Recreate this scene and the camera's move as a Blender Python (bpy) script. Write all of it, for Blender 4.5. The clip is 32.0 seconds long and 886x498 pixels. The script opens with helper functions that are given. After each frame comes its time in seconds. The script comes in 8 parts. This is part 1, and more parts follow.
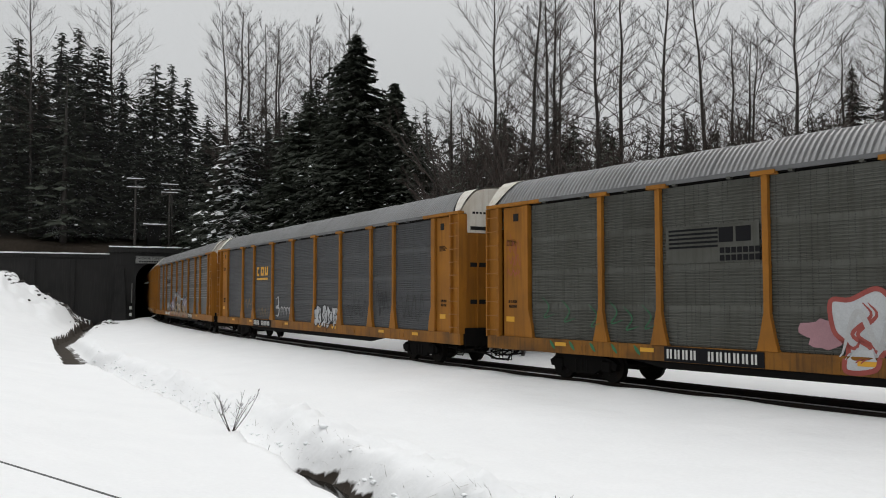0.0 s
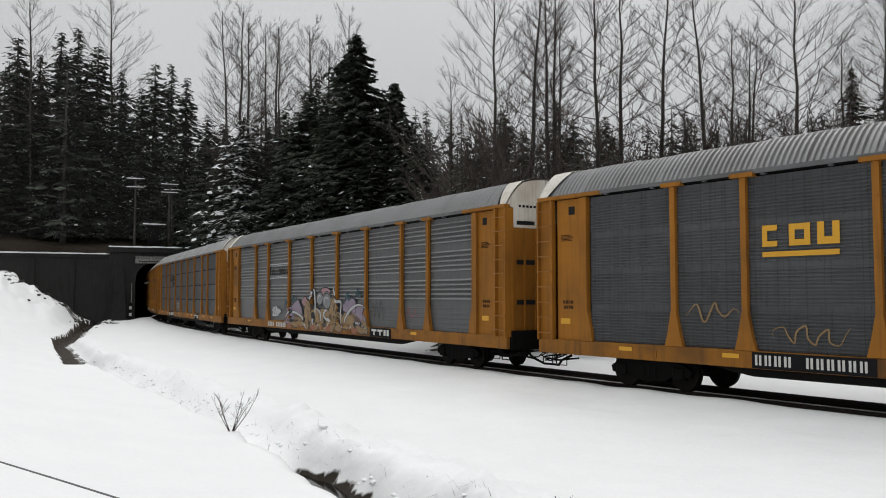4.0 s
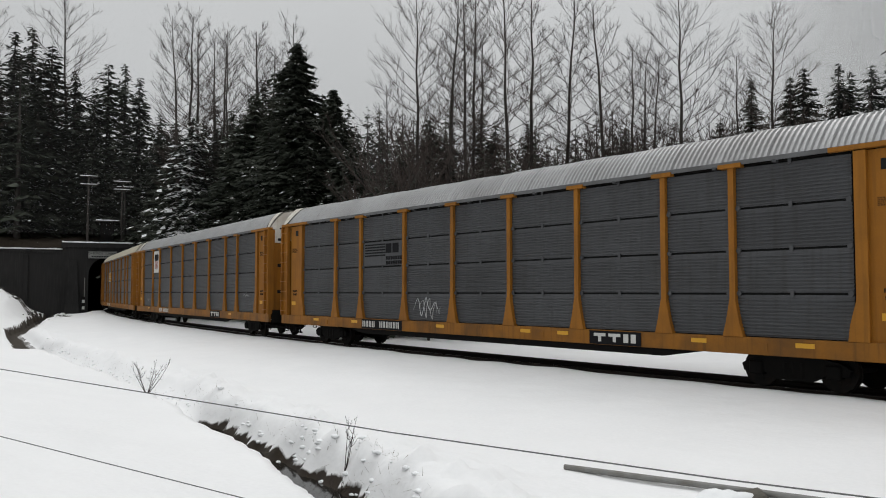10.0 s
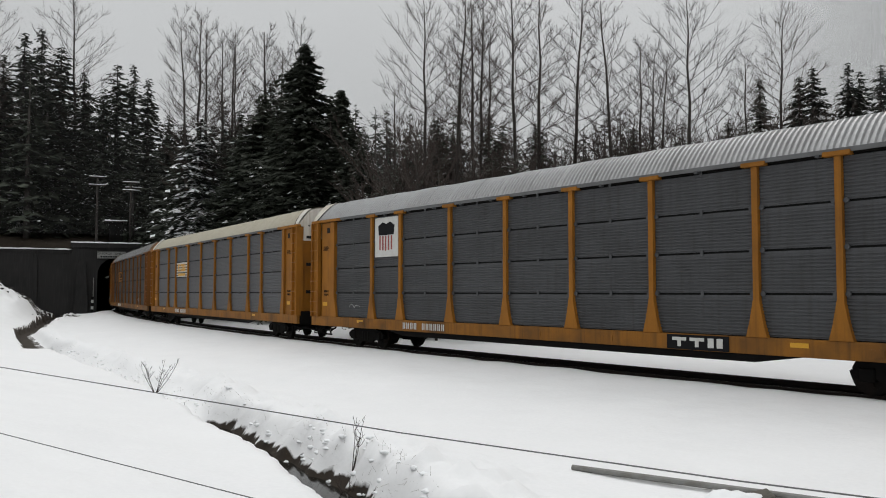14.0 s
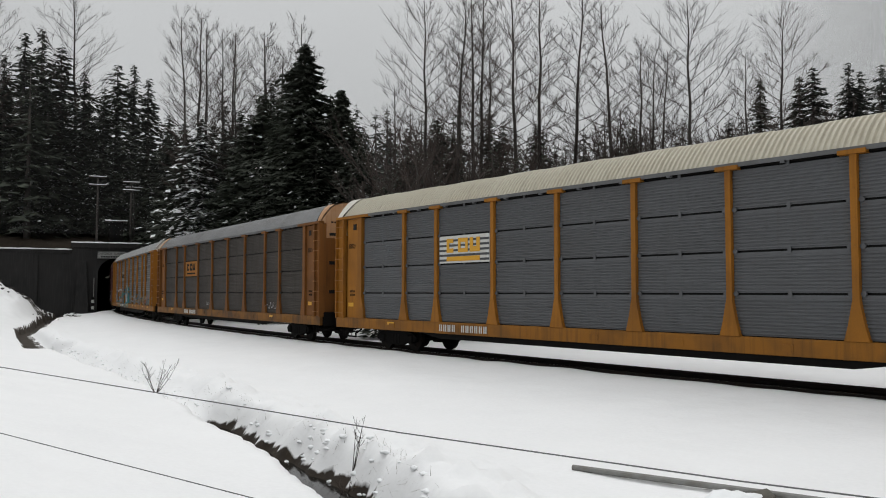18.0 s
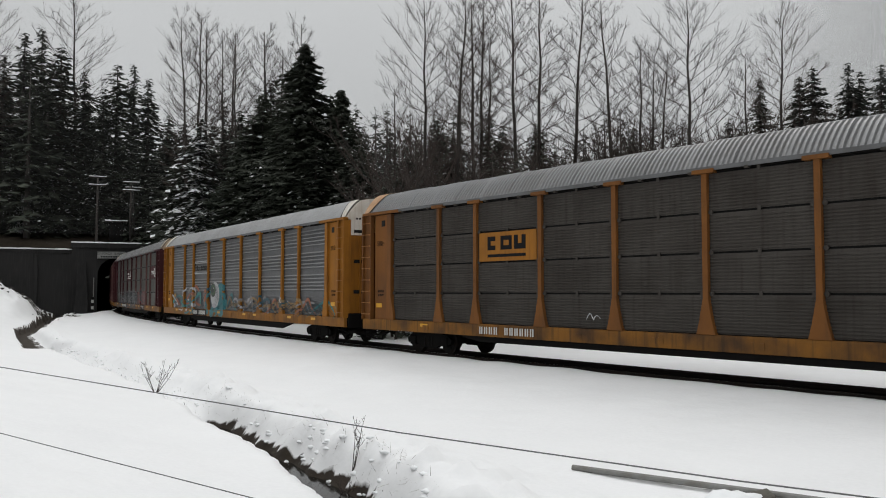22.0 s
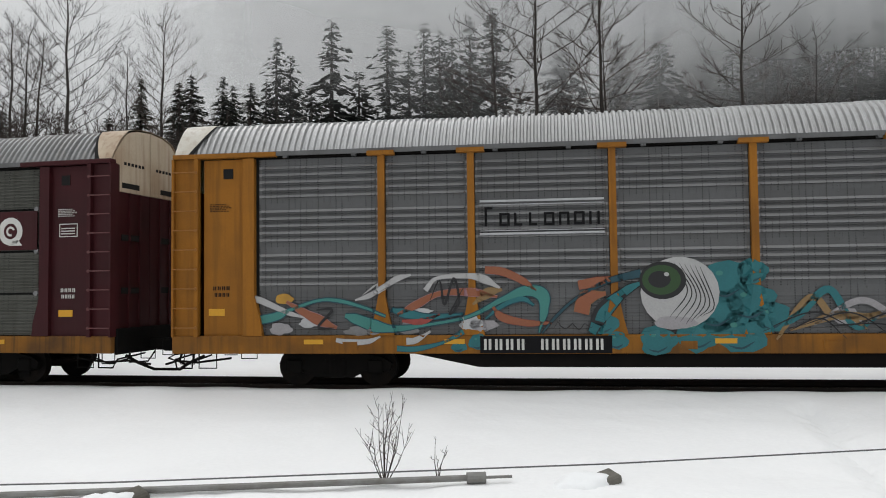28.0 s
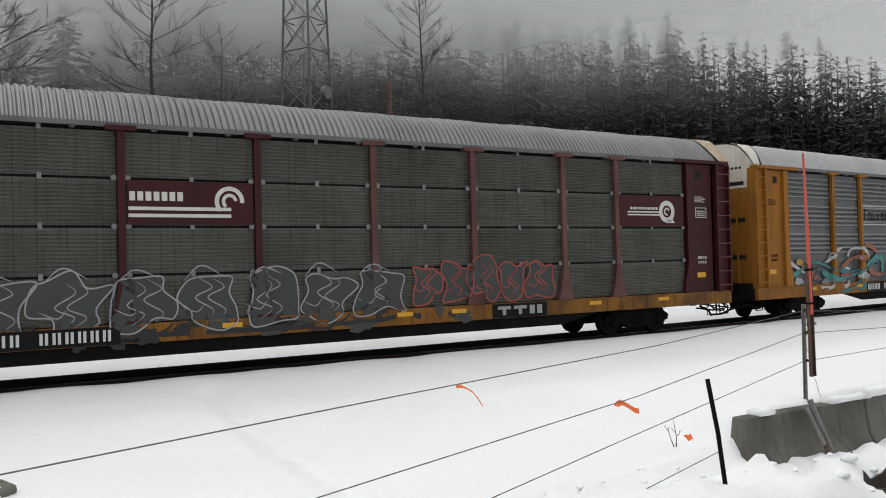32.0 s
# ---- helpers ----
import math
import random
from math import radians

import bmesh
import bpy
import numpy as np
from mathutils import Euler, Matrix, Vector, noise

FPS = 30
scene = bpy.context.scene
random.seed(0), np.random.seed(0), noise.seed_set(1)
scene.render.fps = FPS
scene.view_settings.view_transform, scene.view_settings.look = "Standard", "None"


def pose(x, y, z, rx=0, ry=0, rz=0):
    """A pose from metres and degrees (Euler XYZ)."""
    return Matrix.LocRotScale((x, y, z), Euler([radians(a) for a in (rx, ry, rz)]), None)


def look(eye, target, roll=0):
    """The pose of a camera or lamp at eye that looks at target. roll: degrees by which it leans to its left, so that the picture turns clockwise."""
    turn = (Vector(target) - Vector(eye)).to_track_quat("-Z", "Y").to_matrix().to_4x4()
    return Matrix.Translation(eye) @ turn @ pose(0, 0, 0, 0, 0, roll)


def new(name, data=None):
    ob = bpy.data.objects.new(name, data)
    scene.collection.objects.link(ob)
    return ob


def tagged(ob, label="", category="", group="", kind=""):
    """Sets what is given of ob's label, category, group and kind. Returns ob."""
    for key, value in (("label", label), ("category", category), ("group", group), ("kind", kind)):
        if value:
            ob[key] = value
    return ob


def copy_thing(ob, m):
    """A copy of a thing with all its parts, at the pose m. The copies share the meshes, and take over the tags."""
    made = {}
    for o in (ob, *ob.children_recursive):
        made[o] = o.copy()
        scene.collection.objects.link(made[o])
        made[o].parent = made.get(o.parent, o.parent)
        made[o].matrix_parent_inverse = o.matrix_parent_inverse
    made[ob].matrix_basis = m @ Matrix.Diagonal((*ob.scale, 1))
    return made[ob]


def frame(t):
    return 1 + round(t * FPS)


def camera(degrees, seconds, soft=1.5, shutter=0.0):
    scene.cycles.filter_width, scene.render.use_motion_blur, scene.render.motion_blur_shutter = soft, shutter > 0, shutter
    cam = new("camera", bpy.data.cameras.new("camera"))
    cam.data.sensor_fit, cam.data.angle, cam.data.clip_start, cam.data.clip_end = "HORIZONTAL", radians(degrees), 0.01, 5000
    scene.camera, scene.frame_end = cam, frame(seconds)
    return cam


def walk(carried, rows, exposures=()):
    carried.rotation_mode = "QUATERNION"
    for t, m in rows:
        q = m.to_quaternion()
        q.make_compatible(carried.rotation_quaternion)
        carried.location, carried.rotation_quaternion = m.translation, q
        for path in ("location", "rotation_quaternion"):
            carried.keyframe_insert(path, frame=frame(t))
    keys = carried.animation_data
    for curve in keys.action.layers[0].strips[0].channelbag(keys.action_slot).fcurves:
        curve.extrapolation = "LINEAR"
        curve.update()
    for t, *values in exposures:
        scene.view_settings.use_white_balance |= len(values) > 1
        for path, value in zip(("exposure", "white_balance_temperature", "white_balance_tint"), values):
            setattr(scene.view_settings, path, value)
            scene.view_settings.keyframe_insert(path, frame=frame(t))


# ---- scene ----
# ---- the camera and its walk ----
cam = camera(56.12, 32.0, soft=1.0)


def view(x, y, z, yaw, tilt, lean):
    a, b = radians(yaw), radians(tilt)
    way = Vector((math.sin(a) * math.cos(b), math.cos(a) * math.cos(b), math.sin(b)))
    return look((x, y, z), Vector((x, y, z)) + way, lean)


EYE = (0.0, -16.97, 2.11)
STEP_IN = [(0.0, -4.75, -15.55, 2.3, -46.3, 3.25, 0.0), (3.5, -4.75, -15.55, 2.3, -46.3, 3.25, 0.0),
           (5.5, -4.75, -15.54, 2.31, -45.67, 3.3, 0.03), (6.0, -4.75, -15.53, 2.31, -45.23, 3.32, 0.04),
           (7.0, -3.91, -15.7, 2.28, -45.05, 3.19, 0.11), (7.5, -3.31, -15.85, 2.24, -45.19, 3.15, 0.1),
           (8.0, -1.73, -16.4, 2.18, -45.91, 3.06, 0.16), (8.5, -0.45, -16.82, 2.14, -46.24, 3.0, 0.2)]
TURN = [(9.0, -45.60, 3.00, 0.13), (9.5, -44.25, 2.97, 0.08), (10.0, -43.81, 2.96, 0.03), (11.0, -43.65, 2.96, 0.0),
        (12.0, -43.85, 2.96, 0.02), (13.0, -44.09, 2.98, 0.03), (14.0, -44.33, 2.97, 0.05), (16.5, -44.42, 2.97, 0.05),
        (17.0, -44.36, 2.97, 0.05), (24.5, -44.34, 2.97, 0.05), (26.5, -44.83, 2.97, 0.01), (26.8, -43.2, 2.97, -0.02), (27.0, -34.62, 3.02, -0.14),
        (27.5, -17.87, 2.94, -0.54), (28.0, -3.24, 2.64, -0.67), (28.5, 8.38, 2.40, -0.73), (29.0, 20.63, 2.14, -0.89),
        (29.5, 29.73, 1.90, -0.99), (30.0, 36.23, 1.70, -1.12), (30.5, 38.38, 1.52, -1.18), (31.0, 40.36, 1.33, -1.30),
        (31.5, 41.22, 1.18, -1.33), (32.0, 35.96, 1.13, -1.51)]
walk(cam, [(r[0], view(*r[1:])) for r in STEP_IN] + [(r[0], view(*EYE, *r[1:])) for r in TURN],
     [(0.0, 0.12), (7.0, 0.12), (9.0, 0.0), (26.5, 0.0), (28.0, 0.16), (32.0, 0.16)])

# ---- world, sun, exposure ----
scene.view_settings.exposure = 0.0
world = bpy.data.worlds.new("overcast_sky")
scene.world = world
world.use_nodes = True
wn = world.node_tree.nodes
wl = world.node_tree.links
wn.clear()


def node(tree, kind, **sets):
    n = tree.nodes.new(kind)
    for key, value in sets.items():
        if key in n.inputs:
            n.inputs[key].default_value = value
    return n


sky = wn.new("ShaderNodeTexSky")
sky.sky_type, sky.sun_disc = "NISHITA", False
sky.sun_elevation, sky.sun_rotation = radians(53), radians(-33)
sky_bg = wn.new("ShaderNodeBackground")
sky_bg.inputs["Strength"].default_value = 0.05
wl.new(sky.outputs[0], sky_bg.inputs["Color"])
# low cloud: brighter overhead than at the horizon, with soft unevenness
tc = wn.new("ShaderNodeTexCoord")
sep = wn.new("ShaderNodeSeparateXYZ")
wl.new(tc.outputs["Generated"], sep.inputs[0])
grad = wn.new("ShaderNodeMapRange")
grad.inputs["From Min"].default_value, grad.inputs["From Max"].default_value = 0.0, 1.0
grad.inputs["To Min"].default_value, grad.inputs["To Max"].default_value = 0.52, 1.36
square = wn.new("ShaderNodeMath")
square.operation = "MULTIPLY"
wl.new(sep.outputs["Z"], square.inputs[0])
wl.new(sep.outputs["Z"], square.inputs[1])
wl.new(square.outputs[0], grad.inputs["Value"])
cloud = wn.new("ShaderNodeTexNoise")
cloud.inputs["Scale"].default_value, cloud.inputs["Detail"].default_value = 1.6, 3.0
wl.new(tc.outputs["Generated"], cloud.inputs["Vector"])
cl = wn.new("ShaderNodeMapRange")
cl.inputs["From Min"].default_value, cl.inputs["From Max"].default_value = 0.3, 0.7
cl.inputs["To Min"].default_value, cl.inputs["To Max"].default_value = 0.90, 1.06
wl.new(cloud.outputs["Fac"], cl.inputs["Value"])
mul = wn.new("ShaderNodeMath")
mul.operation = "MULTIPLY"
wl.new(grad.outputs[0], mul.inputs[0])
wl.new(cl.outputs[0], mul.inputs[1])
cloud_bg = wn.new("ShaderNodeBackground")
cloud_bg.inputs["Color"].default_value = (0.985, 1.0, 1.0, 1)
wl.new(mul.outputs[0], cloud_bg.inputs["Strength"])
both = wn.new("ShaderNodeMixShader")
both.inputs[0].default_value = 0.93
wl.new(sky_bg.outputs[0], both.inputs[1])
wl.new(cloud_bg.outputs[0], both.inputs[2])
wout = wn.new("ShaderNodeOutputWorld")
wl.new(both.outputs[0], wout.inputs["Surface"])

sun_data = bpy.data.lights.new("sun", "SUN")
sun_data.energy, sun_data.angle, sun_data.color = 0.7, radians(45), (1.0, 0.98, 0.96)
sun = new("sun", sun_data)
sun.matrix_world = look((-25, 38, 60), (0, 0, 0))

# ---- materials ----


def material(name, color, rough=0.7, metal=0.0, dirt=None, dirt_amount=0.4, scale=1.5, grain=0.12, grain_scale=30.0,
             bump=0.15, bump_scale=40.0, streak=None, streak_amount=0.0, vary=0.0, stretch=(1, 1, 1), spec=0.4):
    """A worn surface: broad stains, fine grain, upright streaks and a fine relief, in the thing's own metres."""
    m = bpy.data.materials.new(name)
    m.use_nodes = True
    nt = m.node_tree
    b = nt.nodes["Principled BSDF"]
    b.inputs["Roughness"].default_value, b.inputs["Metallic"].default_value = rough, metal
    b.inputs["Specular IOR Level"].default_value = spec
    co = nt.nodes.new("ShaderNodeTexCoord")
    mp = nt.nodes.new("ShaderNodeMapping")
    mp.inputs["Scale"].default_value = stretch
    nt.links.new(co.outputs["Object"], mp.inputs["Vector"])
    info = nt.nodes.new("ShaderNodeObjectInfo")
    shift = nt.nodes.new("ShaderNodeVectorMath")
    shift.operation = "ADD"
    many = nt.nodes.new("ShaderNodeMath")
    many.operation = "MULTIPLY"
    many.inputs[1].default_value = 37.0
    nt.links.new(info.outputs["Random"], many.inputs[0])
    nt.links.new(mp.outputs[0], shift.inputs[0])
    nt.links.new(many.outputs[0], shift.inputs[1])

    def noise_at(sc, detail=4.0, vec=None):
        n = nt.nodes.new("ShaderNodeTexNoise")
        n.inputs["Scale"].default_value, n.inputs["Detail"].default_value = sc, detail
        nt.links.new(vec or shift.outputs[0], n.inputs["Vector"])
        return n.outputs["Fac"]

    def ramp(src, lo, hi, to=1.0):
        r = nt.nodes.new("ShaderNodeMapRange")
        r.inputs["From Min"].default_value, r.inputs["From Max"].default_value = lo, hi
        r.inputs["To Max"].default_value = to
        nt.links.new(src, r.inputs["Value"])
        return r.outputs[0]

    def mix(fac, a, c, mode="MIX"):
        x = nt.nodes.new("ShaderNodeMix")
        x.data_type, x.blend_type = "RGBA", mode
        if isinstance(fac, float):
            x.inputs[0].default_value = fac
        else:
            nt.links.new(fac, x.inputs[0])
        for slot, v in ((6, a), (7, c)):
            if isinstance(v, tuple):
                x.inputs[slot].default_value = (*v, 1)
            else:
                nt.links.new(v, x.inputs[slot])
        return x.outputs[2]

    dark = tuple(c * (1 - grain) for c in color)
    light = tuple(min(1, c * (1 + grain)) for c in color)
    col = mix(noise_at(grain_scale), dark, light)
    if dirt:
        col = mix(ramp(noise_at(scale, 6.0), 0.42, 0.72, dirt_amount), col, dirt)
    if streak:
        st = nt.nodes.new("ShaderNodeMapping")
        st.inputs["Scale"].default_value = (9.0, 9.0, 0.5)
        nt.links.new(shift.outputs[0], st.inputs["Vector"])
        col = mix(ramp(noise_at(1.0, 3.0, st.outputs[0]), 0.5, 0.75, streak_amount), col, streak)
    if vary:
        v = nt.nodes.new("ShaderNodeHueSaturation")
        vr = ramp(info.outputs["Random"], 0.0, 1.0)
        vm = nt.nodes.new("ShaderNodeMapRange")
        vm.inputs["To Min"].default_value, vm.inputs["To Max"].default_value = 1 - vary, 1 + vary
        nt.links.new(vr, vm.inputs["Value"])
        nt.links.new(vm.outputs[0], v.inputs["Value"])
        nt.links.new(col, v.inputs["Color"])
        col = v.outputs[0]
    nt.links.new(col, b.inputs["Base Color"])
    if bump:
        bp = nt.nodes.new("ShaderNodeBump")
        bp.inputs["Strength"].default_value, bp.inputs["Distance"].default_value = bump, 0.02
        nt.links.new(noise_at(bump_scale, 5.0), bp.inputs["Height"])
        nt.links.new(bp.outputs[0], b.inputs["Normal"])
    return m


GRIME = (0.07, 0.055, 0.04)
RUST = (0.14, 0.06, 0.03)
M = dict(
    rail=material("rail_steel", (0.022, 0.018, 0.016), 0.6, 0.3, (0.04, 0.022, 0.015), 0.5, 3.0, spec=0.2),
    railtop=material("polished_rail_head", (0.35, 0.35, 0.36), 0.25, 1.0, bump=0.0),
    concrete=material("sooty_concrete", (0.021, 0.020, 0.0195), 0.9, dirt=(0.008, 0.008, 0.008), dirt_amount=0.75, scale=0.35, streak=(0.05, 0.048, 0.045), streak_amount=0.35, bump=0.3),
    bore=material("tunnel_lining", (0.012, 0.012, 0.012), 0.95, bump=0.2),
    block=material("mossy_grey_concrete", (0.135, 0.128, 0.110), 0.9, dirt=(0.040, 0.034, 0.024), dirt_amount=0.7, scale=1.3, streak=(0.045, 0.043, 0.036), streak_amount=0.6, bump=0.4),
    snowcap=material("lying_snow", (0.86, 0.87, 0.88), 0.75, grain=0.03, bump=0.5, bump_scale=9, spec=0.2),
    yellow=material("yellow_car_paint", (0.27, 0.108, 0.012), 0.65, dirt=(0.16, 0.066, 0.012), dirt_amount=0.7, scale=0.8, streak=(0.085, 0.04, 0.012), streak_amount=0.38, spec=0.2, vary=0.08, bump=0.05),
    sill=material("dirty_yellow_sill_paint", (0.235, 0.096, 0.012), 0.65, dirt=(0.075, 0.038, 0.014), dirt_amount=0.8, scale=1.1, streak=(0.05, 0.026, 0.012), streak_amount=0.5, bump=0.06, spec=0.2),
    rung=material("worn_yellow_rung", (0.24, 0.10, 0.018), 0.6, bump=0),
    rung_red=material("worn_maroon_rung", (0.10, 0.035, 0.035), 0.6, bump=0),
    maroon=material("maroon_car_paint", (0.040, 0.0062, 0.0085), 0.55, dirt=(0.020, 0.0055, 0.006), dirt_amount=0.6, scale=0.9, streak=(0.05, 0.02, 0.018), streak_amount=0.2, vary=0.06, bump=0.05, spec=0.2),
    grimy=material("grimy_yellow_paint", (0.20, 0.085, 0.012), 0.65, dirt=(0.035, 0.02, 0.012), dirt_amount=0.95, scale=1.0, streak=(0.03, 0.018, 0.010), streak_amount=0.7, bump=0.05, spec=0.2),
    faded=material("faded_maroon_paint", (0.115, 0.055, 0.05), 0.6, dirt=(0.035, 0.009, 0.010), dirt_amount=0.9, scale=0.6, bump=0.05, spec=0.2),
    white=material("stained_white_paint", (0.62, 0.60, 0.55), 0.6, dirt=(0.33, 0.26, 0.17), dirt_amount=0.5, scale=1.2, streak=(0.28, 0.18, 0.10), streak_amount=0.4, bump=0.05, spec=0.2),
    tan=material("rusty_tan_paint", (0.40, 0.22, 0.11), 0.65, dirt=(0.55, 0.40, 0.28), dirt_amount=0.6, scale=1.0, streak=(0.2, 0.09, 0.04), streak_amount=0.5, bump=0.05, spec=0.2),
    cream=material("stained_cream_paint", (0.50, 0.42, 0.32), 0.6, dirt=(0.30, 0.19, 0.11), dirt_amount=0.6, scale=1.0, streak=(0.2, 0.10, 0.06), streak_amount=0.5, bump=0.05, spec=0.2),
    black=material("black_steel", (0.006, 0.0057, 0.0054), 0.85, dirt=(0.011, 0.009, 0.008), dirt_amount=0.5, scale=3, bump=0.1, spec=0.08),
    # near-black colour standing in for the shade inside seams, slots and vents
    gap_shade=material("gap_shade", (0.004, 0.004, 0.004), 0.9, bump=0),
    wheel=material("wheel_steel", (0.008, 0.0075, 0.007), 0.7, 0.1, (0.03, 0.018, 0.012), 0.4, 4, spec=0.1),
    silver=material("galvanised_sheet", (0.105, 0.107, 0.110), 0.45, 0.3, (0.085, 0.085, 0.084), 0.5, 0.8, streak=(0.08, 0.078, 0.075), streak_amount=0.25, vary=0.07, bump=0.04, spec=0.2),
    # paler sheet for rib tops: the sky's light put into the colour
    crest=material("sky_lit_galvanised_rib", (0.235, 0.237, 0.24), 0.4, 0.3, (0.22, 0.22, 0.215), 0.6, 2.5, bump=0.03, spec=0.3),
    crest_dull=material("dull_sky_lit_rib", (0.15, 0.152, 0.15), 0.45, 0.3, (0.08, 0.08, 0.076), 0.6, 2.5, bump=0.03, spec=0.3),
    dingy=material("dingy_yellow_paint", (0.17, 0.066, 0.014), 0.65, dirt=(0.08, 0.034, 0.012), dirt_amount=0.8, scale=0.7, streak=(0.06, 0.03, 0.014), streak_amount=0.4, bump=0.05, spec=0.2),
    grey=material("dull_galvanised_sheet", (0.075, 0.077, 0.081), 0.55, 0.25, (0.05, 0.05, 0.051), 0.5, 0.8, streak=(0.045, 0.042, 0.04), streak_amount=0.45, vary=0.07, bump=0.04, spec=0.2),
    pale=material("pale_galvanised_sheet", (0.105, 0.108, 0.114), 0.5, 0.3, (0.092, 0.092, 0.094), 0.5, 0.8, streak=(0.09, 0.085, 0.08), streak_amount=0.3, vary=0.05, bump=0.04, spec=0.2),
    brown=material("road_grimed_sheet", (0.060, 0.054, 0.048), 0.7, 0.2, (0.028, 0.023, 0.019), 0.65, 0.7, streak=(0.03, 0.024, 0.019), streak_amount=0.6, vary=0.08, bump=0.04, spec=0.2),
    mossy=material("green_tinged_sheet", (0.090, 0.091, 0.081), 0.45, 0.5, (0.050, 0.049, 0.040), 0.6, 0.9, streak=(0.045, 0.043, 0.034), streak_amount=0.5, vary=0.07, bump=0.04, spec=0.2),
    roof_grey=material("dull_roof_sheet", (0.25, 0.252, 0.255), 0.42, 0.6, (0.16, 0.156, 0.15), 0.5, 0.5, streak=(0.22, 0.2, 0.18), streak_amount=0.35, bump=0.05, spec=0.2),
    roof_cream=material("cream_roof_paint", (0.50, 0.47, 0.385), 0.6, 0.0, (0.45, 0.40, 0.31), 0.5, 0.5, streak=(0.3, 0.26, 0.2), streak_amount=0.3, bump=0.05, spec=0.2),
    roof_pale=material("pale_roof_sheet", (0.40, 0.403, 0.406), 0.4, 0.6, (0.27, 0.265, 0.26), 0.5, 0.5, streak=(0.22, 0.21, 0.20), streak_amount=0.3, bump=0.05, spec=0.2),
    flange=material("grey_flange_steel", (0.13, 0.132, 0.135), 0.6, 0.2, (0.07, 0.068, 0.066), 0.6, 1.2, bump=0.05, spec=0.2),
    letter=material("white_stencil_paint", (0.52, 0.52, 0.50), 0.6, dirt=(0.4, 0.38, 0.34), dirt_amount=0.4, scale=5, bump=0),
    ink=material("black_stencil_paint", (0.009, 0.009, 0.010), 0.75, bump=0, spec=0.1),
    placard=material("yellow_placard_paint", (0.55, 0.28, 0.015), 0.5, bump=0),
    bark=material("wet_bark", (0.040, 0.034, 0.030), 0.9, dirt=(0.075, 0.07, 0.064), dirt_amount=0.5, scale=1.2, bump=0.5, stretch=(1, 1, 0.25), vary=0.2),
    twig=material("bare_twigs", (0.048, 0.036, 0.031), 0.85, bump=0, vary=0.2),
    needle=material("fir_needles", (0.050, 0.057, 0.043), 0.75, grain=0.5, grain_scale=3, bump=0, vary=0.25, spec=0.2),
    needle_far=material("spruce_needles", (0.042, 0.048, 0.040), 0.75, grain=0.5, grain_scale=3, bump=0, vary=0.25, spec=0.2),
    wire=material("galvanised_wire", (0.12, 0.12, 0.12), 0.5, 0.6, bump=0),
    post=material("weathered_steel_post", (0.22, 0.22, 0.21), 0.6, 0.4, (0.1, 0.08, 0.06), 0.5, 5),
    rod=material("faded_red_rod", (0.55, 0.09, 0.06), 0.5, dirt=(0.25, 0.05, 0.04), bump=0),
    rust=material("rusted_channel", (0.11, 0.065, 0.05), 0.8, 0.2, (0.05, 0.03, 0.03), 0.6, 4),
    tape=material("orange_flagging_tape", (0.85, 0.16, 0.03), 0.5, bump=0),
    galv=material("galvanised_lattice", (0.11, 0.118, 0.118), 0.5, 0.5),
    p_teal=material("teal_spray_paint", (0.016, 0.125, 0.14), 0.55, dirt=(0.011, 0.094, 0.105), dirt_amount=0.45, scale=2.5, grain=0.18, bump=0),
    p_mint=material("mint_spray_paint", (0.04, 0.18, 0.16), 0.55, dirt=(0.039, 0.165, 0.149), dirt_amount=0.45, scale=2.5, grain=0.18, bump=0),
    p_deep=material("deep_spray_paint", (0.012, 0.055, 0.075), 0.55, dirt=(0.007, 0.03, 0.041), dirt_amount=0.45, scale=2.5, grain=0.18, bump=0),
    p_orange=material("orange_spray_paint", (0.23, 0.08, 0.04), 0.55, dirt=(0.231, 0.072, 0.028), dirt_amount=0.45, scale=2.5, grain=0.18, bump=0),
    p_white=material("white_spray_paint", (0.36, 0.36, 0.36), 0.55, dirt=(0.341, 0.341, 0.341), dirt_amount=0.45, scale=2.5, grain=0.18, bump=0),
    p_grey=material("grey_spray_paint", (0.28, 0.27, 0.28), 0.55, dirt=(0.154, 0.149, 0.154), dirt_amount=0.45, scale=2.5, grain=0.18, bump=0),
    p_lilac=material("lilac_spray_paint", (0.2, 0.16, 0.21), 0.55, dirt=(0.11, 0.088, 0.116), dirt_amount=0.45, scale=2.5, grain=0.18, bump=0),
    p_pink=material("pink_spray_paint", (0.3, 0.16, 0.18), 0.55, dirt=(0.165, 0.088, 0.099), dirt_amount=0.45, scale=2.5, grain=0.18, bump=0),
    p_ochre=material("ochre_spray_paint", (0.22, 0.14, 0.06), 0.55, dirt=(0.121, 0.077, 0.033), dirt_amount=0.45, scale=2.5, grain=0.18, bump=0),
    p_red=material("red_spray_paint", (0.26, 0.05, 0.04), 0.55, dirt=(0.143, 0.028, 0.022), dirt_amount=0.45, scale=2.5, grain=0.18, bump=0),
    p_green=material("green_spray_paint", (0.02, 0.12, 0.05), 0.55, dirt=(0.011, 0.066, 0.028), dirt_amount=0.45, scale=2.5, grain=0.18, bump=0),
    p_black=material("black_spray_paint", (0.012, 0.012, 0.014), 0.55, dirt=(0.007, 0.007, 0.008), dirt_amount=0.45, scale=2.5, grain=0.18, bump=0),
    p_chrome=material("chrome_spray_paint", (0.4, 0.41, 0.42), 0.55, dirt=(0.22, 0.226, 0.231), dirt_amount=0.45, scale=2.5, grain=0.18, bump=0),
    p_placard=material("amber_spray_paint", (0.40, 0.22, 0.03), 0.6, dirt=(0.2, 0.1, 0.02), scale=3, bump=0),
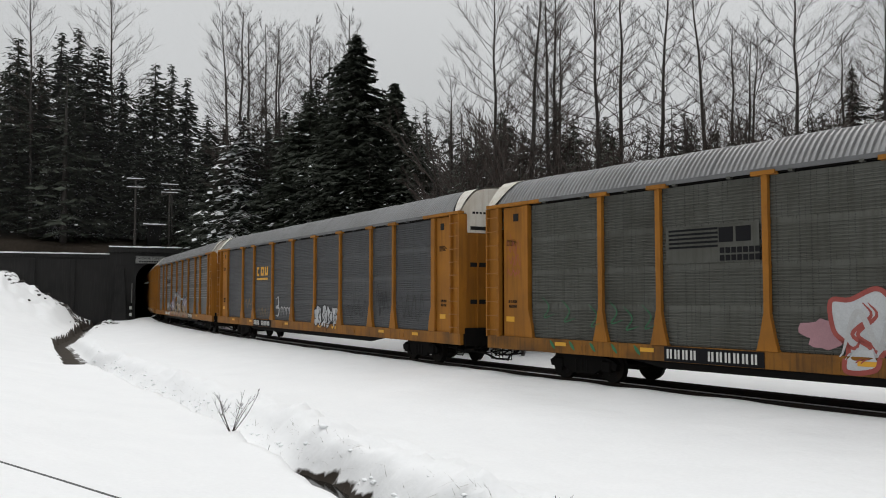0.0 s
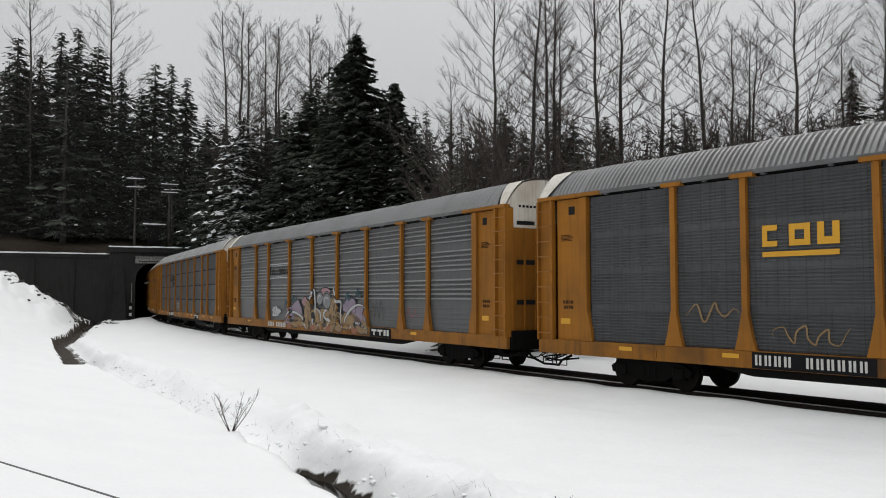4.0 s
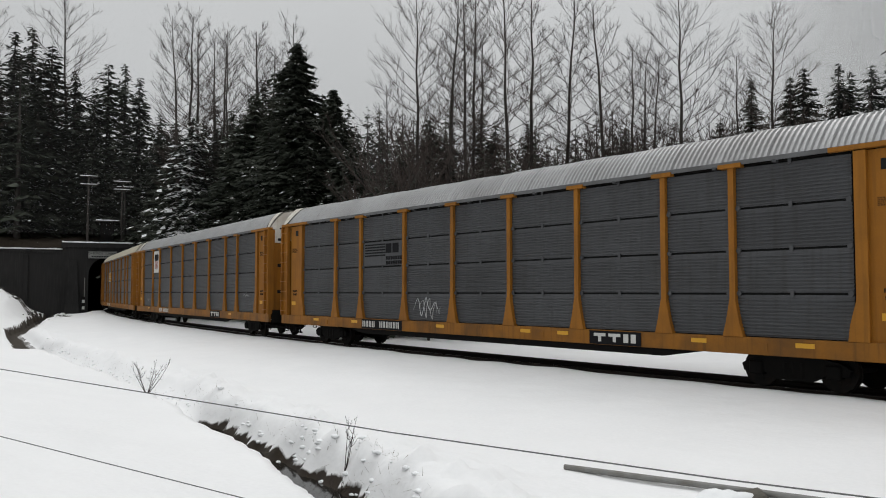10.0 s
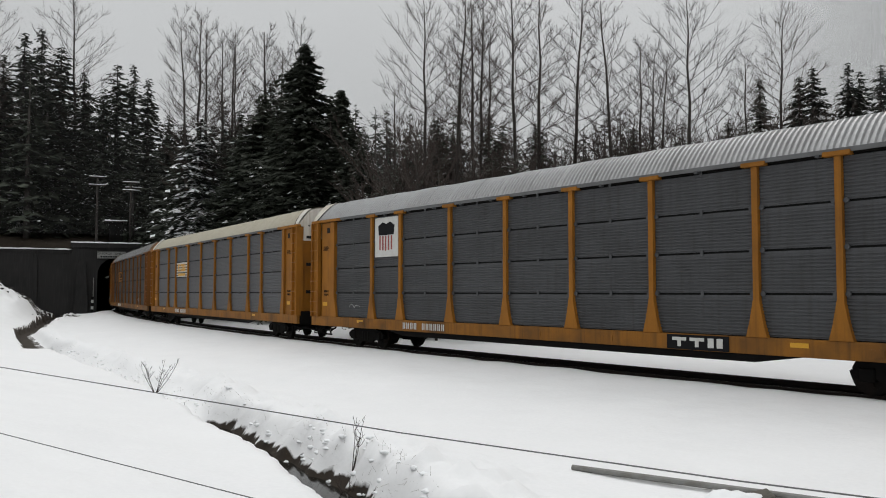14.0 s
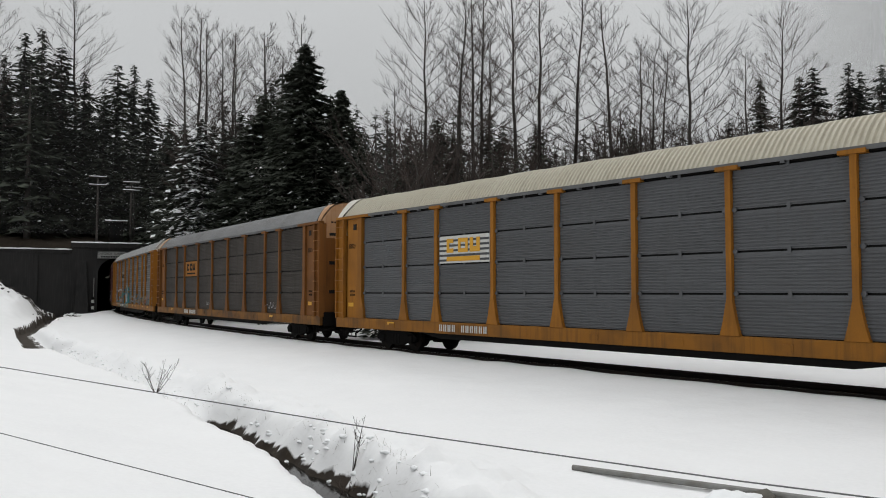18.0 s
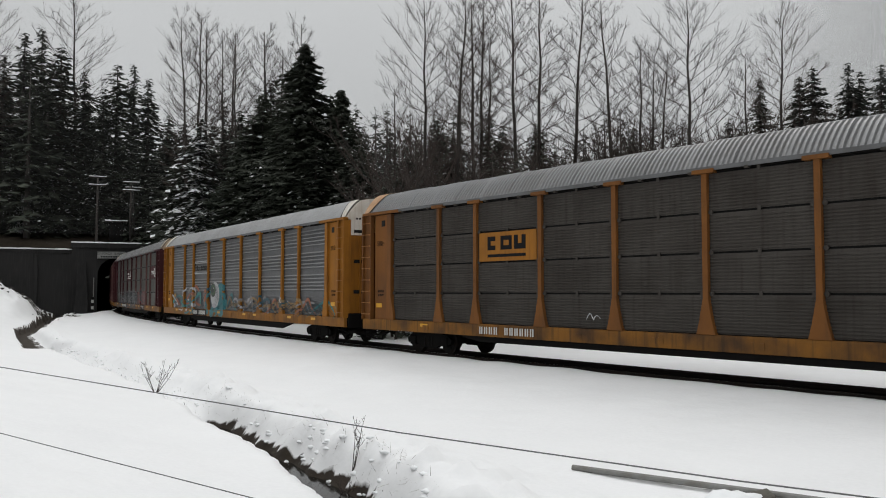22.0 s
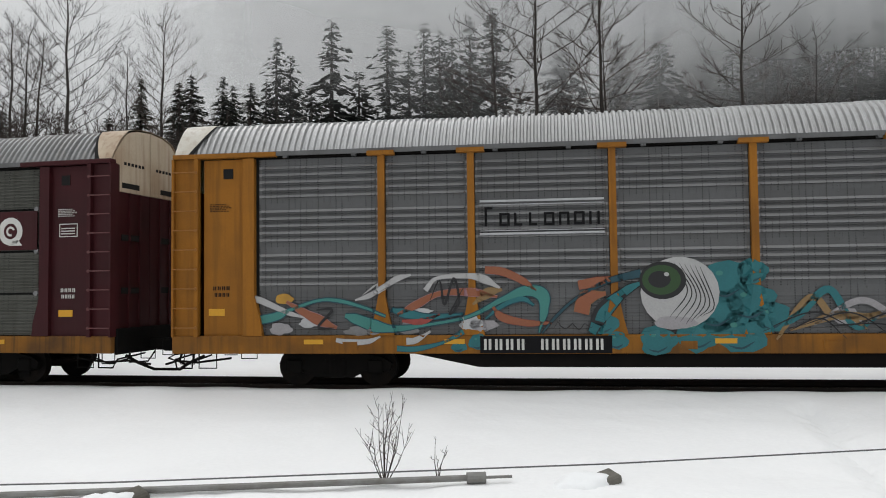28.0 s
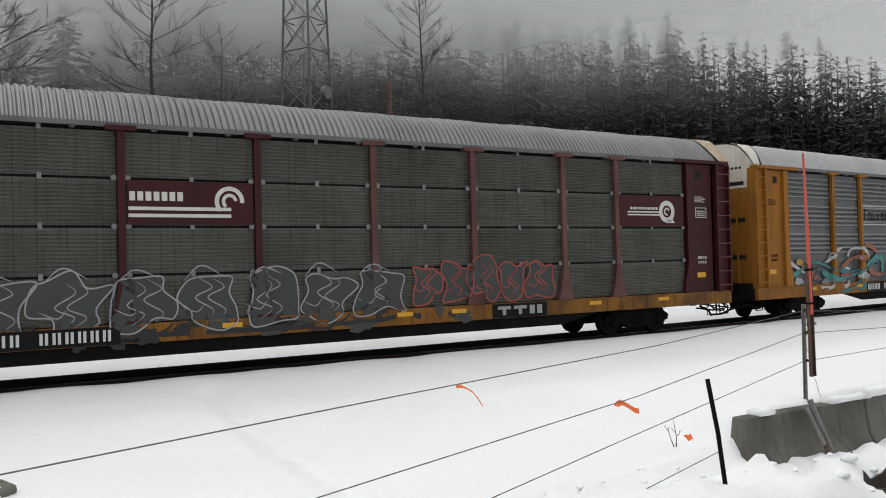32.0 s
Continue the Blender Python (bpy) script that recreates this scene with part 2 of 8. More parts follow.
    p_silver=material("dull_silver_spray_paint", (0.17, 0.17, 0.173), 0.6, dirt=(0.12, 0.12, 0.12), dirt_amount=0.6, scale=2.0, grain=0.2, bump=0),
    p_dim=material("dark_grey_spray_paint", (0.036, 0.040, 0.040), 0.6, dirt=(0.03, 0.03, 0.03), scale=2.5, grain=0.2, bump=0),
    p_iris=material("iris_spray_paint", (0.024, 0.06, 0.02), 0.55, dirt=(0.019, 0.044, 0.014), dirt_amount=0.45, scale=2.5, grain=0.18, bump=0),
    water=material("dark_creek_water", (0.015, 0.014, 0.012), 0.08, bump=0.25, bump_scale=3),
)

# ---- the track's line: straight to the right, then a curve into the tunnel ----
RADIUS, BEND = 315.36, 31.99
MOUTH = -97.0
RUN_IN = (BEND - MOUTH) / RADIUS


def track(s):
    """Place and heading of the track's middle at s metres along it."""
    if s >= BEND:
        return s, 0.0, 0.0
    a = min((BEND - s) / RADIUS, RUN_IN)
    x, y = BEND - RADIUS * math.sin(a), RADIUS * (1 - math.cos(a))
    more = MOUTH - s
    if more > 0:
        x, y = x - more * math.cos(a), y + more * math.sin(a)
    return x, y, a


def beside(s, off):
    """The point off metres beside the track at s: positive is away from the road."""
    x, y, a = track(s)
    return x + math.sin(a) * off, y + math.cos(a) * off


def track_pose(s, off=0.0, z=0.0):
    x, y = beside(s, off)
    return pose(x, y, z, 0, 0, -math.degrees(track(s)[2]))


# ---- helpers for meshes ----


def mesh_of(bm, name, mats, smooth=False):
    me = bpy.data.meshes.new(name)
    bm.to_mesh(me)
    bm.free()
    for m in (mats if isinstance(mats, (list, tuple)) else [mats]):
        me.materials.append(m)
    if smooth:
        for p in me.polygons:
            p.use_smooth = True
    return me


def part(name, bm, mat, parent, label="", smooth=False, m=None):
    me = bm if isinstance(bm, bpy.types.Mesh) else mesh_of(bm, name, mat, smooth)
    ob = new(name, me)
    ob.parent = parent
    if m is not None:
        ob.matrix_basis = m
    return tagged(ob, label) if label else ob


def thing(name, label, category, m=None, group="", kind=""):
    ob = new(name)
    if m is not None:
        ob.matrix_basis = m
    return tagged(ob, label, category, group, kind)


def box(bm, x0, x1, y0, y1, z0, z1, mat=0, bevel=0.0):
    vs = [bm.verts.new(v) for v in ((x0, y0, z0), (x1, y0, z0), (x1, y1, z0), (x0, y1, z0), (x0, y0, z1), (x1, y0, z1), (x1, y1, z1), (x0, y1, z1))]
    fs = [bm.faces.new([vs[i] for i in q]) for q in ((3, 2, 1, 0), (4, 5, 6, 7), (0, 1, 5, 4), (1, 2, 6, 5), (2, 3, 7, 6), (3, 0, 4, 7))]
    for f in fs:
        f.material_index = mat
    if bevel:
        es = list({e for f in fs for e in f.edges})
        bmesh.ops.bevel(bm, geom=es, offset=bevel, segments=1, affect="EDGES", profile=0.5)
    return vs


def prism(bm, outline, y0, y1, mat=0):
    """An outline in x and z, from y0 to y1."""
    a = [bm.verts.new((x, y0, z)) for x, z in outline]
    b = [bm.verts.new((x, y1, z)) for x, z in outline]
    n = len(a)
    bm.faces.new(a).material_index = mat
    bm.faces.new(b[::-1]).material_index = mat
    for i in range(n):
        bm.faces.new((a[i], b[i], b[(i + 1) % n], a[(i + 1) % n])).material_index = mat


def tube(bm, pts, radii, sides=6, mat=0, cap=True):
    rings = []
    n = len(pts)
    pts = [Vector(p) for p in pts]
    if not isinstance(radii, (list, tuple)):
        radii = [radii] * n
    for i, p in enumerate(pts):
        d = (pts[min(i + 1, n - 1)] - pts[max(i - 1, 0)]).normalized()
        u = d.orthogonal().normalized() if abs(d.z) > 0.9 else d.cross(Vector((0, 0, 1))).normalized()
        v = d.cross(u)
        rings.append([bm.verts.new(p + (u * math.cos(k * math.tau / sides) + v * math.sin(k * math.tau / sides)) * radii[i]) for k in range(sides)])
    for a, b in zip(rings, rings[1:]):
        for k in range(sides):
            bm.faces.new((a[k], a[(k + 1) % sides], b[(k + 1) % sides], b[k])).material_index = mat
    if cap and sides > 2:
        bm.faces.new(rings[0][::-1]).material_index = mat
        bm.faces.new(rings[-1]).material_index = mat


def disc(bm, radius, y0, y1, sides=20, mat=0, cx=0.0, cz=0.0):
    prism(bm, [(cx + radius * math.cos(i * math.tau / sides), cz + radius * math.sin(i * math.tau / sides)) for i in range(sides)], y0, y1, mat)


# ---- the ground: one sheet of snow, creek bed, road bank and wooded slopes ----
CREEK = [(-130.0, 36.0), (-109.0, 26.4), (-92.0, 17.8), (-80.0, 12.2), (-69.4, 8.0), (-61.0, 4.0), (-54.5, 2.1), (-45.0, -0.8), (-35.2, -3.1), (-25.1, -5.3), (-16.9, -7.1), (-14.0, -8.0),
         (-11.4, -8.65), (-9.7, -9.3), (-8.0, -10.1), (-4.0, -11.3), (2.0, -12.0), (7.0, -12.3), (10.6, -12.2), (14.0, -12.6), (22.0, -13.6), (60.0, -18.0)]


def smooth01(v):
    v = np.clip(v, 0, 1)
    return v * v * (3 - 2 * v)


def rough_at(x, y, size, seed=0.0):
    return np.array([noise.noise((a / size + seed, b / size - seed, seed)) for a, b in zip(x, y)])


def creek_off(x, y):
    """How far the points lie from the creek's middle, positive on the road's side."""
    best = np.full(x.shape, 1e9)
    sign = np.ones(x.shape)
    for (ax, ay), (bx, by) in zip(CREEK, CREEK[1:]):
        dx, dy = bx - ax, by - ay
        t = np.clip(((x - ax) * dx + (y - ay) * dy) / (dx * dx + dy * dy), 0, 1)
        d = np.hypot(x - ax - t * dx, y - ay - t * dy)
        side = -np.sign(dx * (y - ay) - dy * (x - ax))
        sign = np.where(d < best, side, sign)
        best = np.minimum(d, best)
    return best * sign


HOLE = (11.45, -11.30)


def ground_z(s, off, x, y):
    s, off, x, y = (np.asarray(v, dtype=float) for v in (s, off, x, y))
    wob = rough_at(x, y, 3.0, 5.0) * 0.10 + rough_at(x, y, 0.7, 9.0) * 0.03
    z = np.full(x.shape, -0.13) - 0.37 * smooth01((-off - 1.6) / 7.0) + wob * smooth01((np.abs(off) - 1.7) / 1.5)
    z = z + rough_at(x, y, 0.28, 21.0) * 0.02 * smooth01((-off - 2.0) / 1.0)
    # the bed under the rails
    ao = np.abs(off)
    z = np.where(ao < 1.45, -0.30 + 0.14 * smooth01((0.62 - ao) / 0.2) + 0.17 * smooth01((ao - 0.95) / 0.2), z)
    z = z + (0.11 + 0.04 * rough_at(x, y, 1.3, 31.0)) * smooth01((-off - 0.95) / 0.25) * (1 - smooth01((-off - 1.5) / 2.2))
    c = creek_off(x, y) + rough_at(x, y, 2.2, 2.0) * 0.22
    c = np.where(c < 0, c + rough_at(x, y, 0.55, 3.0) * 0.10 + rough_at(x, y, 0.9, 13.0) * 0.16, c)
    # lumpy overhanging snow along the far bank
    lump = np.exp(-(((c + 1.35) / 0.75) ** 2)) * (0.10 + 0.36 * np.abs(rough_at(x, y, 0.42, 11.0)) + 0.20 * rough_at(x, y, 0.9, 12.0))
    # the track's side lies lower towards the tunnel
    z = z - 0.20 * smooth01((-54 - x) / 6.0) * np.exp(-((c / 3.0) ** 2)) * (c < 0) * (off < -2.5)
    # road bank on the near side
    bank = -0.40 - 0.45 * smooth01((-38 - x) / 5.0) * smooth01((x + 60) / 5.0) + 0.95 * smooth01((c - 0.4) / 7.0) + wob * 0.8
    z = np.where(c > 0, np.where(off < -2.5, bank, z), z + lump * (off < -2.5))
    # made ground held by the barrier
    held = smooth01((x - 9.7) / 0.8) * smooth01((y + 10.15) / 0.25) * smooth01((-3.5 - y) / 3.0)
    z = z * (1 - held) + (-0.06 + 0.4 * wob) * held
    hollow = smooth01((x - 7.2) / 2.0) * smooth01((-y - 9.95) / 0.25) * smooth01((13.4 + y) / 0.9)
    z = z - hollow * 0.34
    # a hole melted through the snow by the running water
    z = z - 0.40 * np.exp(-(((x - HOLE[0]) / 0.62) ** 2 + ((y - HOLE[1]) / 0.30) ** 2) ** 2)
    # creek bed; midway the snow nearly closes over it
    mid = smooth01((-18.0 - x) / 2.5) * smooth01((x + 44) / 4.0)
    bed = -1.25 + 0.28 * mid + 0.30 * smooth01((-42 - x) / 5.0)
    cut = np.where(c > 0, smooth01((0.62 - 0.3 * mid - c) / 0.22), smooth01((1.0 + 0.5 * mid + c) / (0.6 + 0.7 * mid))) * (1 - 0.75 * smooth01((x + 5.5) / 2.5) * smooth01((9 - x) / 2.0))
    z = np.where(off < -2.4, z * (1 - cut) + bed * cut, z)
    # heap of ploughed snow beside the tunnel's wing wall
    heap = np.exp(-(((s + 85) / 11.0) ** 2)) * np.clip((-off - 4.0) / 15.0, 0, 1) * 5.0 * (1 + 0.25 * rough_at(x, y, 2.5, 4.0) + 0.20 * rough_at(x, y, 0.8, 6.0))
    z = z + heap * np.where(c > 0.3, smooth01((c - 0.3) / 2.0), 0)
    # wooded slope behind the track
    up = np.clip(off - 7.0, 0, None)
    slope = 0.13 + 0.10 * smooth01((-s - 20) / 60.0) + 0.13 * smooth01((s - 10) / 60.0)
    z = z + up * slope + smooth01(up / 30) * (rough_at(x, y, 14.0, 7.0) * 2.0)
    far = np.clip(off - 75, 0, None)
    z = z + far * (0.02 + 0.30 * smooth01((s - 10) / 70.0) * (1 - 0.8 * smooth01((s - 90) / 80.0)))
    # a line of old footprints
    for i in range(26):
        t = i / 25
        fx, fy = 5.6 - 0.85 * t + 0.12 * (-1) ** i, -1.6 - 7.4 * t
        z = z - 0.26 * np.exp(-(((x - fx) / 0.15) ** 2 + ((y - fy) / 0.17) ** 2))
    # the hill that the tunnel enters
    hill = 7.4 + np.clip(MOUTH - s, 0, 200) * 0.20 + np.clip(np.abs(off) - 8, 0, 60) * 0.05 + rough_at(x, y, 9.0, 8.0) * 0.5 * smooth01((MOUTH - 2 - s) / 4)
    z = np.where(s < MOUTH - 0.7, np.maximum(z, hill), z)
    return z


def spread(stops):
    """Steps between stops (value, step)."""
    out = []
    for (a, step), (b, _) in zip(stops, stops[1:]):
        n = max(1, round((b - a) / step))
        out += [a + (b - a) * i / n for i in range(n)]
    return out + [stops[-1][0]]


def ground_material():
    m = bpy.data.materials.new("snow_ground")
    m.use_nodes = True
    nt = m.node_tree
    b = nt.nodes["Principled BSDF"]
    b.inputs["Roughness"].default_value = 0.8
    b.inputs["Specular IOR Level"].default_value = 0.2
    geo = nt.nodes.new("ShaderNodeNewGeometry")
    att = nt.nodes.new("ShaderNodeAttribute")
    att.attribute_name = "bare"

    def nz(sc, d=5):
        n = nt.nodes.new("ShaderNodeTexNoise")
        n.inputs["Scale"].default_value, n.inputs["Detail"].default_value = sc, d
        nt.links.new(geo.outputs["Position"], n.inputs["Vector"])
        return n.outputs["Fac"]

    def mixc(f, a, c):
        x = nt.nodes.new("ShaderNodeMix")
        x.data_type = "RGBA"
        if isinstance(f, float):
            x.inputs[0].default_value = f
        else:
            nt.links.new(f, x.inputs[0])
        for slot, v in ((6, a), (7, c)):
            if isinstance(v, tuple):
                x.inputs[slot].default_value = (*v, 1)
            else:
                nt.links.new(v, x.inputs[slot])
        return x.outputs[2]

    snow = mixc(nz(14.0), mixc(nz(0.5), (0.76, 0.765, 0.775), (0.87, 0.872, 0.875)), mixc(nz(0.9), (0.84, 0.843, 0.85), (0.92, 0.92, 0.922)))
    soil = mixc(nz(3.0), (0.012, 0.010, 0.008), (0.055, 0.041, 0.029))
    add = nt.nodes.new("ShaderNodeMath")
    add.operation = "MULTIPLY_ADD"
    nt.links.new(nz(2.2), add.inputs[0])
    add.inputs[1].default_value = 0.7
    nt.links.new(att.outputs["Fac"], add.inputs[2])
    r = nt.nodes.new("ShaderNodeMapRange")
    r.inputs["From Min"].default_value, r.inputs["From Max"].default_value = 0.80, 0.92
    nt.links.new(add.outputs[0], r.inputs["Value"])
    nt.links.new(mixc(r.outputs[0], snow, soil), b.inputs["Base Color"])
    bp = nt.nodes.new("ShaderNodeBump")
    bp.inputs["Strength"].default_value, bp.inputs["Distance"].default_value = 0.55, 0.12
    nt.links.new(nz(1.1, 9), bp.inputs["Height"])
    nt.links.new(bp.outputs[0], b.inputs["Normal"])
    return m


def build_ground():
    ss = spread([(-520, 40), (-200, 8), (-110, 3), (MOUTH - 0.72, 0.02), (MOUTH - 0.68, 0.9), (-60, 0.5), (-24, 0.15), (-6, 0.26), (3.5, 0.12), (7, 0.2), (16, 0.6), (40, 2), (90, 10), (200, 50), (700, 50)])
    offs = spread([(-420, 60), (-60, 5), (-30, 1.0), (-20, 0.4), (-14.5, 0.13), (-8.5, 0.2), (-2.0, 0.15), (-1.3, 0.13), (-0.5, 0.5), (0.5, 0.13), (1.3, 0.15), (2.0, 1.2), (12, 4), (60, 12), (250, 12)])
    S, O = np.meshgrid(ss, offs, indexing="ij")
    xy = np.array([beside(s, o) for s, o in zip(S.ravel(), O.ravel())])
    z = ground_z(S.ravel(), O.ravel(), xy[:, 0], xy[:, 1])
    ns, no = len(ss), len(offs)
    quads = []
    for i in range(ns - 1):
        for j in range(no - 1):
            if ss[i] > MOUTH - 0.9 and ss[i + 1] < MOUTH - 0.6 and abs(offs[j] + offs[j + 1]) < 6.4:
                continue
            quads.append((i * no + j, (i + 1) * no + j, (i + 1) * no + j + 1, i * no + j + 1))
    me = bpy.data.meshes.new("ground")
    me.from_pydata([(*p, h) for p, h in zip(xy, z)], [], quads)
    # bare soil in the creek's cut and the wood's floor; a dark strip along each rail
    c = np.abs(creek_off(xy[:, 0], xy[:, 1]))
    o, s = O.ravel(), S.ravel()
    bare = 0.75 * smooth01((-0.82 - z) / 0.2) * (o < -2.4) * (c < np.where(xy[:, 0] > 3, 0.5, 1.4))
    cs = creek_off(xy[:, 0], xy[:, 1])
    bare = bare * (1 - 0.93 * smooth01((-17.5 - xy[:, 0]) / 2.5) * smooth01((xy[:, 0] + 44) / 4.0))
    bare = np.maximum(bare, 0.9 * (cs > -0.1) * (cs < 0.62) * (xy[:, 0] < -41) * (o < -2.4))
    bare = np.maximum(bare, 0.95 * (((xy[:, 0] - HOLE[0]) / 0.56) ** 2 + ((xy[:, 1] - HOLE[1]) / 0.27) ** 2 < 1))
    bare = np.maximum(bare, 0.9 * (np.abs(np.abs(o) - 0.78) < 0.24))
    bare = np.maximum(bare, (0.60 + 0.14 * smooth01((s - 5) / 20.0)) * smooth01((o - 9) / 8))
    bare = np.maximum(bare, 0.56 * np.exp(-(((s + 88) / 6.0) ** 2)) * smooth01((-o - 3) / 2) * smooth01((19 + o) / 4))
    bare = np.maximum(bare, 0.72 * (s < MOUTH))
    at = me.attributes.new("bare", "FLOAT", "POINT")
    at.data.foreach_set("value", bare.astype(np.float32))
    me.materials.append(ground_material())
    for p in me.polygons:
        p.use_smooth = True
    return tagged(new("ground", me), "trampled white snow cover with a bare-banked creek and wooded slopes", "ground", kind="structure")


def height(x, y):
    """The ground's height at a place, for things to stand on."""
    cx, cy = BEND, RADIUS
    if x >= BEND:
        s, off = x, y
    else:
        a = math.atan2(cx - x, cy - y)
        s, off = BEND - a * RADIUS, RADIUS - math.hypot(x - cx, y - cy)
        if s < MOUTH:
            tx, ty, ta = track(MOUTH)
            dx, dy = x - tx, y - ty
            s = MOUTH + dx * math.cos(ta) - dy * math.sin(ta)
            off = dx * math.sin(ta) + dy * math.cos(ta)
    return float(ground_z([s], [off], [x], [y])[0])


build_ground()


def build_creek_water():
    bm = bmesh.new()
    left, right = [], []
    for i, (x, y) in enumerate(CREEK[2:-1], 2):
        d = Vector((CREEK[i + 1][0] - CREEK[i - 1][0], CREEK[i + 1][1] - CREEK[i - 1][1])).normalized()
        left.append(bm.verts.new((x - d.y * 0.7, y + d.x * 0.7, -1.12)))
        right.append(bm.verts.new((x + d.y * 0.7, y - d.x * 0.7, -1.12)))
    for i in range(len(left) - 1):
        bm.faces.new((right[i], right[i + 1], left[i + 1], left[i]))
    tagged(new("water", mesh_of(bm, "water", M["water"])), "dark shallow creek water between snowy banks", "creek", kind="structure")


build_creek_water()


def build_track():
    prof = [(-0.07, -0.17), (0.07, -0.17), (0.07, -0.155), (0.012, -0.13), (0.012, -0.045), (0.037, -0.03), (0.037, -0.003), (0.03, 0.0), (-0.03, 0.0), (-0.037, -0.003), (-0.037, -0.03), (-0.012, -0.045), (-0.012, -0.13), (-0.07, -0.155)]
    ss = spread([(-240, 5.0), (-100, 2.0), (40, 10), (300, 10)])
    for off in (-0.75, 0.75):
        bm = bmesh.new()
        rings = []
        for s in ss:
            x, y = beside(s, off)
            a = track(s)[2]
            rings.append([bm.verts.new((x + math.sin(a) * u, y + math.cos(a) * u, v)) for u, v in prof])
        n = len(prof)
        for a, b in zip(rings, rings[1:]):
            for k in range(n):
                bm.faces.new((a[k], b[k], b[(k + 1) % n], a[(k + 1) % n])).material_index = 1 if k == 7 else 0
        bmesh.ops.recalc_face_normals(bm, faces=bm.faces)
        tagged(new("rail", mesh_of(bm, "rail", [M["rail"], M["railtop"]])), "dark steel rail with a polished head", "rail", "rails of the track", "structure")


build_track()

# ---- the tunnel's portal ----


def flat_text(words, size, depth, name):
    cu = bpy.data.curves.new(name, "FONT")
    cu.body, cu.size, cu.extrude, cu.align_x, cu.align_y = words, size, depth, "CENTER", "CENTER"
    tmp = new(name, cu)
    me = bpy.data.meshes.new_from_object(tmp.evaluated_get(bpy.context.evaluated_depsgraph_get()))
    bpy.data.objects.remove(tmp)
    bpy.data.curves.remove(cu)
    return me


def snow_strip(bm, x0, x1, y0, y1, z, thick, step=0.6, mat=0):
    """A lumpy ridge of lying snow on a flat top."""
    n = max(2, int((x1 - x0) / step))
    rows = []
    for i in range(n + 1):
        x = x0 + (x1 - x0) * i / n
        t = thick * (0.7 + 0.5 * random.random())
        o = (random.random() - 0.3) * 0.06
        rows.append([bm.verts.new(v) for v in ((x, y0 - o, z), (x, y0 - o - 0.02, z + t * 0.6), (x, y0 * 0.7 + y1 * 0.3, z + t), (x, y1, z + t * 0.7), (x, y1, z))])
    for a, b in zip(rows, rows[1:]):
        for k in range(4):
            bm.faces.new((a[k], b[k], b[k + 1], a[k + 1])).material_index = mat
    bm.faces.new(rows[0])
    bm.faces.new(rows[-1][::-1])


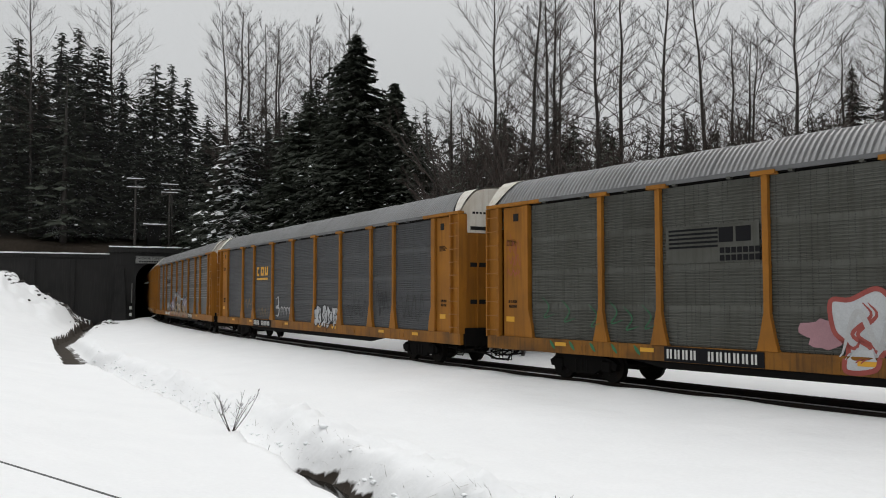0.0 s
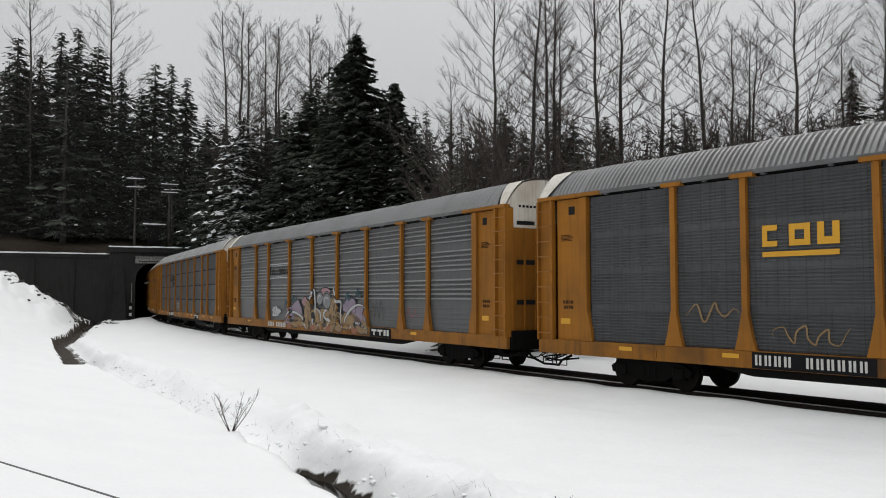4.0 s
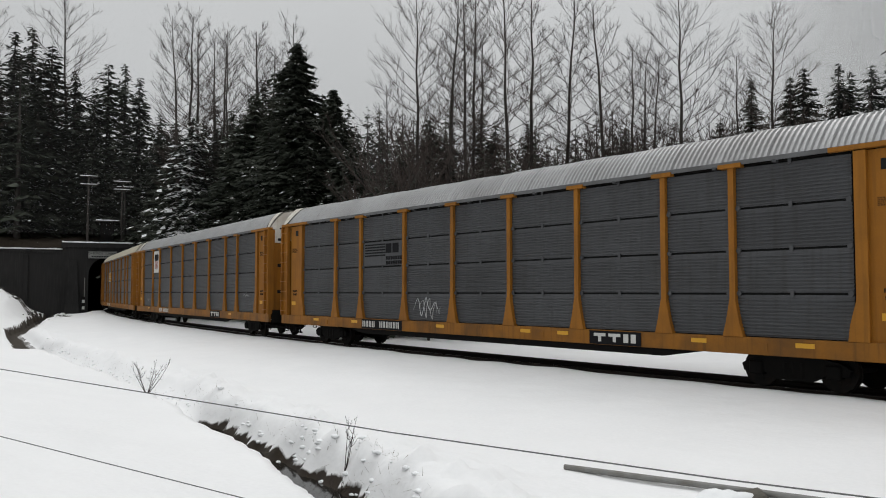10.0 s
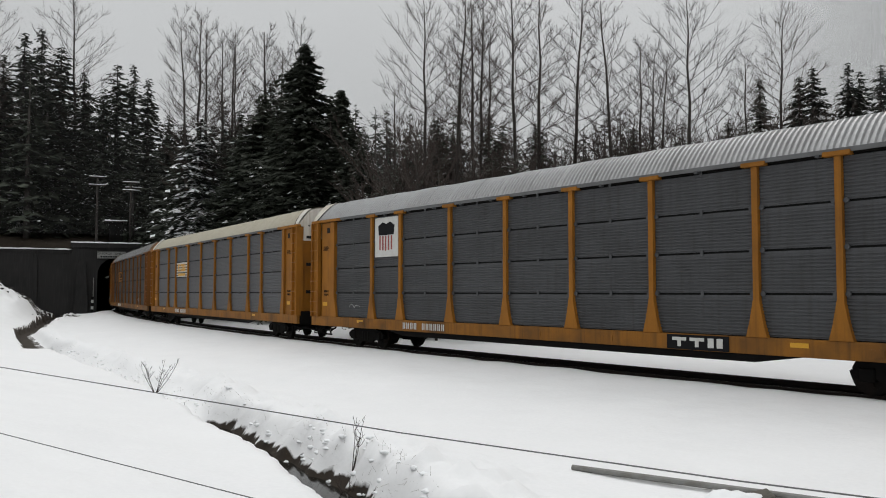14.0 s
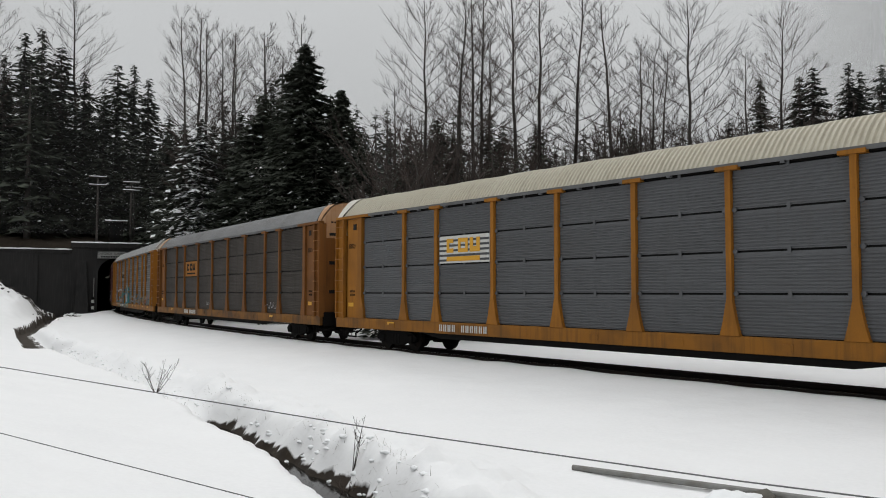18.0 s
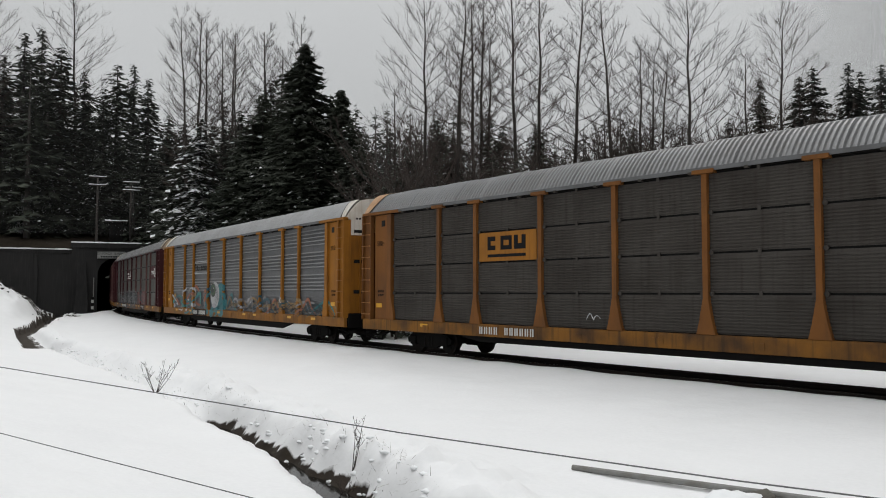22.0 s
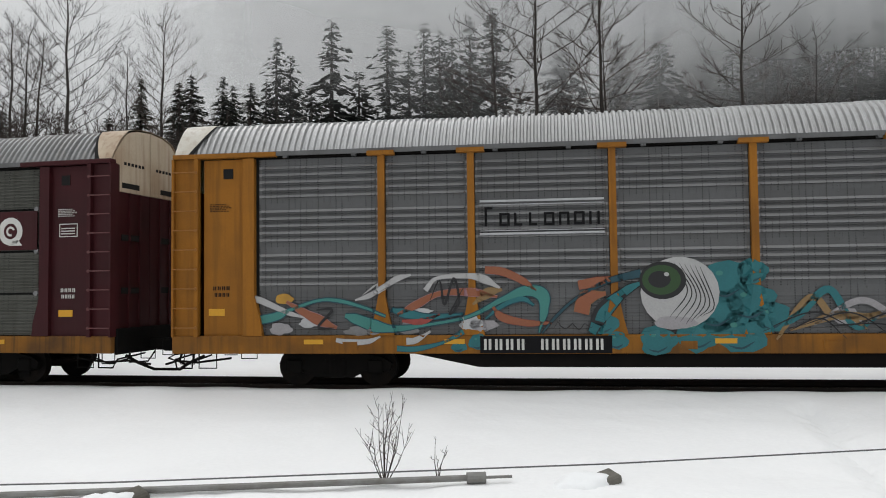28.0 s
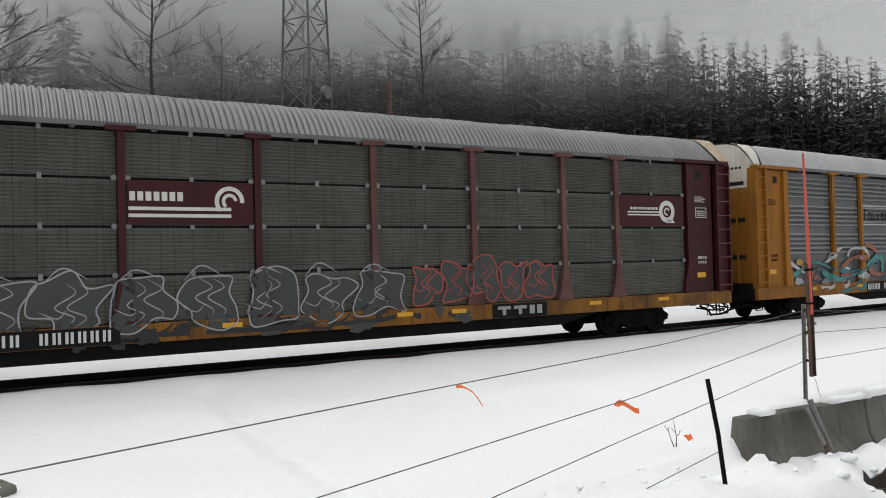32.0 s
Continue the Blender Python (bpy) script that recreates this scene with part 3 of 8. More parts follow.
def build_portal():
    # in the portal's own space: x across the track (to the hill side), y towards the hill, z up
    x, y, a = track(MOUTH)
    base = Matrix.Translation((x, y, 0)) @ Matrix.Rotation(math.pi / 2 - a, 4, "Z")
    portal = thing("tunnel_portal", "soot-darkened concrete tunnel portal with snow along its top", "tunnel portal", base, kind="structure")
    L, R_, TOP = -5.6, 2.75, 7.65
    half, spring, cx = 2.75, 4.15, -0.15
    arch = [(cx - half, -0.4)] + [(cx - half * math.cos(t), spring + 2.1 * math.sin(t)) for t in [math.pi * i / 16 for i in range(17)]] + [(cx + half, -0.4)]
    outer = [(L, -0.8)] + [(L + (R_ - L) * i / 16, TOP) for i in range(17)] + [(R_, -0.8)]
    bm = bmesh.new()
    for depth, flip in ((-0.45, False), (0.9, True)):
        av = [bm.verts.new((p, depth, q)) for p, q in arch]
        ov = [bm.verts.new((p, depth, q)) for p, q in outer]
        for i in range(len(av) - 1):
            q = (av[i], av[i + 1], ov[i + 1], ov[i])
            bm.faces.new(q if not flip else q[::-1])
        if not flip:
            fa, fo = av, ov
        else:
            for i in range(len(av) - 1):
                bm.faces.new((fa[i], av[i], av[i + 1], fa[i + 1]))
                bm.faces.new((fo[i], fo[i + 1], ov[i + 1], ov[i]))
    bmesh.ops.recalc_face_normals(bm, faces=bm.faces)
    part("portal_wall", bm, M["concrete"], portal)
    bm = bmesh.new()
    box(bm, L - 0.12, R_ + 0.12, -0.62, -0.45, TOP - 0.55, TOP, bevel=0.03)
    part("parapet", bm, M["concrete"], portal)
    # battered pier beside the opening
    bm = bmesh.new()
    vs = box(bm, -5.35, -3.75, -1.1, -0.45, -0.6, 5.6)
    for i, dx in ((4, 0.45), (5, -0.35), (6, -0.35), (7, 0.45)):
        vs[i].co.x += dx
    for i in (4, 5):
        vs[i].co.y += 0.5
    bmesh.ops.bevel(bm, geom=list(bm.edges), offset=0.04, segments=1, affect="EDGES")
    part("buttress", bm, M["concrete"], portal)
    bm = bmesh.new()
    snow_strip(bm, L - 0.1, R_ + 0.1, -0.62, 0.8, TOP, 0.16)
    part("snow_cap", bm, M["snowcap"], portal, "thin white snow cap", smooth=True)
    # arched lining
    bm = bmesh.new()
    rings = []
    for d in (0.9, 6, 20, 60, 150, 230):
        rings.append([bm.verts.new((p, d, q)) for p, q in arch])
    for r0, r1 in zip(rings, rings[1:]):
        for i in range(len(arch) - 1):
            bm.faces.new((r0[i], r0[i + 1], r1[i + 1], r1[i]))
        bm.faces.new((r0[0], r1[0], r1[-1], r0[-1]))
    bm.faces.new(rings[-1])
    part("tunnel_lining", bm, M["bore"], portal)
    # wing wall
    wing = thing("wing_wall", "long dark concrete wing wall capped with snow", "retaining wall", base, kind="structure")
    bm = bmesh.new()
    box(bm, -30, L - 0.004, -0.1, 0.8, -1.2, 6.85)
    part("wall", bm, M["concrete"], wing)
    bm = bmesh.new()
    box(bm, -30, L - 0.004, -0.22, -0.1, 6.45, 6.85, bevel=0.02)
    part("coping", bm, M["concrete"], wing)
    for i in range(6):
        bm = bmesh.new()
        box(bm, -29 + i * 3.9, -28.55 + i * 3.9, -0.35, -0.1, -1.2, 6.3, bevel=0.03)
        part("pilaster", bm, M["concrete"], wing)
    bm = bmesh.new()
    snow_strip(bm, -30, L - 0.02, -0.22, 0.8, 6.85, 0.15)
    part("snow_cap", bm, M["snowcap"], wing, "thin white snow cap", smooth=True)
    # name board
    sign = thing("tunnel_name_board", "weathered pale name board on the tunnel portal", "sign", base @ pose(-1.45, -0.72, 6.3))
    bm = bmesh.new()
    box(bm, -1.5, 1.5, 0, 0.08, -0.42, 0.42, bevel=0.01)
    part("board", bm, material("weathered_board_paint", (0.30, 0.30, 0.29), 0.8, dirt=(0.12, 0.12, 0.11), dirt_amount=0.6, scale=2.5, streak=(0.1, 0.1, 0.09), streak_amount=0.5), sign)
    me = flat_text("CASCADE TUNNEL", 0.36, 0.006, "lettering")
    me.materials.append(M["ink"])
    part("lettering", me, None, sign, "black painted capitals", m=pose(0, -0.008, 0.15, 90))
    bm = bmesh.new()
    for i in range(9):
        box(bm, -1.15 + i * 0.26, -0.97 + i * 0.26, -0.012, 0.0, -0.28, -0.10)
    part("small_print", bm, M["ink"], sign)
    bm = bmesh.new()
    for z in (-0.40, 0.37):
        box(bm, -1.49, 1.49, -0.03, -0.002, z, z + 0.035)
    part("frame", bm, M["black"], sign)
    # snow-topped pole line on the hill above
    k = 0
    for px, py, tall, lean, arms in ((-3.1, 1.6, 9.1, 0.0, 2), (0.55, 2.2, 8.7, 0.3, 2), (0.95, 3.2, 8.2, -0.4, 1), (3.4, 2.6, 7.5, 2.0, 2)):
        w = base @ Vector((px, py, 0))
        z0 = height(w.x, w.y)
        pole = thing("utility_pole", "weathered timber pole with snow lying on its crossarms", "utility pole", Matrix.Translation((w.x, w.y, z0 - 0.4)) @ Matrix.Rotation(math.pi / 2 - a, 4, "Z") @ pose(0, 0, 0, 0, lean, 0), "poles above the tunnel")
        tall = 7.65 + tall - z0 + 0.4 - 1.0
        bm = bmesh.new()
        tube(bm, [(0, 0, 0), (0, 0, tall * 0.5), (0, 0, tall)], [0.16, 0.13, 0.1], 8)
        part("pole", bm, M["bark"], pole)
        for j in range(arms):
            bm = bmesh.new()
            box(bm, -0.95, 0.95, -0.16, -0.06, tall - 0.35 - j * 0.95, tall - 0.23 - j * 0.95, bevel=0.01)
            arm = part("crossarm", bm, M["bark"], pole)
            bm = bmesh.new()
            snow_strip(bm, -0.95, 0.95, -0.17, -0.05, tall - 0.23 - j * 0.95, 0.09, 0.25)
            part("snow_ridge", bm, M["snowcap"], arm, "white snow ridge", smooth=True)
    # small hooded cabinet on the portal
    w = base @ Vector((-1.0, 1.7, 0))
    hut = thing("signal_cabinet", "dark hooded cabinet with a snow-covered lid", "cabinet", Matrix.Translation((w.x, w.y, height(w.x, w.y) - 0.1)) @ Matrix.Rotation(math.pi / 2 - a, 4, "Z"))
    bm = bmesh.new()
    box(bm, -0.75, 0.75, -0.45, 0.45, 0, 2.6, bevel=0.03)
    part("body", bm, M["black"], hut)
    bm = bmesh.new()
    box(bm, -1.25, 1.25, -0.7, 0.7, 2.6, 2.72, bevel=0.02)
    part("lid", bm, M["bark"], hut)
    bm = bmesh.new()
    snow_strip(bm, -1.25, 1.25, -0.7, 0.7, 2.72, 0.16, 0.4)
    part("snow_cap", bm, M["snowcap"], hut, smooth=True)
    # short white-banded marker beside the opening
    w = base @ Vector((-3.35, -1.6, 0))
    mk = thing("marker_post", "short black and white banded marker post at the tunnel", "marker post", Matrix.Translation((w.x, w.y, -0.5)))
    for j in range(5):
        bm = bmesh.new()
        box(bm, -0.22, 0.22, -0.06, 0.06, 0.3 + j * 0.36, 0.62 + j * 0.36, bevel=0.01)
        part("band", bm, M["letter"] if j % 2 else M["black"], mk)
    bm = bmesh.new()
    tube(bm, [(0, 0.1, 0), (0, 0.1, 4.2)], 0.05, 6)
    part("pole", bm, M["post"], mk)


build_portal()

# ---- the train: ten covered car carriers ----
PITCH = 28.4
LONG = 13.55
POSTS = (-8.915, -7.018, -4.13, -1.377, 1.377, 4.13, 7.018, 8.915)
BAYS = [(-11.70, -8.915), (-8.915, -7.018), (-7.018, -4.13), (-4.13, -1.377), (-1.377, 1.377), (1.377, 4.13), (4.13, 7.018), (7.018, 8.915), (8.915, 11.70)]
SILL, FLOOR, EAVE = 0.74, 1.12, 4.93
SIDE = -1.50
ROWS = [(1.14, 2.050), (2.100, 3.010), (3.060, 3.960), (4.010, 4.90)]
CLOSE_ROWS = [(1.13, 2.075), (2.075, 3.02), (3.02, 3.965), (3.965, 4.91)]
SHARED = {}


def shared(key, make):
    if key not in SHARED:
        SHARED[key] = make()
    return SHARED[key]


def panel_mesh(width, tall, kind, mat, crest=None):
    """A pressed sheet, ribbed along its length; its origin is its lower left corner, its face at y = 0."""
    bm = bmesh.new()
    prof = [(0.0, 0.03), (0.0, 0.0)]
    if kind == "ribbed":
        flat, pitch, deep, z = 0.03, 0.075, 0.020, 0.03
        xs = [(0.0, 1.0), (width, 1.0)]
        prof.append((z, 0.0))
        while z + pitch < tall - flat:
            prof += [(z + pitch * 0.15, -deep), (z + pitch * 0.55, -deep), (z + pitch * 0.75, 0.0), (z + pitch, 0.0)]
            z += pitch
    else:
        # broad presses that stop short of the sheet's ends, with a low bead between each two
        flat = 0.10
        deep = 0.046 if kind == "punched" else 0.010
        xs = [(0.0, 0.0), (0.05, 0.0), (0.075, 1.0), (width - 0.075, 1.0), (width - 0.05, 0.0), (width, 0.0)]
        z = 0.105
        for k in range(5):
            prof += [(z, 0.0), (z + 0.012, -deep), (z + 0.022, -deep), (z + 0.068, -0.004), (z + 0.072, 0.0)]
            if k < 4:
                prof += [(z + 0.100, 0.0), (z + 0.108, -deep * 0.4), (z + 0.128, 0.0)]
            z += 0.155
    prof += [(tall, 0.0), (tall, 0.03)]
    cols = [[bm.verts.new((x, d * f if d < 0 else d, h)) for h, d in prof] for x, f in xs]
    for a, b in zip(cols, cols[1:]):
        for i in range(len(prof) - 1):
            f = bm.faces.new((a[i], b[i], b[i + 1], a[i + 1]))
            # crest and upward slope get the paler colour, a painted highlight
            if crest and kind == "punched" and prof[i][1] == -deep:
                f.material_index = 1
    # rivets along the seams
    for k in range(max(3, int(width / 0.42))):
        x = 0.12 + (width - 0.24) * k / max(1, int(width / 0.42) - 1)
        for zz in ((flat * 0.5, tall - flat * 0.5) if kind == "ribbed" else (0.06, tall - 0.05)):
            v = [bm.verts.new((x + dx, dy, zz + dz)) for dx, dy, dz in ((-0.018, -0.002, 0), (0, -0.002, -0.018), (0.018, -0.002, 0), (0, -0.002, 0.018), (0, -0.014, 0))]
            for i in range(4):
                bm.faces.new((v[i], v[(i + 1) % 4], v[4]))
    me = mesh_of(bm, "panel", mat)
    if crest:
        me.materials.append(crest)
    return me


def perforated(base, name, dots=(0.02, 0.02, 0.02), amount=0.8):
    """The same sheet with columns of punched holes."""
    m = base.copy()
    m.name = name
    nt = m.node_tree
    b = nt.nodes["Principled BSDF"]
    src = b.inputs["Base Color"].links[0].from_socket
    co = nt.nodes.new("ShaderNodeTexCoord")
    sp = nt.nodes.new("ShaderNodeSeparateXYZ")
    nt.links.new(co.outputs["Object"], sp.inputs[0])

    def math2(op, a, c):
        n = nt.nodes.new("ShaderNodeMath")
        n.operation = op
        for i, v in enumerate((a, c)):
            if isinstance(v, float):
                n.inputs[i].default_value = v
            else:
                nt.links.new(v, n.inputs[i])
        return n.outputs[0]

    def cell(axis, pitch, duty):
        return math2("LESS_THAN", math2("FRACT", math2("DIVIDE", axis, pitch), 0.0), duty)

    col = math2("MULTIPLY", cell(sp.outputs["X"], 0.13, 0.20), cell(sp.outputs["Z"], 0.052, 0.5))
    ns = nt.nodes.new("ShaderNodeTexNoise")
    ns.inputs["Scale"].default_value = 1.0
    mp = nt.nodes.new("ShaderNodeMapping")
    mp.inputs["Scale"].default_value = (14, 1, 0.6)
    nt.links.new(co.outputs["Object"], mp.inputs["Vector"])
    nt.links.new(mp.outputs[0], ns.inputs["Vector"])
    some = math2("GREATER_THAN", ns.outputs["Fac"], 0.5)
    fac = math2("MULTIPLY", math2("MULTIPLY", col, some), amount)
    mx = nt.nodes.new("ShaderNodeMix")
    mx.data_type = "RGBA"
    nt.links.new(fac, mx.inputs[0])
    nt.links.new(src, mx.inputs[6])
    mx.inputs[7].default_value = (*dots, 1)
    nt.links.new(mx.outputs[2], b.inputs["Base Color"])
    return m


M["crest"] = perforated(M["crest"], "punched_rubbed_rib", amount=0.7)
M["silver_holes"] = perforated(M["silver"], "punched_galvanised_sheet")
M["grey_holes"] = perforated(M["grey"], "punched_dull_sheet")
M["mossy_holes"] = perforated(M["mossy"], "punched_green_tinged_sheet")


ROOF_LINE = [(-1.49, 5.0), (-1.41, 5.14), (-1.30, 5.29), (-1.17, 5.45), (-1.03, 5.60), (-0.86, 5.73), (-0.5, 5.82), (0.0, 5.855)]
ROOF_LINE += [(-y, z) for y, z in ROOF_LINE[-2::-1]]


def arch(grow=0.0, n=len(ROOF_LINE)):
    """The roof's cross-section: flat-crowned with sloping shoulders, and each point's place along it from 0 to 1."""
    return [(y * (1 + grow / 1.5), z + grow * min(1.0, (z - 4.9) / 0.5), i / (n - 1)) for i, (y, z) in enumerate(ROOF_LINE)]


def roof_mesh(mat):
    """Corrugated arch of pressed sheets, a lapped seam every nine corrugations."""
    bm = bmesh.new()
    ring = [(-1.495, 4.98)] + [(y, z) for y, z, _ in arch()] + [(1.495, 4.98)]
    xs = []
    count = 186
    pitch = 26.44 / count
    for k in range(count):
        x = -13.22 + k * pitch
        lap = 0.014 if (k // 9) % 2 else 0.0
        xs += [(x, lap), (x + pitch * 0.3, lap), (x + pitch * 0.48, lap + 0.042), (x + pitch * 0.82, lap + 0.042)]
    xs.append((13.22, 0.0))
    rows = []
    for px, up in xs:
        rows.append([bm.verts.new((px, y * (1 + up * 0.6), z + up * (0.2 + 0.8 * min(1.0, (z - 4.98) / 0.3)))) for y, z in ring])
    for a, b in zip(rows, rows[1:]):
        for k in range(len(ring) - 1):
            bm.faces.new((a[k], b[k], b[k + 1], a[k + 1]))
    bm.faces.new(rows[0])
    bm.faces.new(rows[-1][::-1])
    return mesh_of(bm, "roof", mat)


def post_mesh(mat):
    bm = bmesh.new()
    w = 0.072
    prism(bm, [(-w, 1.95), (w, 1.95), (w, EAVE + 0.02), (-w, EAVE + 0.02)], -0.06, 0.05)
    prism(bm, [(-0.26, FLOOR), (0.26, FLOOR), (0.17, 1.45), (w, 1.95), (-w, 1.95), (-0.17, 1.45)], -0.07, 0.05)
    prism(bm, [(-0.29, EAVE - 0.02), (0.29, EAVE - 0.02), (0.29, EAVE + 0.075), (-0.29, EAVE + 0.075)], -0.12, 0.05)
    for z in (2.4, 3.03, 3.6, 4.2):
        box(bm, -0.03, 0.03, -0.072, -0.06, z, z + 0.05)
    bmesh.ops.recalc_face_normals(bm, faces=bm.faces)
    return mesh_of(bm, "post", mat)


def truck_mesh():
    bm = bmesh.new()
    for y in (-1.06, 0.98):
        prism(bm, [(-1.25, 0.50), (-1.05, 0.62), (-0.45, 0.74), (0.45, 0.74), (1.05, 0.62), (1.25, 0.50), (1.2, 0.34), (0.72, 0.36), (0.42, 0.20), (-0.42, 0.20), (-0.72, 0.36), (-1.2, 0.34)], y, y + 0.13)
        for sx in (-0.2, 0.0, 0.2):
            tube(bm, [(sx, y + 0.06, 0.26), (sx, y + 0.06, 0.58)], 0.085, 8)
        for sx in (-0.89, 0.89):
            box(bm, sx - 0.17, sx + 0.17, y - 0.05, y + 0.16, 0.28, 0.58, bevel=0.03)
    box(bm, -0.22, 0.22, -1.0, 1.0, 0.48, 0.72, bevel=0.02)
    box(bm, -1.2, 1.2, -1.16, -1.07, 0.74, 0.80)
    return mesh_of(bm, "truck", M["black"])


def wheelset_mesh():
    bm = bmesh.new()
    for y, d in ((-0.80, 1), (0.80, -1)):
        disc(bm, 0.42, y - 0.06, y + 0.06, 24)
        disc(bm, 0.445, y + d * 0.06, y + d * 0.09, 24)
        disc(bm, 0.30, y - 0.075, y - 0.061, 20)
        for k in range(5):
            a = k * math.tau / 5
            box(bm, 0.22 * math.cos(a) - 0.035, 0.22 * math.cos(a) + 0.035, y - 0.095, y - 0.075, 0.22 * math.sin(a) - 0.035, 0.22 * math.sin(a) + 0.035)
    tube(bm, [(0, -1.02, 0), (0, 1.02, 0)], 0.075, 10)
    return mesh_of(bm, "wheelset", M["wheel"])


def bars(bm, x, z, wide, tall, count, y=0.0, seed=0, thick=0.006):
    """A line of writing as plain blocks, one a character, with nicks cut from them."""
    step = wide / count
    for i in range(count):
        x0 = x + i * step
        box(bm, x0, x0 + step * 0.24, y - thick, y, z, z + tall)
        box(bm, x0 + step * 0.42, x0 + step * 0.66, y - thick, y, z, z + tall)


def car_side_text(bm, x, z, rows, wide, tall, y):
    for r in range(rows):
        bars(bm, x, z - r * tall * 1.7, wide * (0.75 + 0.25 * ((r * 7) % 3) / 2), tall, 7, y)


def end_assembly(car, sgn, paint, cap_mat, stencils):
    """One end of a car: corner bay, ladder panel, folding doors, cap and coupler gear."""
    u = lambda v: sgn * v
    lohi = lambda a, b: (min(u(a), u(b)), max(u(a), u(b)))
    for side in (-1, 1):
        y0 = side * 1.46
        ya, yb = sorted((y0, y0 - side * 0.05))
        bm = bmesh.new()
        box(bm, *lohi(11.93, 12.86), ya, yb, FLOOR, EAVE)
        bay = part("corner_sheet", bm, paint, car)
        if side < 0:
            bm = bmesh.new()
            box(bm, *lohi(12.2, 12.42), ya - 0.012, ya, EAVE - 0.42, EAVE - 0.2)
            part("vent", bm, M["gap_shade"], bay)
            bm = bmesh.new()
            car_side_text(bm, min(u(12.12), u(12.72)), 3.95, 5, 0.5, 0.022, ya - 0.002)
            bars(bm, min(u(12.2), u(12.65)), 2.10, 0.40, 0.085, 4, ya - 0.002)
            bars(bm, min(u(12.22), u(12.62)), 1.96, 0.36, 0.085, 4, ya - 0.002)
            tagged(part("stencil", bm, stencils, bay), kind="stuff")
            bm = bmesh.new()
            box(bm, min(u(12.15), u(12.75)), min(u(12.15), u(12.75)) + 0.36, ya - 0.01, ya, 1.55, 1.70)
            part("placard", bm, M["placard"], bay, "small yellow placard")
        bm = bmesh.new()
        prism(bm, [(u(11.70), EAVE), (u(11.95), EAVE), (u(11.95), FLOOR), (u(11.52), FLOOR), (u(11.56), 1.45), (u(11.70), 1.95)][::sgn], *sorted((side * 1.56, side * 1.40)))
        part("corner_post", bm, paint, car)
        bm = bmesh.new()
        plan = [(12.95, 1.60), (13.04, 1.60), (13.04, 1.49), (LONG - 0.05, 1.49), (LONG - 0.05, 1.60), (LONG, 1.60), (LONG, 1.28), (LONG - 0.06, 1.28), (LONG - 0.06, 1.45), (12.95, 1.45)]
        lowv = [bm.verts.new((u(px), side * py, FLOOR - 0.02)) for px, py in plan]
        topv = [bm.verts.new((u(px), side * py, EAVE + 0.02)) for px, py in plan]
        bm.faces.new(lowv)
        bm.faces.new(topv[::-1])
        for i in range(len(plan)):
            bm.faces.new((lowv[i], topv[i], topv[(i + 1) % len(plan)], lowv[(i + 1) % len(plan)]))
        bmesh.ops.recalc_face_normals(bm, faces=bm.faces)
        lad = part("ladder_panel", bm, paint, car)
        if side < 0:
            for k in range(9):
                bm = bmesh.new()
                z = 1.30 + k * 0.42
                tube(bm, [(u(13.0), -1.595, z), (u(13.0), -1.63, z), (u(LONG - 0.03), -1.63, z), (u(LONG - 0.03), -1.595, z)], 0.014, 5)
                disc(bm, 0.035, -1.62, -1.60, 8, 0, u(13.0), z)
                part("rung", bm, M["rung_red"] if paint.name.startswith("maroon") else M["rung"], lad)
        bm = bmesh.new()
        box(bm, *lohi(11.2, LONG - 0.02), *sorted((side * 1.60, side * 1.38)), EAVE + 0.025, EAVE + 0.125, bevel=0.01)
        part("top_beam", bm, paint, car)
        # folding door leaf with its arched white head
        bm = bmesh.new()
        y_in, y_out = side * 0.012, side * 1.27
        box(bm, *lohi(LONG - 0.14, LONG - 0.06), *sorted((y_in, y_out)), FLOOR - 0.05, 4.35)
        leaf = part("end_door", bm, paint, car)
        for k in (0.33, 0.66):
            bm = bmesh.new()
            yy = side * 1.27 * k
            box(bm, *lohi(LONG - 0.06, LONG - 0.02), yy - 0.03, yy + 0.03, FLOOR, 4.35)
            part("door_rib", bm, paint, leaf)
        for zz, hh in ((3.25, 0.14), (2.05, 0.14), (4.45, 0.12)):
            bm = bmesh.new()
            box(bm, *lohi(LONG - 0.062, LONG - 0.04), *sorted((side * 0.45, side * 1.12)), zz, zz + hh)
            part("slot", bm, M["gap_shade"], leaf)
        bm = bmesh.new()
        outl = [(y_in, 4.36)] + [(-side * y, z + 0.015) for y, z, w in arch()[7::-1]] + [(side * 1.27, 4.97), (side * 1.27, 4.36)]
        outl[1] = (y_in, outl[1][1])
        lo, hi = lohi(LONG - 0.16, LONG - 0.05)
        va = [bm.verts.new((lo, p, q)) for p, q in outl]
        vb = [bm.verts.new((hi, p, q)) for p, q in outl]
        bm.faces.new(va)
        bm.faces.new(vb[::-1])
        for i in range(len(va)):
            bm.faces.new((va[i], vb[i], vb[(i + 1) % len(va)], va[(i + 1) % len(va)]))
        bmesh.ops.recalc_face_normals(bm, faces=bm.faces)
        head = part("door_head", bm, cap_mat, car, "stained white door head")
        bm = bmesh.new()
        for i in range(6):
            yy = side * (0.25 + i * 0.14)
            box(bm, *lohi(LONG - 0.05, LONG - 0.045), *sorted((yy, yy + side * 0.09)), 4.98, 5.05)
        tagged(part("stencil", bm, M["ink"], head), kind="stuff")
    # hood that carries the roof line over the doors
    bm = bmesh.new()
    rows = []
    for xx, sc in ((13.24, 1.0), (LONG - 0.04, 0.985)):
        rows.append([bm.verts.new((u(xx - (0.46 * math.sin(math.pi * w) if xx < 13.3 else 0.0)), y, z)) for y, z, w in arch(0.06 * sc)])
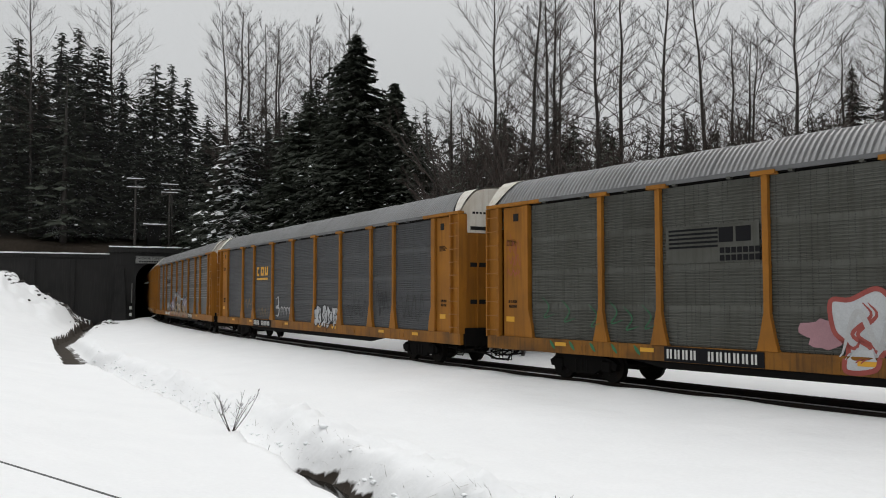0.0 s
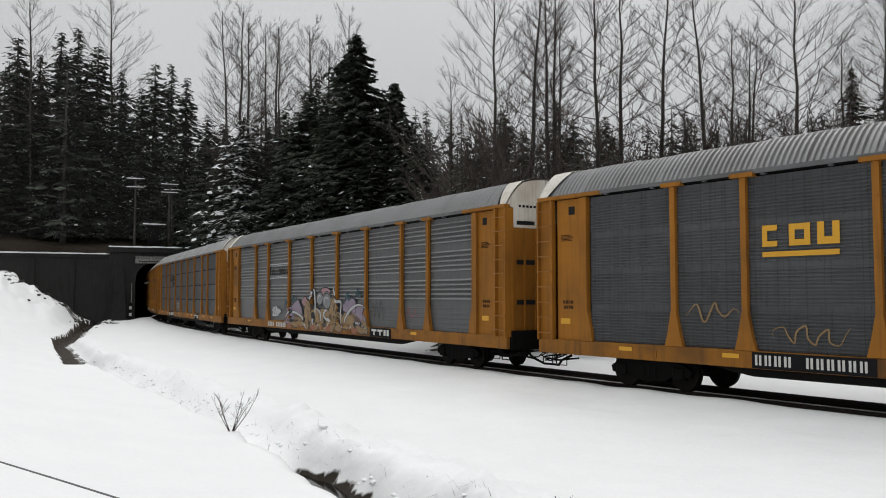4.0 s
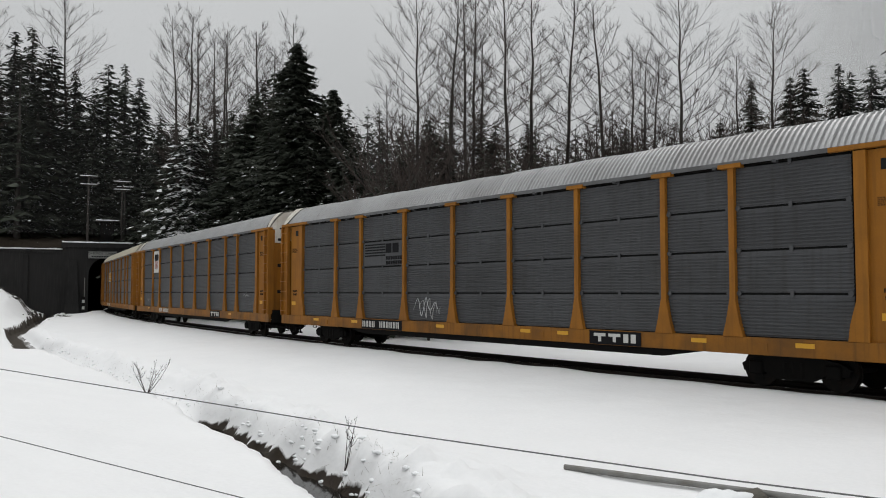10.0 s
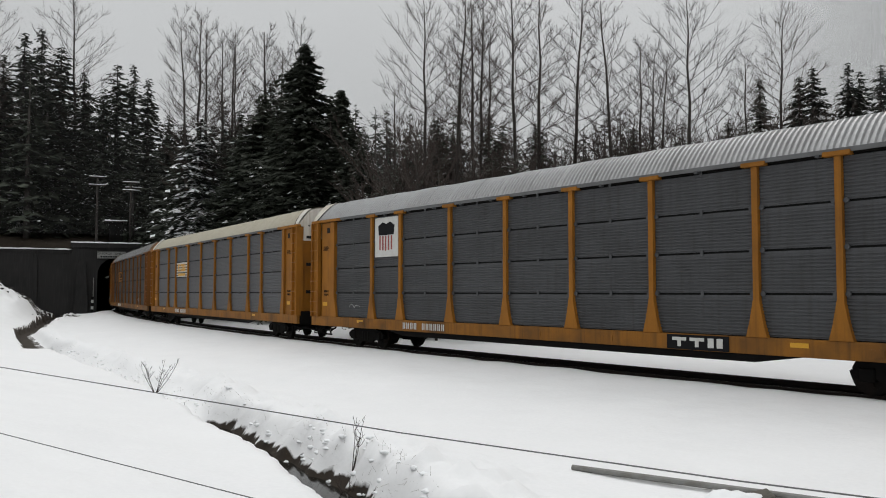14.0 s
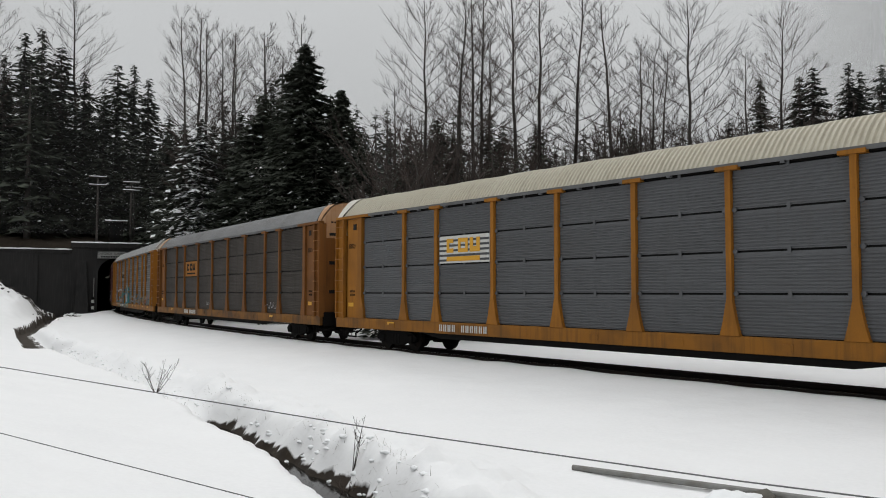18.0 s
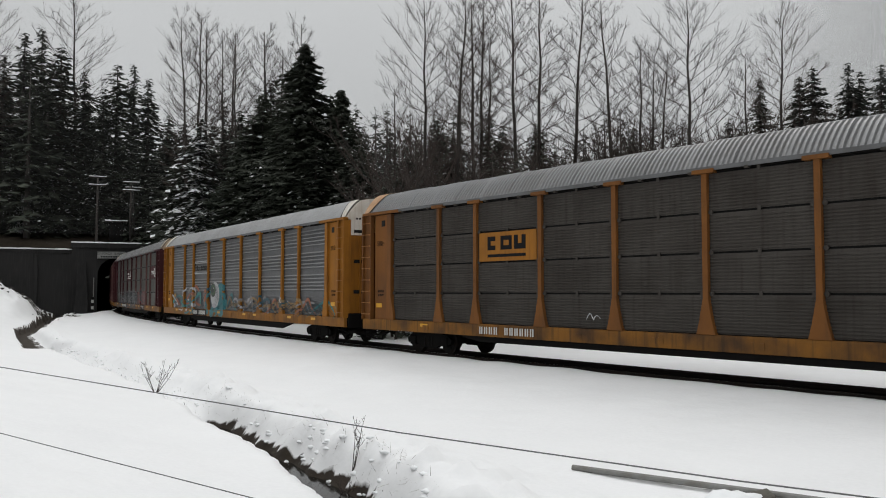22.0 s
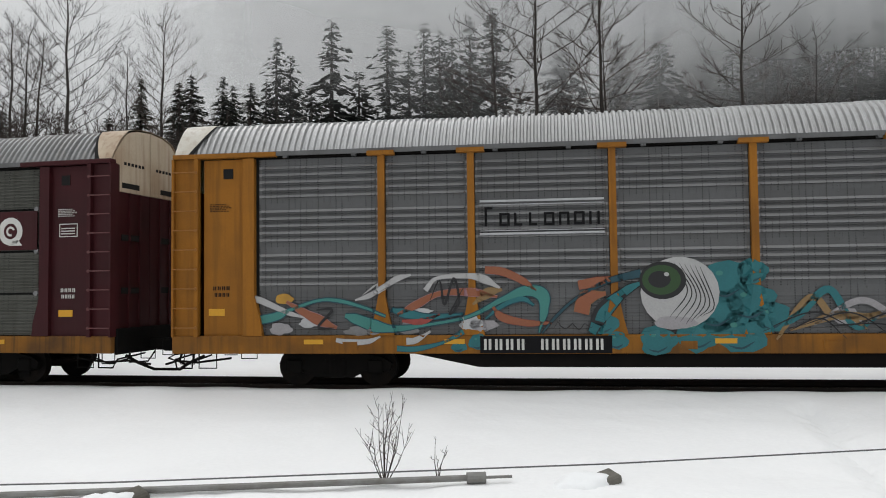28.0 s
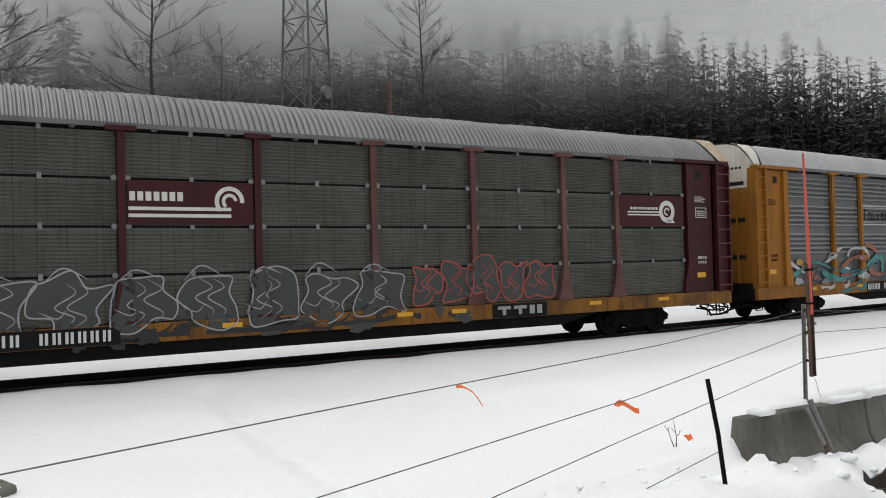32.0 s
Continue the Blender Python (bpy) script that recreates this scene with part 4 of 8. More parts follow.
    for i in range(len(rows[0]) - 1):
        bm.faces.new((rows[0][i], rows[1][i], rows[1][i + 1], rows[0][i + 1]))
    part("hood", bm, cap_mat, car, "white-painted roof hood")
    bm = bmesh.new()
    box(bm, *lohi(LONG - 0.05, LONG + 0.03), -1.38, 1.38, 0.70, FLOOR + 0.16, bevel=0.02)
    part("end_plate", bm, M["black"], car)
    bm = bmesh.new()
    box(bm, *lohi(LONG, LONG + 0.60), -0.09, 0.09, 0.72, 0.98, bevel=0.02)
    box(bm, *lohi(LONG + 0.38, LONG + 0.66), -0.18, 0.16, 0.70, 1.0, bevel=0.05)
    cpl = part("coupler", bm, M["black"], car)
    bm = bmesh.new()
    tube(bm, [(u(LONG - 0.3), -0.55, 0.62), (u(LONG + 0.05), -0.6, 0.46), (u(LONG + 0.35), -0.42, 0.30), (u(LONG + 0.66), -0.2, 0.28)], 0.036, 6)
    part("air_hose", bm, M["black"], cpl)
    bm = bmesh.new()
    tube(bm, [(u(LONG), -0.25, 0.66), (u(LONG + 0.02), -1.35, 0.60), (u(LONG - 0.05), -1.42, 0.42), (u(LONG - 0.4), -1.42, 0.42), (u(LONG - 0.42), -1.4, 0.72)], 0.022, 5)
    tube(bm, [(u(LONG + 0.02), -0.9, 0.7), (u(LONG + 0.02), -0.92, 0.5), (u(LONG + 0.3), -0.6, 0.5), (u(LONG + 0.3), -0.3, 0.72)], 0.02, 5)
    tube(bm, [(u(LONG - 1.2), -1.2, 0.62), (u(LONG - 0.4), -1.15, 0.52), (u(LONG + 0.1), -1.1, 0.55), (u(LONG + 0.5), -0.8, 0.45)], 0.026, 5)
    tube(bm, [(u(LONG - 0.8), -1.3, 0.7), (u(LONG - 0.2), -1.3, 0.5), (u(LONG + 0.25), -1.2, 0.62), (u(LONG + 0.1), -1.0, 0.74)], 0.02, 5)
    part("uncoupling_lever", bm, M["black"], car)
    for y in (-1.40, 1.05):
        bm = bmesh.new()
        tube(bm, [(u(LONG - 0.95), y, 0.75), (u(LONG - 0.95), y, 0.42), (u(LONG - 0.55), y, 0.42), (u(LONG - 0.55), y, 0.75)], 0.016, 5)
        tube(bm, [(u(LONG - 0.40), y + 0.1, 0.75), (u(LONG - 0.40), y + 0.1, 0.5), (u(LONG - 0.08), y + 0.1, 0.5), (u(LONG - 0.08), y + 0.1, 0.75)], 0.014, 5)
        part("sill_step", bm, M["black"], car)


TRUCK_AT = 10.06
WHEELS = []
CARS = []


def build_car(label, paint, sheet, kind, roof, cap, stencils):
    car = thing("autorack_car", label, "railway wagon", group="wagons of the train")
    paint, sheet, roof, cap, stencils = (M[k] for k in (paint, sheet, roof, cap, stencils))
    bm = bmesh.new()
    for side in (-1, 1):
        box(bm, -LONG, LONG, *sorted((side * 1.55, side * 1.42)), SILL, FLOOR, bevel=0.012)
        for x in (-9.6, -5.5, -2.7, 0.0, 2.7, 5.5, 9.6):
            box(bm, x - 0.16, x + 0.16, *sorted((side * 1.565, side * 1.55)), SILL + 0.09, SILL + 0.25)
    part("side_sill", bm, M["grimy"] if sheet.name.startswith(("road", "punched_green")) else M["sill"], car)
    bm = bmesh.new()
    box(bm, -LONG + 0.05, LONG - 0.05, -1.41, 1.41, SILL + 0.12, FLOOR - 0.02)
    part("deck", bm, M["black"], car)
    bm = bmesh.new()
    low = 0.46 if "eyeball" in label or "maroon" in label else 0.56
    prism(bm, [(-8.75, SILL + 0.1), (-6.9, low), (6.9, low), (8.75, SILL + 0.1)], -1.46, -1.36)
    part("underframe", bm, M["black"], car)
    bm = bmesh.new()
    box(bm, -1.2, 0.4, -0.8, -0.3, 0.50, 0.84, bevel=0.04)
    part("air_tank", bm, M["black"], car)
    # ribbed panels of the near side
    for (a, b) in BAYS:
        w = b - a - 0.16
        for z0, z1 in (ROWS if kind == "ribbed" else CLOSE_ROWS):
            press = "ribbed" if kind == "fine" else "shallow" if kind == "punched" and z0 < 1.2 and sheet.name.startswith("punched_galv") else kind
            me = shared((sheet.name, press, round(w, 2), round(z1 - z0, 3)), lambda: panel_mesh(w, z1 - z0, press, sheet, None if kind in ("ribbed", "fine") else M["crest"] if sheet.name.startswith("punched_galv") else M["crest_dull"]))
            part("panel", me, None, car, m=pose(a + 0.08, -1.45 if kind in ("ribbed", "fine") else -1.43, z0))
    # sheet behind the panels, coloured near-black to paint in the seams' shade
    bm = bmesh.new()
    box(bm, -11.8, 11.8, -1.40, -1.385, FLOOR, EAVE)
    part("inner_wall", bm, M["gap_shade"], car)
    bm = bmesh.new()
    for z0, z1 in ROWS:
        z = z0
        while z < z1 - 0.1:
            box(bm, -11.7, 11.7, 1.42, 1.46, z, z + 0.06)
            z += 0.15
    box(bm, -11.7, 11.7, 1.38, 1.42, FLOOR, EAVE)
    for x in POSTS:
        box(bm, x - 0.1, x + 0.1, 1.42, 1.55, FLOOR, EAVE)
    part("far_side_wall", bm, sheet, car)
    bm = bmesh.new()
    box(bm, -11.8, 11.8, -1.475, 1.475, EAVE + 0.004, EAVE + 0.12)
    part("top_rail", bm, M["black"], car, "dark top rail")
    for side in (-1, 1):
        bm = bmesh.new()
        box(bm, -12.9, 12.9, *sorted((side * 1.575, side * 1.56)), EAVE + 0.035, EAVE + 0.135)
        part("roof_flange", bm, M["flange"], car, "smooth grey roof flange")
    for sgn in (-1, 1):
        # black strip painting in the shaded gap between the roof sheets and the end hood
        bm = bmesh.new()
        ring = []
        for y, z, w in arch(0.055):
            t = math.pi * w
            low = 1 - math.sin(t) ** 0.5
            edge = 13.24 - 0.46 * math.sin(t)
            ring.append([bm.verts.new((sgn * px, y, z + 0.004)) for px in (edge - 0.035 - 0.12 * low, edge + 0.02)])
        for a, b in zip(ring, ring[1:]):
            bm.faces.new((a[0], a[1], b[1], b[0]))
        part("weather_strip", bm, M["gap_shade"], car, "black strip standing in for a shaded gap")
    bm = bmesh.new()
    for x in [v / 2 for v in range(-22, 23, 3)]:
        box(bm, x - 0.05, x + 0.05, -1.58, -1.475, EAVE - 0.01, EAVE + 0.05)
    tagged(part("roof_clip", bm, sheet, car), kind="stuff")
    for x in POSTS:
        coat = M["faded"] if paint.name.startswith("maroon") and x > 0 else paint
        part("post", shared(("post", coat.name), lambda: post_mesh(coat)), None, car, m=pose(x, SIDE, 0))
    part("roof", shared(("roof", roof.name), lambda: roof_mesh(roof)), None, car)
    if kind == "ribbed":
        bm = bmesh.new()
        for (a, b) in BAYS:
            for z0, z1 in ROWS:
                for xx in (a + 0.13, b - 0.13):
                    if z0 > 1.2:
                        disc(bm, 0.06, -1.50, -1.46, 8, 0, xx, z0 - 0.02)
                if b - a > 2.5:
                    box(bm, (a + b) / 2 - 0.04, (a + b) / 2 + 0.04, -1.49, -1.47, z1 - 0.03, z1 + 0.09)
        tagged(part("hinge", bm, M["p_silver"] if paint.name.startswith("maroon") else sheet, car), kind="stuff")
    for sgn in (-1, 1):
        end_assembly(car, sgn, paint, cap, stencils)
        tr = part("truck", shared("truck", truck_mesh), None, car, m=pose(sgn * TRUCK_AT, 0, 0))
        for dx in (-0.89, 0.89):
            ws = part("wheelset", shared("wheelset", wheelset_mesh), None, tr, m=pose(dx, 0, 0.42))
            WHEELS.append((ws, dx))
    CARS.append(car)
    return car


FLEET = [
    ("yellow car carrier with grey-green punched side panels and graffiti", "yellow", "mossy_holes", "fine", "roof_grey", "white", "ink"),
    ("yellow car carrier with dull grey ribbed panels and black scrawls", "yellow", "grey_holes", "fine", "roof_grey", "white", "ink"),
    ("yellow car carrier with silver punched panels and large lilac graffiti", "yellow", "silver_holes", "punched", "roof_grey", "white", "ink"),
    ("yellow car carrier with plain dark grey ribbed panels", "yellow", "grey", "ribbed", "roof_pale", "white", "ink"),
    ("yellow car carrier with dark grey panels and a shield emblem", "yellow", "grey", "ribbed", "roof_pale", "white", "ink"),
    ("yellow car carrier with pale grey ribbed panels and cream roof", "yellow", "pale", "ribbed", "roof_cream", "white", "ink"),
    ("grimy yellow car carrier with brown-stained panels", "dingy", "brown", "ribbed", "roof_grey", "tan", "ink"),
    ("yellow car carrier with silver punched panels and teal eyeball graffiti", "yellow", "silver_holes", "punched", "roof_pale", "white", "ink"),
    ("maroon car carrier with grey-green punched panels and white graffiti", "maroon", "mossy_holes", "ribbed", "roof_grey", "cream", "letter"),
    ("maroon car carrier with grimy ribbed panels", "maroon", "mossy_holes", "ribbed", "roof_grey", "cream", "letter"),
]
for spec in FLEET:
    build_car(*spec)


def car_at(k, t):
    return 144.605 + 7.62657 * (t - 20) - 0.00191 * (t - 20) ** 2 - PITCH * k


def car_pose(s):
    ax, ay, _ = track(s - TRUCK_AT)
    bx, by, _ = track(s + TRUCK_AT)
    return pose((ax + bx) / 2, (ay + by) / 2, 0, 0, 0, math.degrees(math.atan2(by - ay, bx - ax)))


def motions():
    """The train rolls out of the tunnel; its wheels turn."""
    for k, car in enumerate(CARS):
        walk(car, [(t, car_pose(car_at(k, t))) for t in range(33)])
    for ws, dx in WHEELS:
        rows = []
        for i in range(0, 481):
            t = min(i * 2 / FPS, 32.0)
            rows.append((t, pose(dx, 0, 0.42, 0, math.degrees(car_at(0, t) / 0.42) % 360, 0)))
        walk(ws, rows)

# ---- trees ----


def conifer_parts(seed, wide=0.17, droop=0.35, gaps=0.12, dense=1.0, snowy=0.0, fine=8, cap=0.03, uneven=0.12):
    """A fir one metre high: trunk, crown of drooping sprays, and snow lying on some of them."""
    rnd = random.Random(seed)
    trunk, crown, snow = bmesh.new(), bmesh.new(), bmesh.new()
    tube(trunk, [(0, 0, 0), (0.002, 0, 0.5), (0, 0.002, 0.98)], [0.014, 0.008, 0.001], 6)
    z = 0.06
    lob = [rnd.uniform(0.65, 1.25) for _ in range(9)]
    while z < 0.985:
        f = (1 - z) ** 0.82
        base, gap = z, (0.013 + 0.010 * (1 - z)) / dense
        n = max(3, int((9 - 4 * z) * dense))
        for i in range(n):
            if rnd.random() < gaps:
                continue
            a = math.tau * (i + rnd.random()) / n
            ln = wide * f * rnd.uniform(0.5, 1.18) * lob[int(a / math.tau * 9) % 9] * (1 + uneven * math.sin(z * 21 + 2 * a + seed) + 0.6 * uneven * math.sin(z * 47 + 3 * a)) + 0.006
            dz = -droop * ln * rnd.uniform(0.4, 1.4)
            z = base + rnd.uniform(-0.5, 0.5) * gap * 2.2
            ca, sa = math.cos(a), math.sin(a)
            steps = max(2, int(fine * min(1.0, ln / 0.09)))
            for k in range(steps):
                u = (k + rnd.uniform(0.0, 0.9)) / steps
                r0 = ln * u
                h0 = z + dz * u ** 1.2 + ln * 0.10 * u * u
                for sgn in (-1, 1):
                    out = ln * (0.36 - 0.18 * u) * rnd.uniform(0.7, 1.4) + 0.006
                    out = min(out, cap * rnd.uniform(0.6, 1.07))
                    yaw = a + sgn * rnd.uniform(0.25, 1.05)
                    cy, sy = math.cos(yaw), math.sin(yaw)
                    w = out * rnd.uniform(0.22, 0.46)
                    drop = out * rnd.uniform(0.2, 1.0)
                    p0 = (ca * r0 - cy * out * 0.25, sa * r0 - sy * out * 0.25, h0)
                    p1 = (ca * r0 + cy * out * 0.45 - sy * w, sa * r0 + sy * out * 0.45 + cy * w, h0 - drop * 0.5 - w * rnd.uniform(0, 0.9))
                    p2 = (ca * r0 + cy * out * 1.1, sa * r0 + sy * out * 1.1, h0 - drop)
                    p3 = (ca * r0 + cy * out * 0.4 + sy * w, sa * r0 + sy * out * 0.4 - cy * w, h0 - drop * 0.3 - w * rnd.uniform(0, 0.9))
                    vs = [crown.verts.new(p) for p in (p0, p3, p2, p1)]
                    crown.faces.new(vs)
                    if snowy and rnd.random() < snowy:
                        q = [snow.verts.new((p[0], p[1], p[2] + 0.002)) for p in (p0, p3, p2, p1)]
                        top = snow.verts.new(((p0[0] + p2[0]) / 2, (p0[1] + p2[1]) / 2, (p0[2] + p2[2]) / 2 + 0.004))
                        for m_ in range(4):
                            snow.faces.new((q[m_], q[(m_ + 1) % 4], top))
        z = base + gap * rnd.uniform(0.8, 1.2)
    return trunk, crown, snow


def make_conifer(seed, needle, label, snowy=0.0, **shape):
    tree = thing("fir_tree", label, "tree", group="firs of the wood")
    t, c, s = conifer_parts(seed, snowy=snowy, **shape)
    part("trunk", t, M["bark"], tree)
    part("crown", c, M[needle], tree)
    if snowy:
        tagged(part("branch_snow", s, M["snowcap"], tree, "white snow lying on the boughs"), kind="stuff")
    else:
        s.free()
    return tree


def make_bare_tree(seed, label, limbs=34, wide=0.20, first=0.3, lean=0.0035, twigs=4, low=0.05, stout=1.0, forks=9):
    """A leafless alder or cottonwood one metre high."""
    rnd = random.Random(seed)
    tree = thing("bare_tree", label, "tree", group="bare trees of the wood")
    trunk, crown = bmesh.new(), bmesh.new()
    bow = (rnd.uniform(-1.2, 1.2) * lean, rnd.uniform(-1.2, 1.2) * lean)
    pts = [Vector((rnd.uniform(-lean, lean) + bow[0] * i * i / 9, rnd.uniform(-lean, lean) + bow[1] * i * i / 9, i / 9)) for i in range(10)]
    rad = [0.0085 * (1 - i / 9.4) ** 0.85 + 0.0006 for i in range(10)]
    tube(trunk, pts, rad, 7)

    def on_trunk(h):
        k = min(8, int(h * 9))
        return pts[k].lerp(pts[k + 1], h * 9 - k)

    def limb(p, d, ln, r, depth):
        a = p + d * ln * 0.5 + Vector((rnd.uniform(-1, 1), rnd.uniform(-1, 1), rnd.uniform(-0.3, 1))) * ln * 0.06
        b = p + d * ln + Vector((0, 0, ln * 0.15))
        if depth == 2:
            tube(crown, [p, b], [r, 0.00018], 3, cap=False)
        else:
            tube(crown, [p, a, b], [r, r * 0.75, max(r * 0.3, 0.00013)], 4 if depth == 0 else 3, cap=False)
        if depth < 2:
            n = forks if depth == 0 else twigs
            for i in range(n):
                t = rnd.uniform(0.25, 1.0)
                q = p.lerp(a, t * 2) if t < 0.5 else a.lerp(b, t * 2 - 1)
                e = (d + Vector((rnd.uniform(-1, 1), rnd.uniform(-1, 1), rnd.uniform(-0.35, 0.95))) * 0.85).normalized()
                limb(q, e, ln * rnd.uniform(0.24, 0.55) * (1.15 - 0.5 * t), max(r * 0.55, 0.00025), depth + 1)

    for i in range(limbs):
        h = first + (0.985 - first) * (i + rnd.random()) / limbs
        az = i * 2.4 + rnd.uniform(-0.6, 0.6)
        rise = low + rnd.uniform(-0.1, 0.4) + 0.95 * h * h
        d = Vector((math.cos(az), math.sin(az), rise)).normalized()
        ln = wide * (0.22 + 0.68 * math.sin(math.pi * (0.22 + 0.72 * (h - first) / (1 - first)))) * rnd.uniform(0.55, 1.15)
        limb(on_trunk(h), d, ln, stout * (0.0014 * (1.15 - h) + 0.0004), 0)
    part("trunk", trunk, M["bark"], tree, smooth=True)
    part("crown", crown, M["twig"], tree)
    return tree


FIRS = [make_conifer(i, "needle", "dense dark green fir standing in the snowy wood", 0.022, wide=w, droop=dr, gaps=g, dense=1.1, fine=9, cap=0.021) for i, (w, dr, g) in enumerate(((0.20, 0.32, 0.06), (0.24, 0.26, 0.10), (0.17, 0.38, 0.10)))]
BROAD = [make_conifer(11, "needle", "tall broad dark cedar towering behind the train", wide=0.30, droop=0.36, gaps=0.16, dense=2.2, fine=24, uneven=0.34, snowy=0.006, cap=0.017)]
SNOWY = [make_conifer(21 + i, "needle", "dark fir with snow lying on its boughs", 0.28 + 0.16 * i, wide=0.28, droop=0.45, gaps=0.10, dense=1.1, fine=7) for i in range(2)]
DEEP_FIRS = [make_conifer(61 + i, "needle", "dense dark green fir deep in the snowy wood", wide=0.22, droop=0.45, gaps=0.05, dense=0.55, fine=3, cap=0.06) for i in range(2)]
FAR_FIRS = [make_conifer(31 + i, "needle_far", "slender grey-green spruce on the misty slope", wide=0.17 + 0.03 * i, droop=0.4, gaps=0.05, dense=0.85, fine=3, cap=0.055) for i in range(3)]
BARE = [make_bare_tree(41 + i, "tall leafless alder with fine dark twigs", limbs, w, f) for i, (limbs, w, f) in enumerate(((52, 0.20, 0.34), (46, 0.165, 0.38), (52, 0.23, 0.34), (38, 0.14, 0.42)))]
WIDE_BARE = [make_bare_tree(47 + i, "tall leafless tree with wide twiggy boughs in the mist", 34, 0.26, 0.3, 0.003, 4, -0.15, 1.5) for i in range(2)]
SHRUB = [make_bare_tree(51 + i, "leafless brown thicket shrub behind the track", 14, 0.5, 0.06, 0.03, 1, 0.4, 3.4, 7) for i in range(2)]
SLOPE_FIRS = [make_conifer(81 + i, "needle_far", "spruce deep in the misty slope wood", wide=0.16 + 0.03 * i, droop=0.45, gaps=0.05, dense=0.62, fine=2, cap=0.07) for i in range(3)]
USED = set()


def plant(kind, x, y, tall, turn=0.0, stout=1.0, sink=0.2):
    """Stand a tree of that kind on the ground."""
    z = height(x, y) - sink
    m = pose(x, y, z, 0, 0, turn) @ Matrix.Diagonal((tall * stout, tall * stout, tall, 1))
    if kind.name not in USED:
        USED.add(kind.name)
        kind.matrix_basis = m
        return kind
    return copy_thing_scaled(kind, m)


def copy_thing_scaled(kind, m):
    keep = kind.scale.copy()
    kind.scale = (1, 1, 1)
    ob = copy_thing(kind, m)
    kind.scale = keep
    return ob


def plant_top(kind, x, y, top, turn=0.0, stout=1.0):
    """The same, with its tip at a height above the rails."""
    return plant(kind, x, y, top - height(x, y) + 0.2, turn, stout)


def wood_of(name, kinds, places, label):
    """Many far trees as one sheet of stuff: (kind, x, y, tall, turn, stout) each."""
    per = {}
    for k in kinds:
        for role in ("trunk", "crown"):
            me = [c for c in k.children if c.name.split(".")[0] == role][0].data
            co = np.empty(len(me.vertices) * 3, np.float32)
            me.vertices.foreach_get("co", co)
            me.calc_loop_triangles()
            tri = np.empty(len(me.loop_triangles) * 3, np.int32)
            me.loop_triangles.foreach_get("vertices", tri)
            per[(k.name, role)] = (co.reshape(-1, 3), tri.reshape(-1, 3), me.materials[0])
    V, T, I = [], [], []
    mats = []
    base = 0
    for k, x, y, tall, turn, stout in places:
        z = height(x, y) - 0.2
        c, s = math.cos(turn), math.sin(turn)
        for role in ("trunk", "crown"):
            co, tri, mat = per[(k.name, role)]
            if mat not in mats:
                mats.append(mat)
            w = np.empty_like(co)
            w[:, 0] = (co[:, 0] * c - co[:, 1] * s) * tall * stout + x
            w[:, 1] = (co[:, 0] * s + co[:, 1] * c) * tall * stout + y
            w[:, 2] = co[:, 2] * tall + z
            V.append(w)
            T.append(tri + base)
            I.append(np.full(len(tri), mats.index(mat), np.int32))
            base += len(co)
    V, T, I = np.concatenate(V), np.concatenate(T), np.concatenate(I)
    me = bpy.data.meshes.new(name)
    me.vertices.add(len(V))
    me.vertices.foreach_set("co", V.ravel().astype(np.float32))
    me.loops.add(len(T) * 3)
    me.loops.foreach_set("vertex_index", T.ravel())
    me.polygons.add(len(T))
    me.polygons.foreach_set("loop_start", np.arange(0, len(T) * 3, 3, dtype=np.int32))
    me.polygons.foreach_set("material_index", I)
    for m in mats:
        me.materials.append(m)
    me.update(calc_edges=True)
    return tagged(new(name, me), label, "wood", kind="stuff")

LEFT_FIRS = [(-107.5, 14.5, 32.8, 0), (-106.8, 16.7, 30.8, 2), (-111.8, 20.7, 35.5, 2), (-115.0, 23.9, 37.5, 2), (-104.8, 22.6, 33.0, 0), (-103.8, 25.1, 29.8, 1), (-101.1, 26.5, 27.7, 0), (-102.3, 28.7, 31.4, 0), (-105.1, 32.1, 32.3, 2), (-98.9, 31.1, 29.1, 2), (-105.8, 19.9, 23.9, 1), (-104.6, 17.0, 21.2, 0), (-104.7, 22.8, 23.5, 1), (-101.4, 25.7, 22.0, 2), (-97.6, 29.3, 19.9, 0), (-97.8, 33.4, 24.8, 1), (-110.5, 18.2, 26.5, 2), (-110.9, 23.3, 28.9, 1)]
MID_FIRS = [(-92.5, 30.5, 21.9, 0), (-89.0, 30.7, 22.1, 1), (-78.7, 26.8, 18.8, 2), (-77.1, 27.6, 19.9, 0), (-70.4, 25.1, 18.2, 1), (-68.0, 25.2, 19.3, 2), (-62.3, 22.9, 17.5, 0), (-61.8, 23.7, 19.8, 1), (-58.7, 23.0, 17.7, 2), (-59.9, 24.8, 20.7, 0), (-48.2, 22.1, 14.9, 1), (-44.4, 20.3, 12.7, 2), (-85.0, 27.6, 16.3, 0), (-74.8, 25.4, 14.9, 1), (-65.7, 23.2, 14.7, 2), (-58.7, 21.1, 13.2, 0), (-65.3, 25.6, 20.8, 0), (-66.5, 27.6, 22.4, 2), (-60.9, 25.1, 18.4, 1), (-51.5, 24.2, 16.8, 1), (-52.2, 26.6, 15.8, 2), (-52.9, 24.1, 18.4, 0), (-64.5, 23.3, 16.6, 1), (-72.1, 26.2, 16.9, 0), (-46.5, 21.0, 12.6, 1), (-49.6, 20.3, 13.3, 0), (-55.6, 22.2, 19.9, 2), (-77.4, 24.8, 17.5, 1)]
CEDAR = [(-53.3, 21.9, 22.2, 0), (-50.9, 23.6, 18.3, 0)]
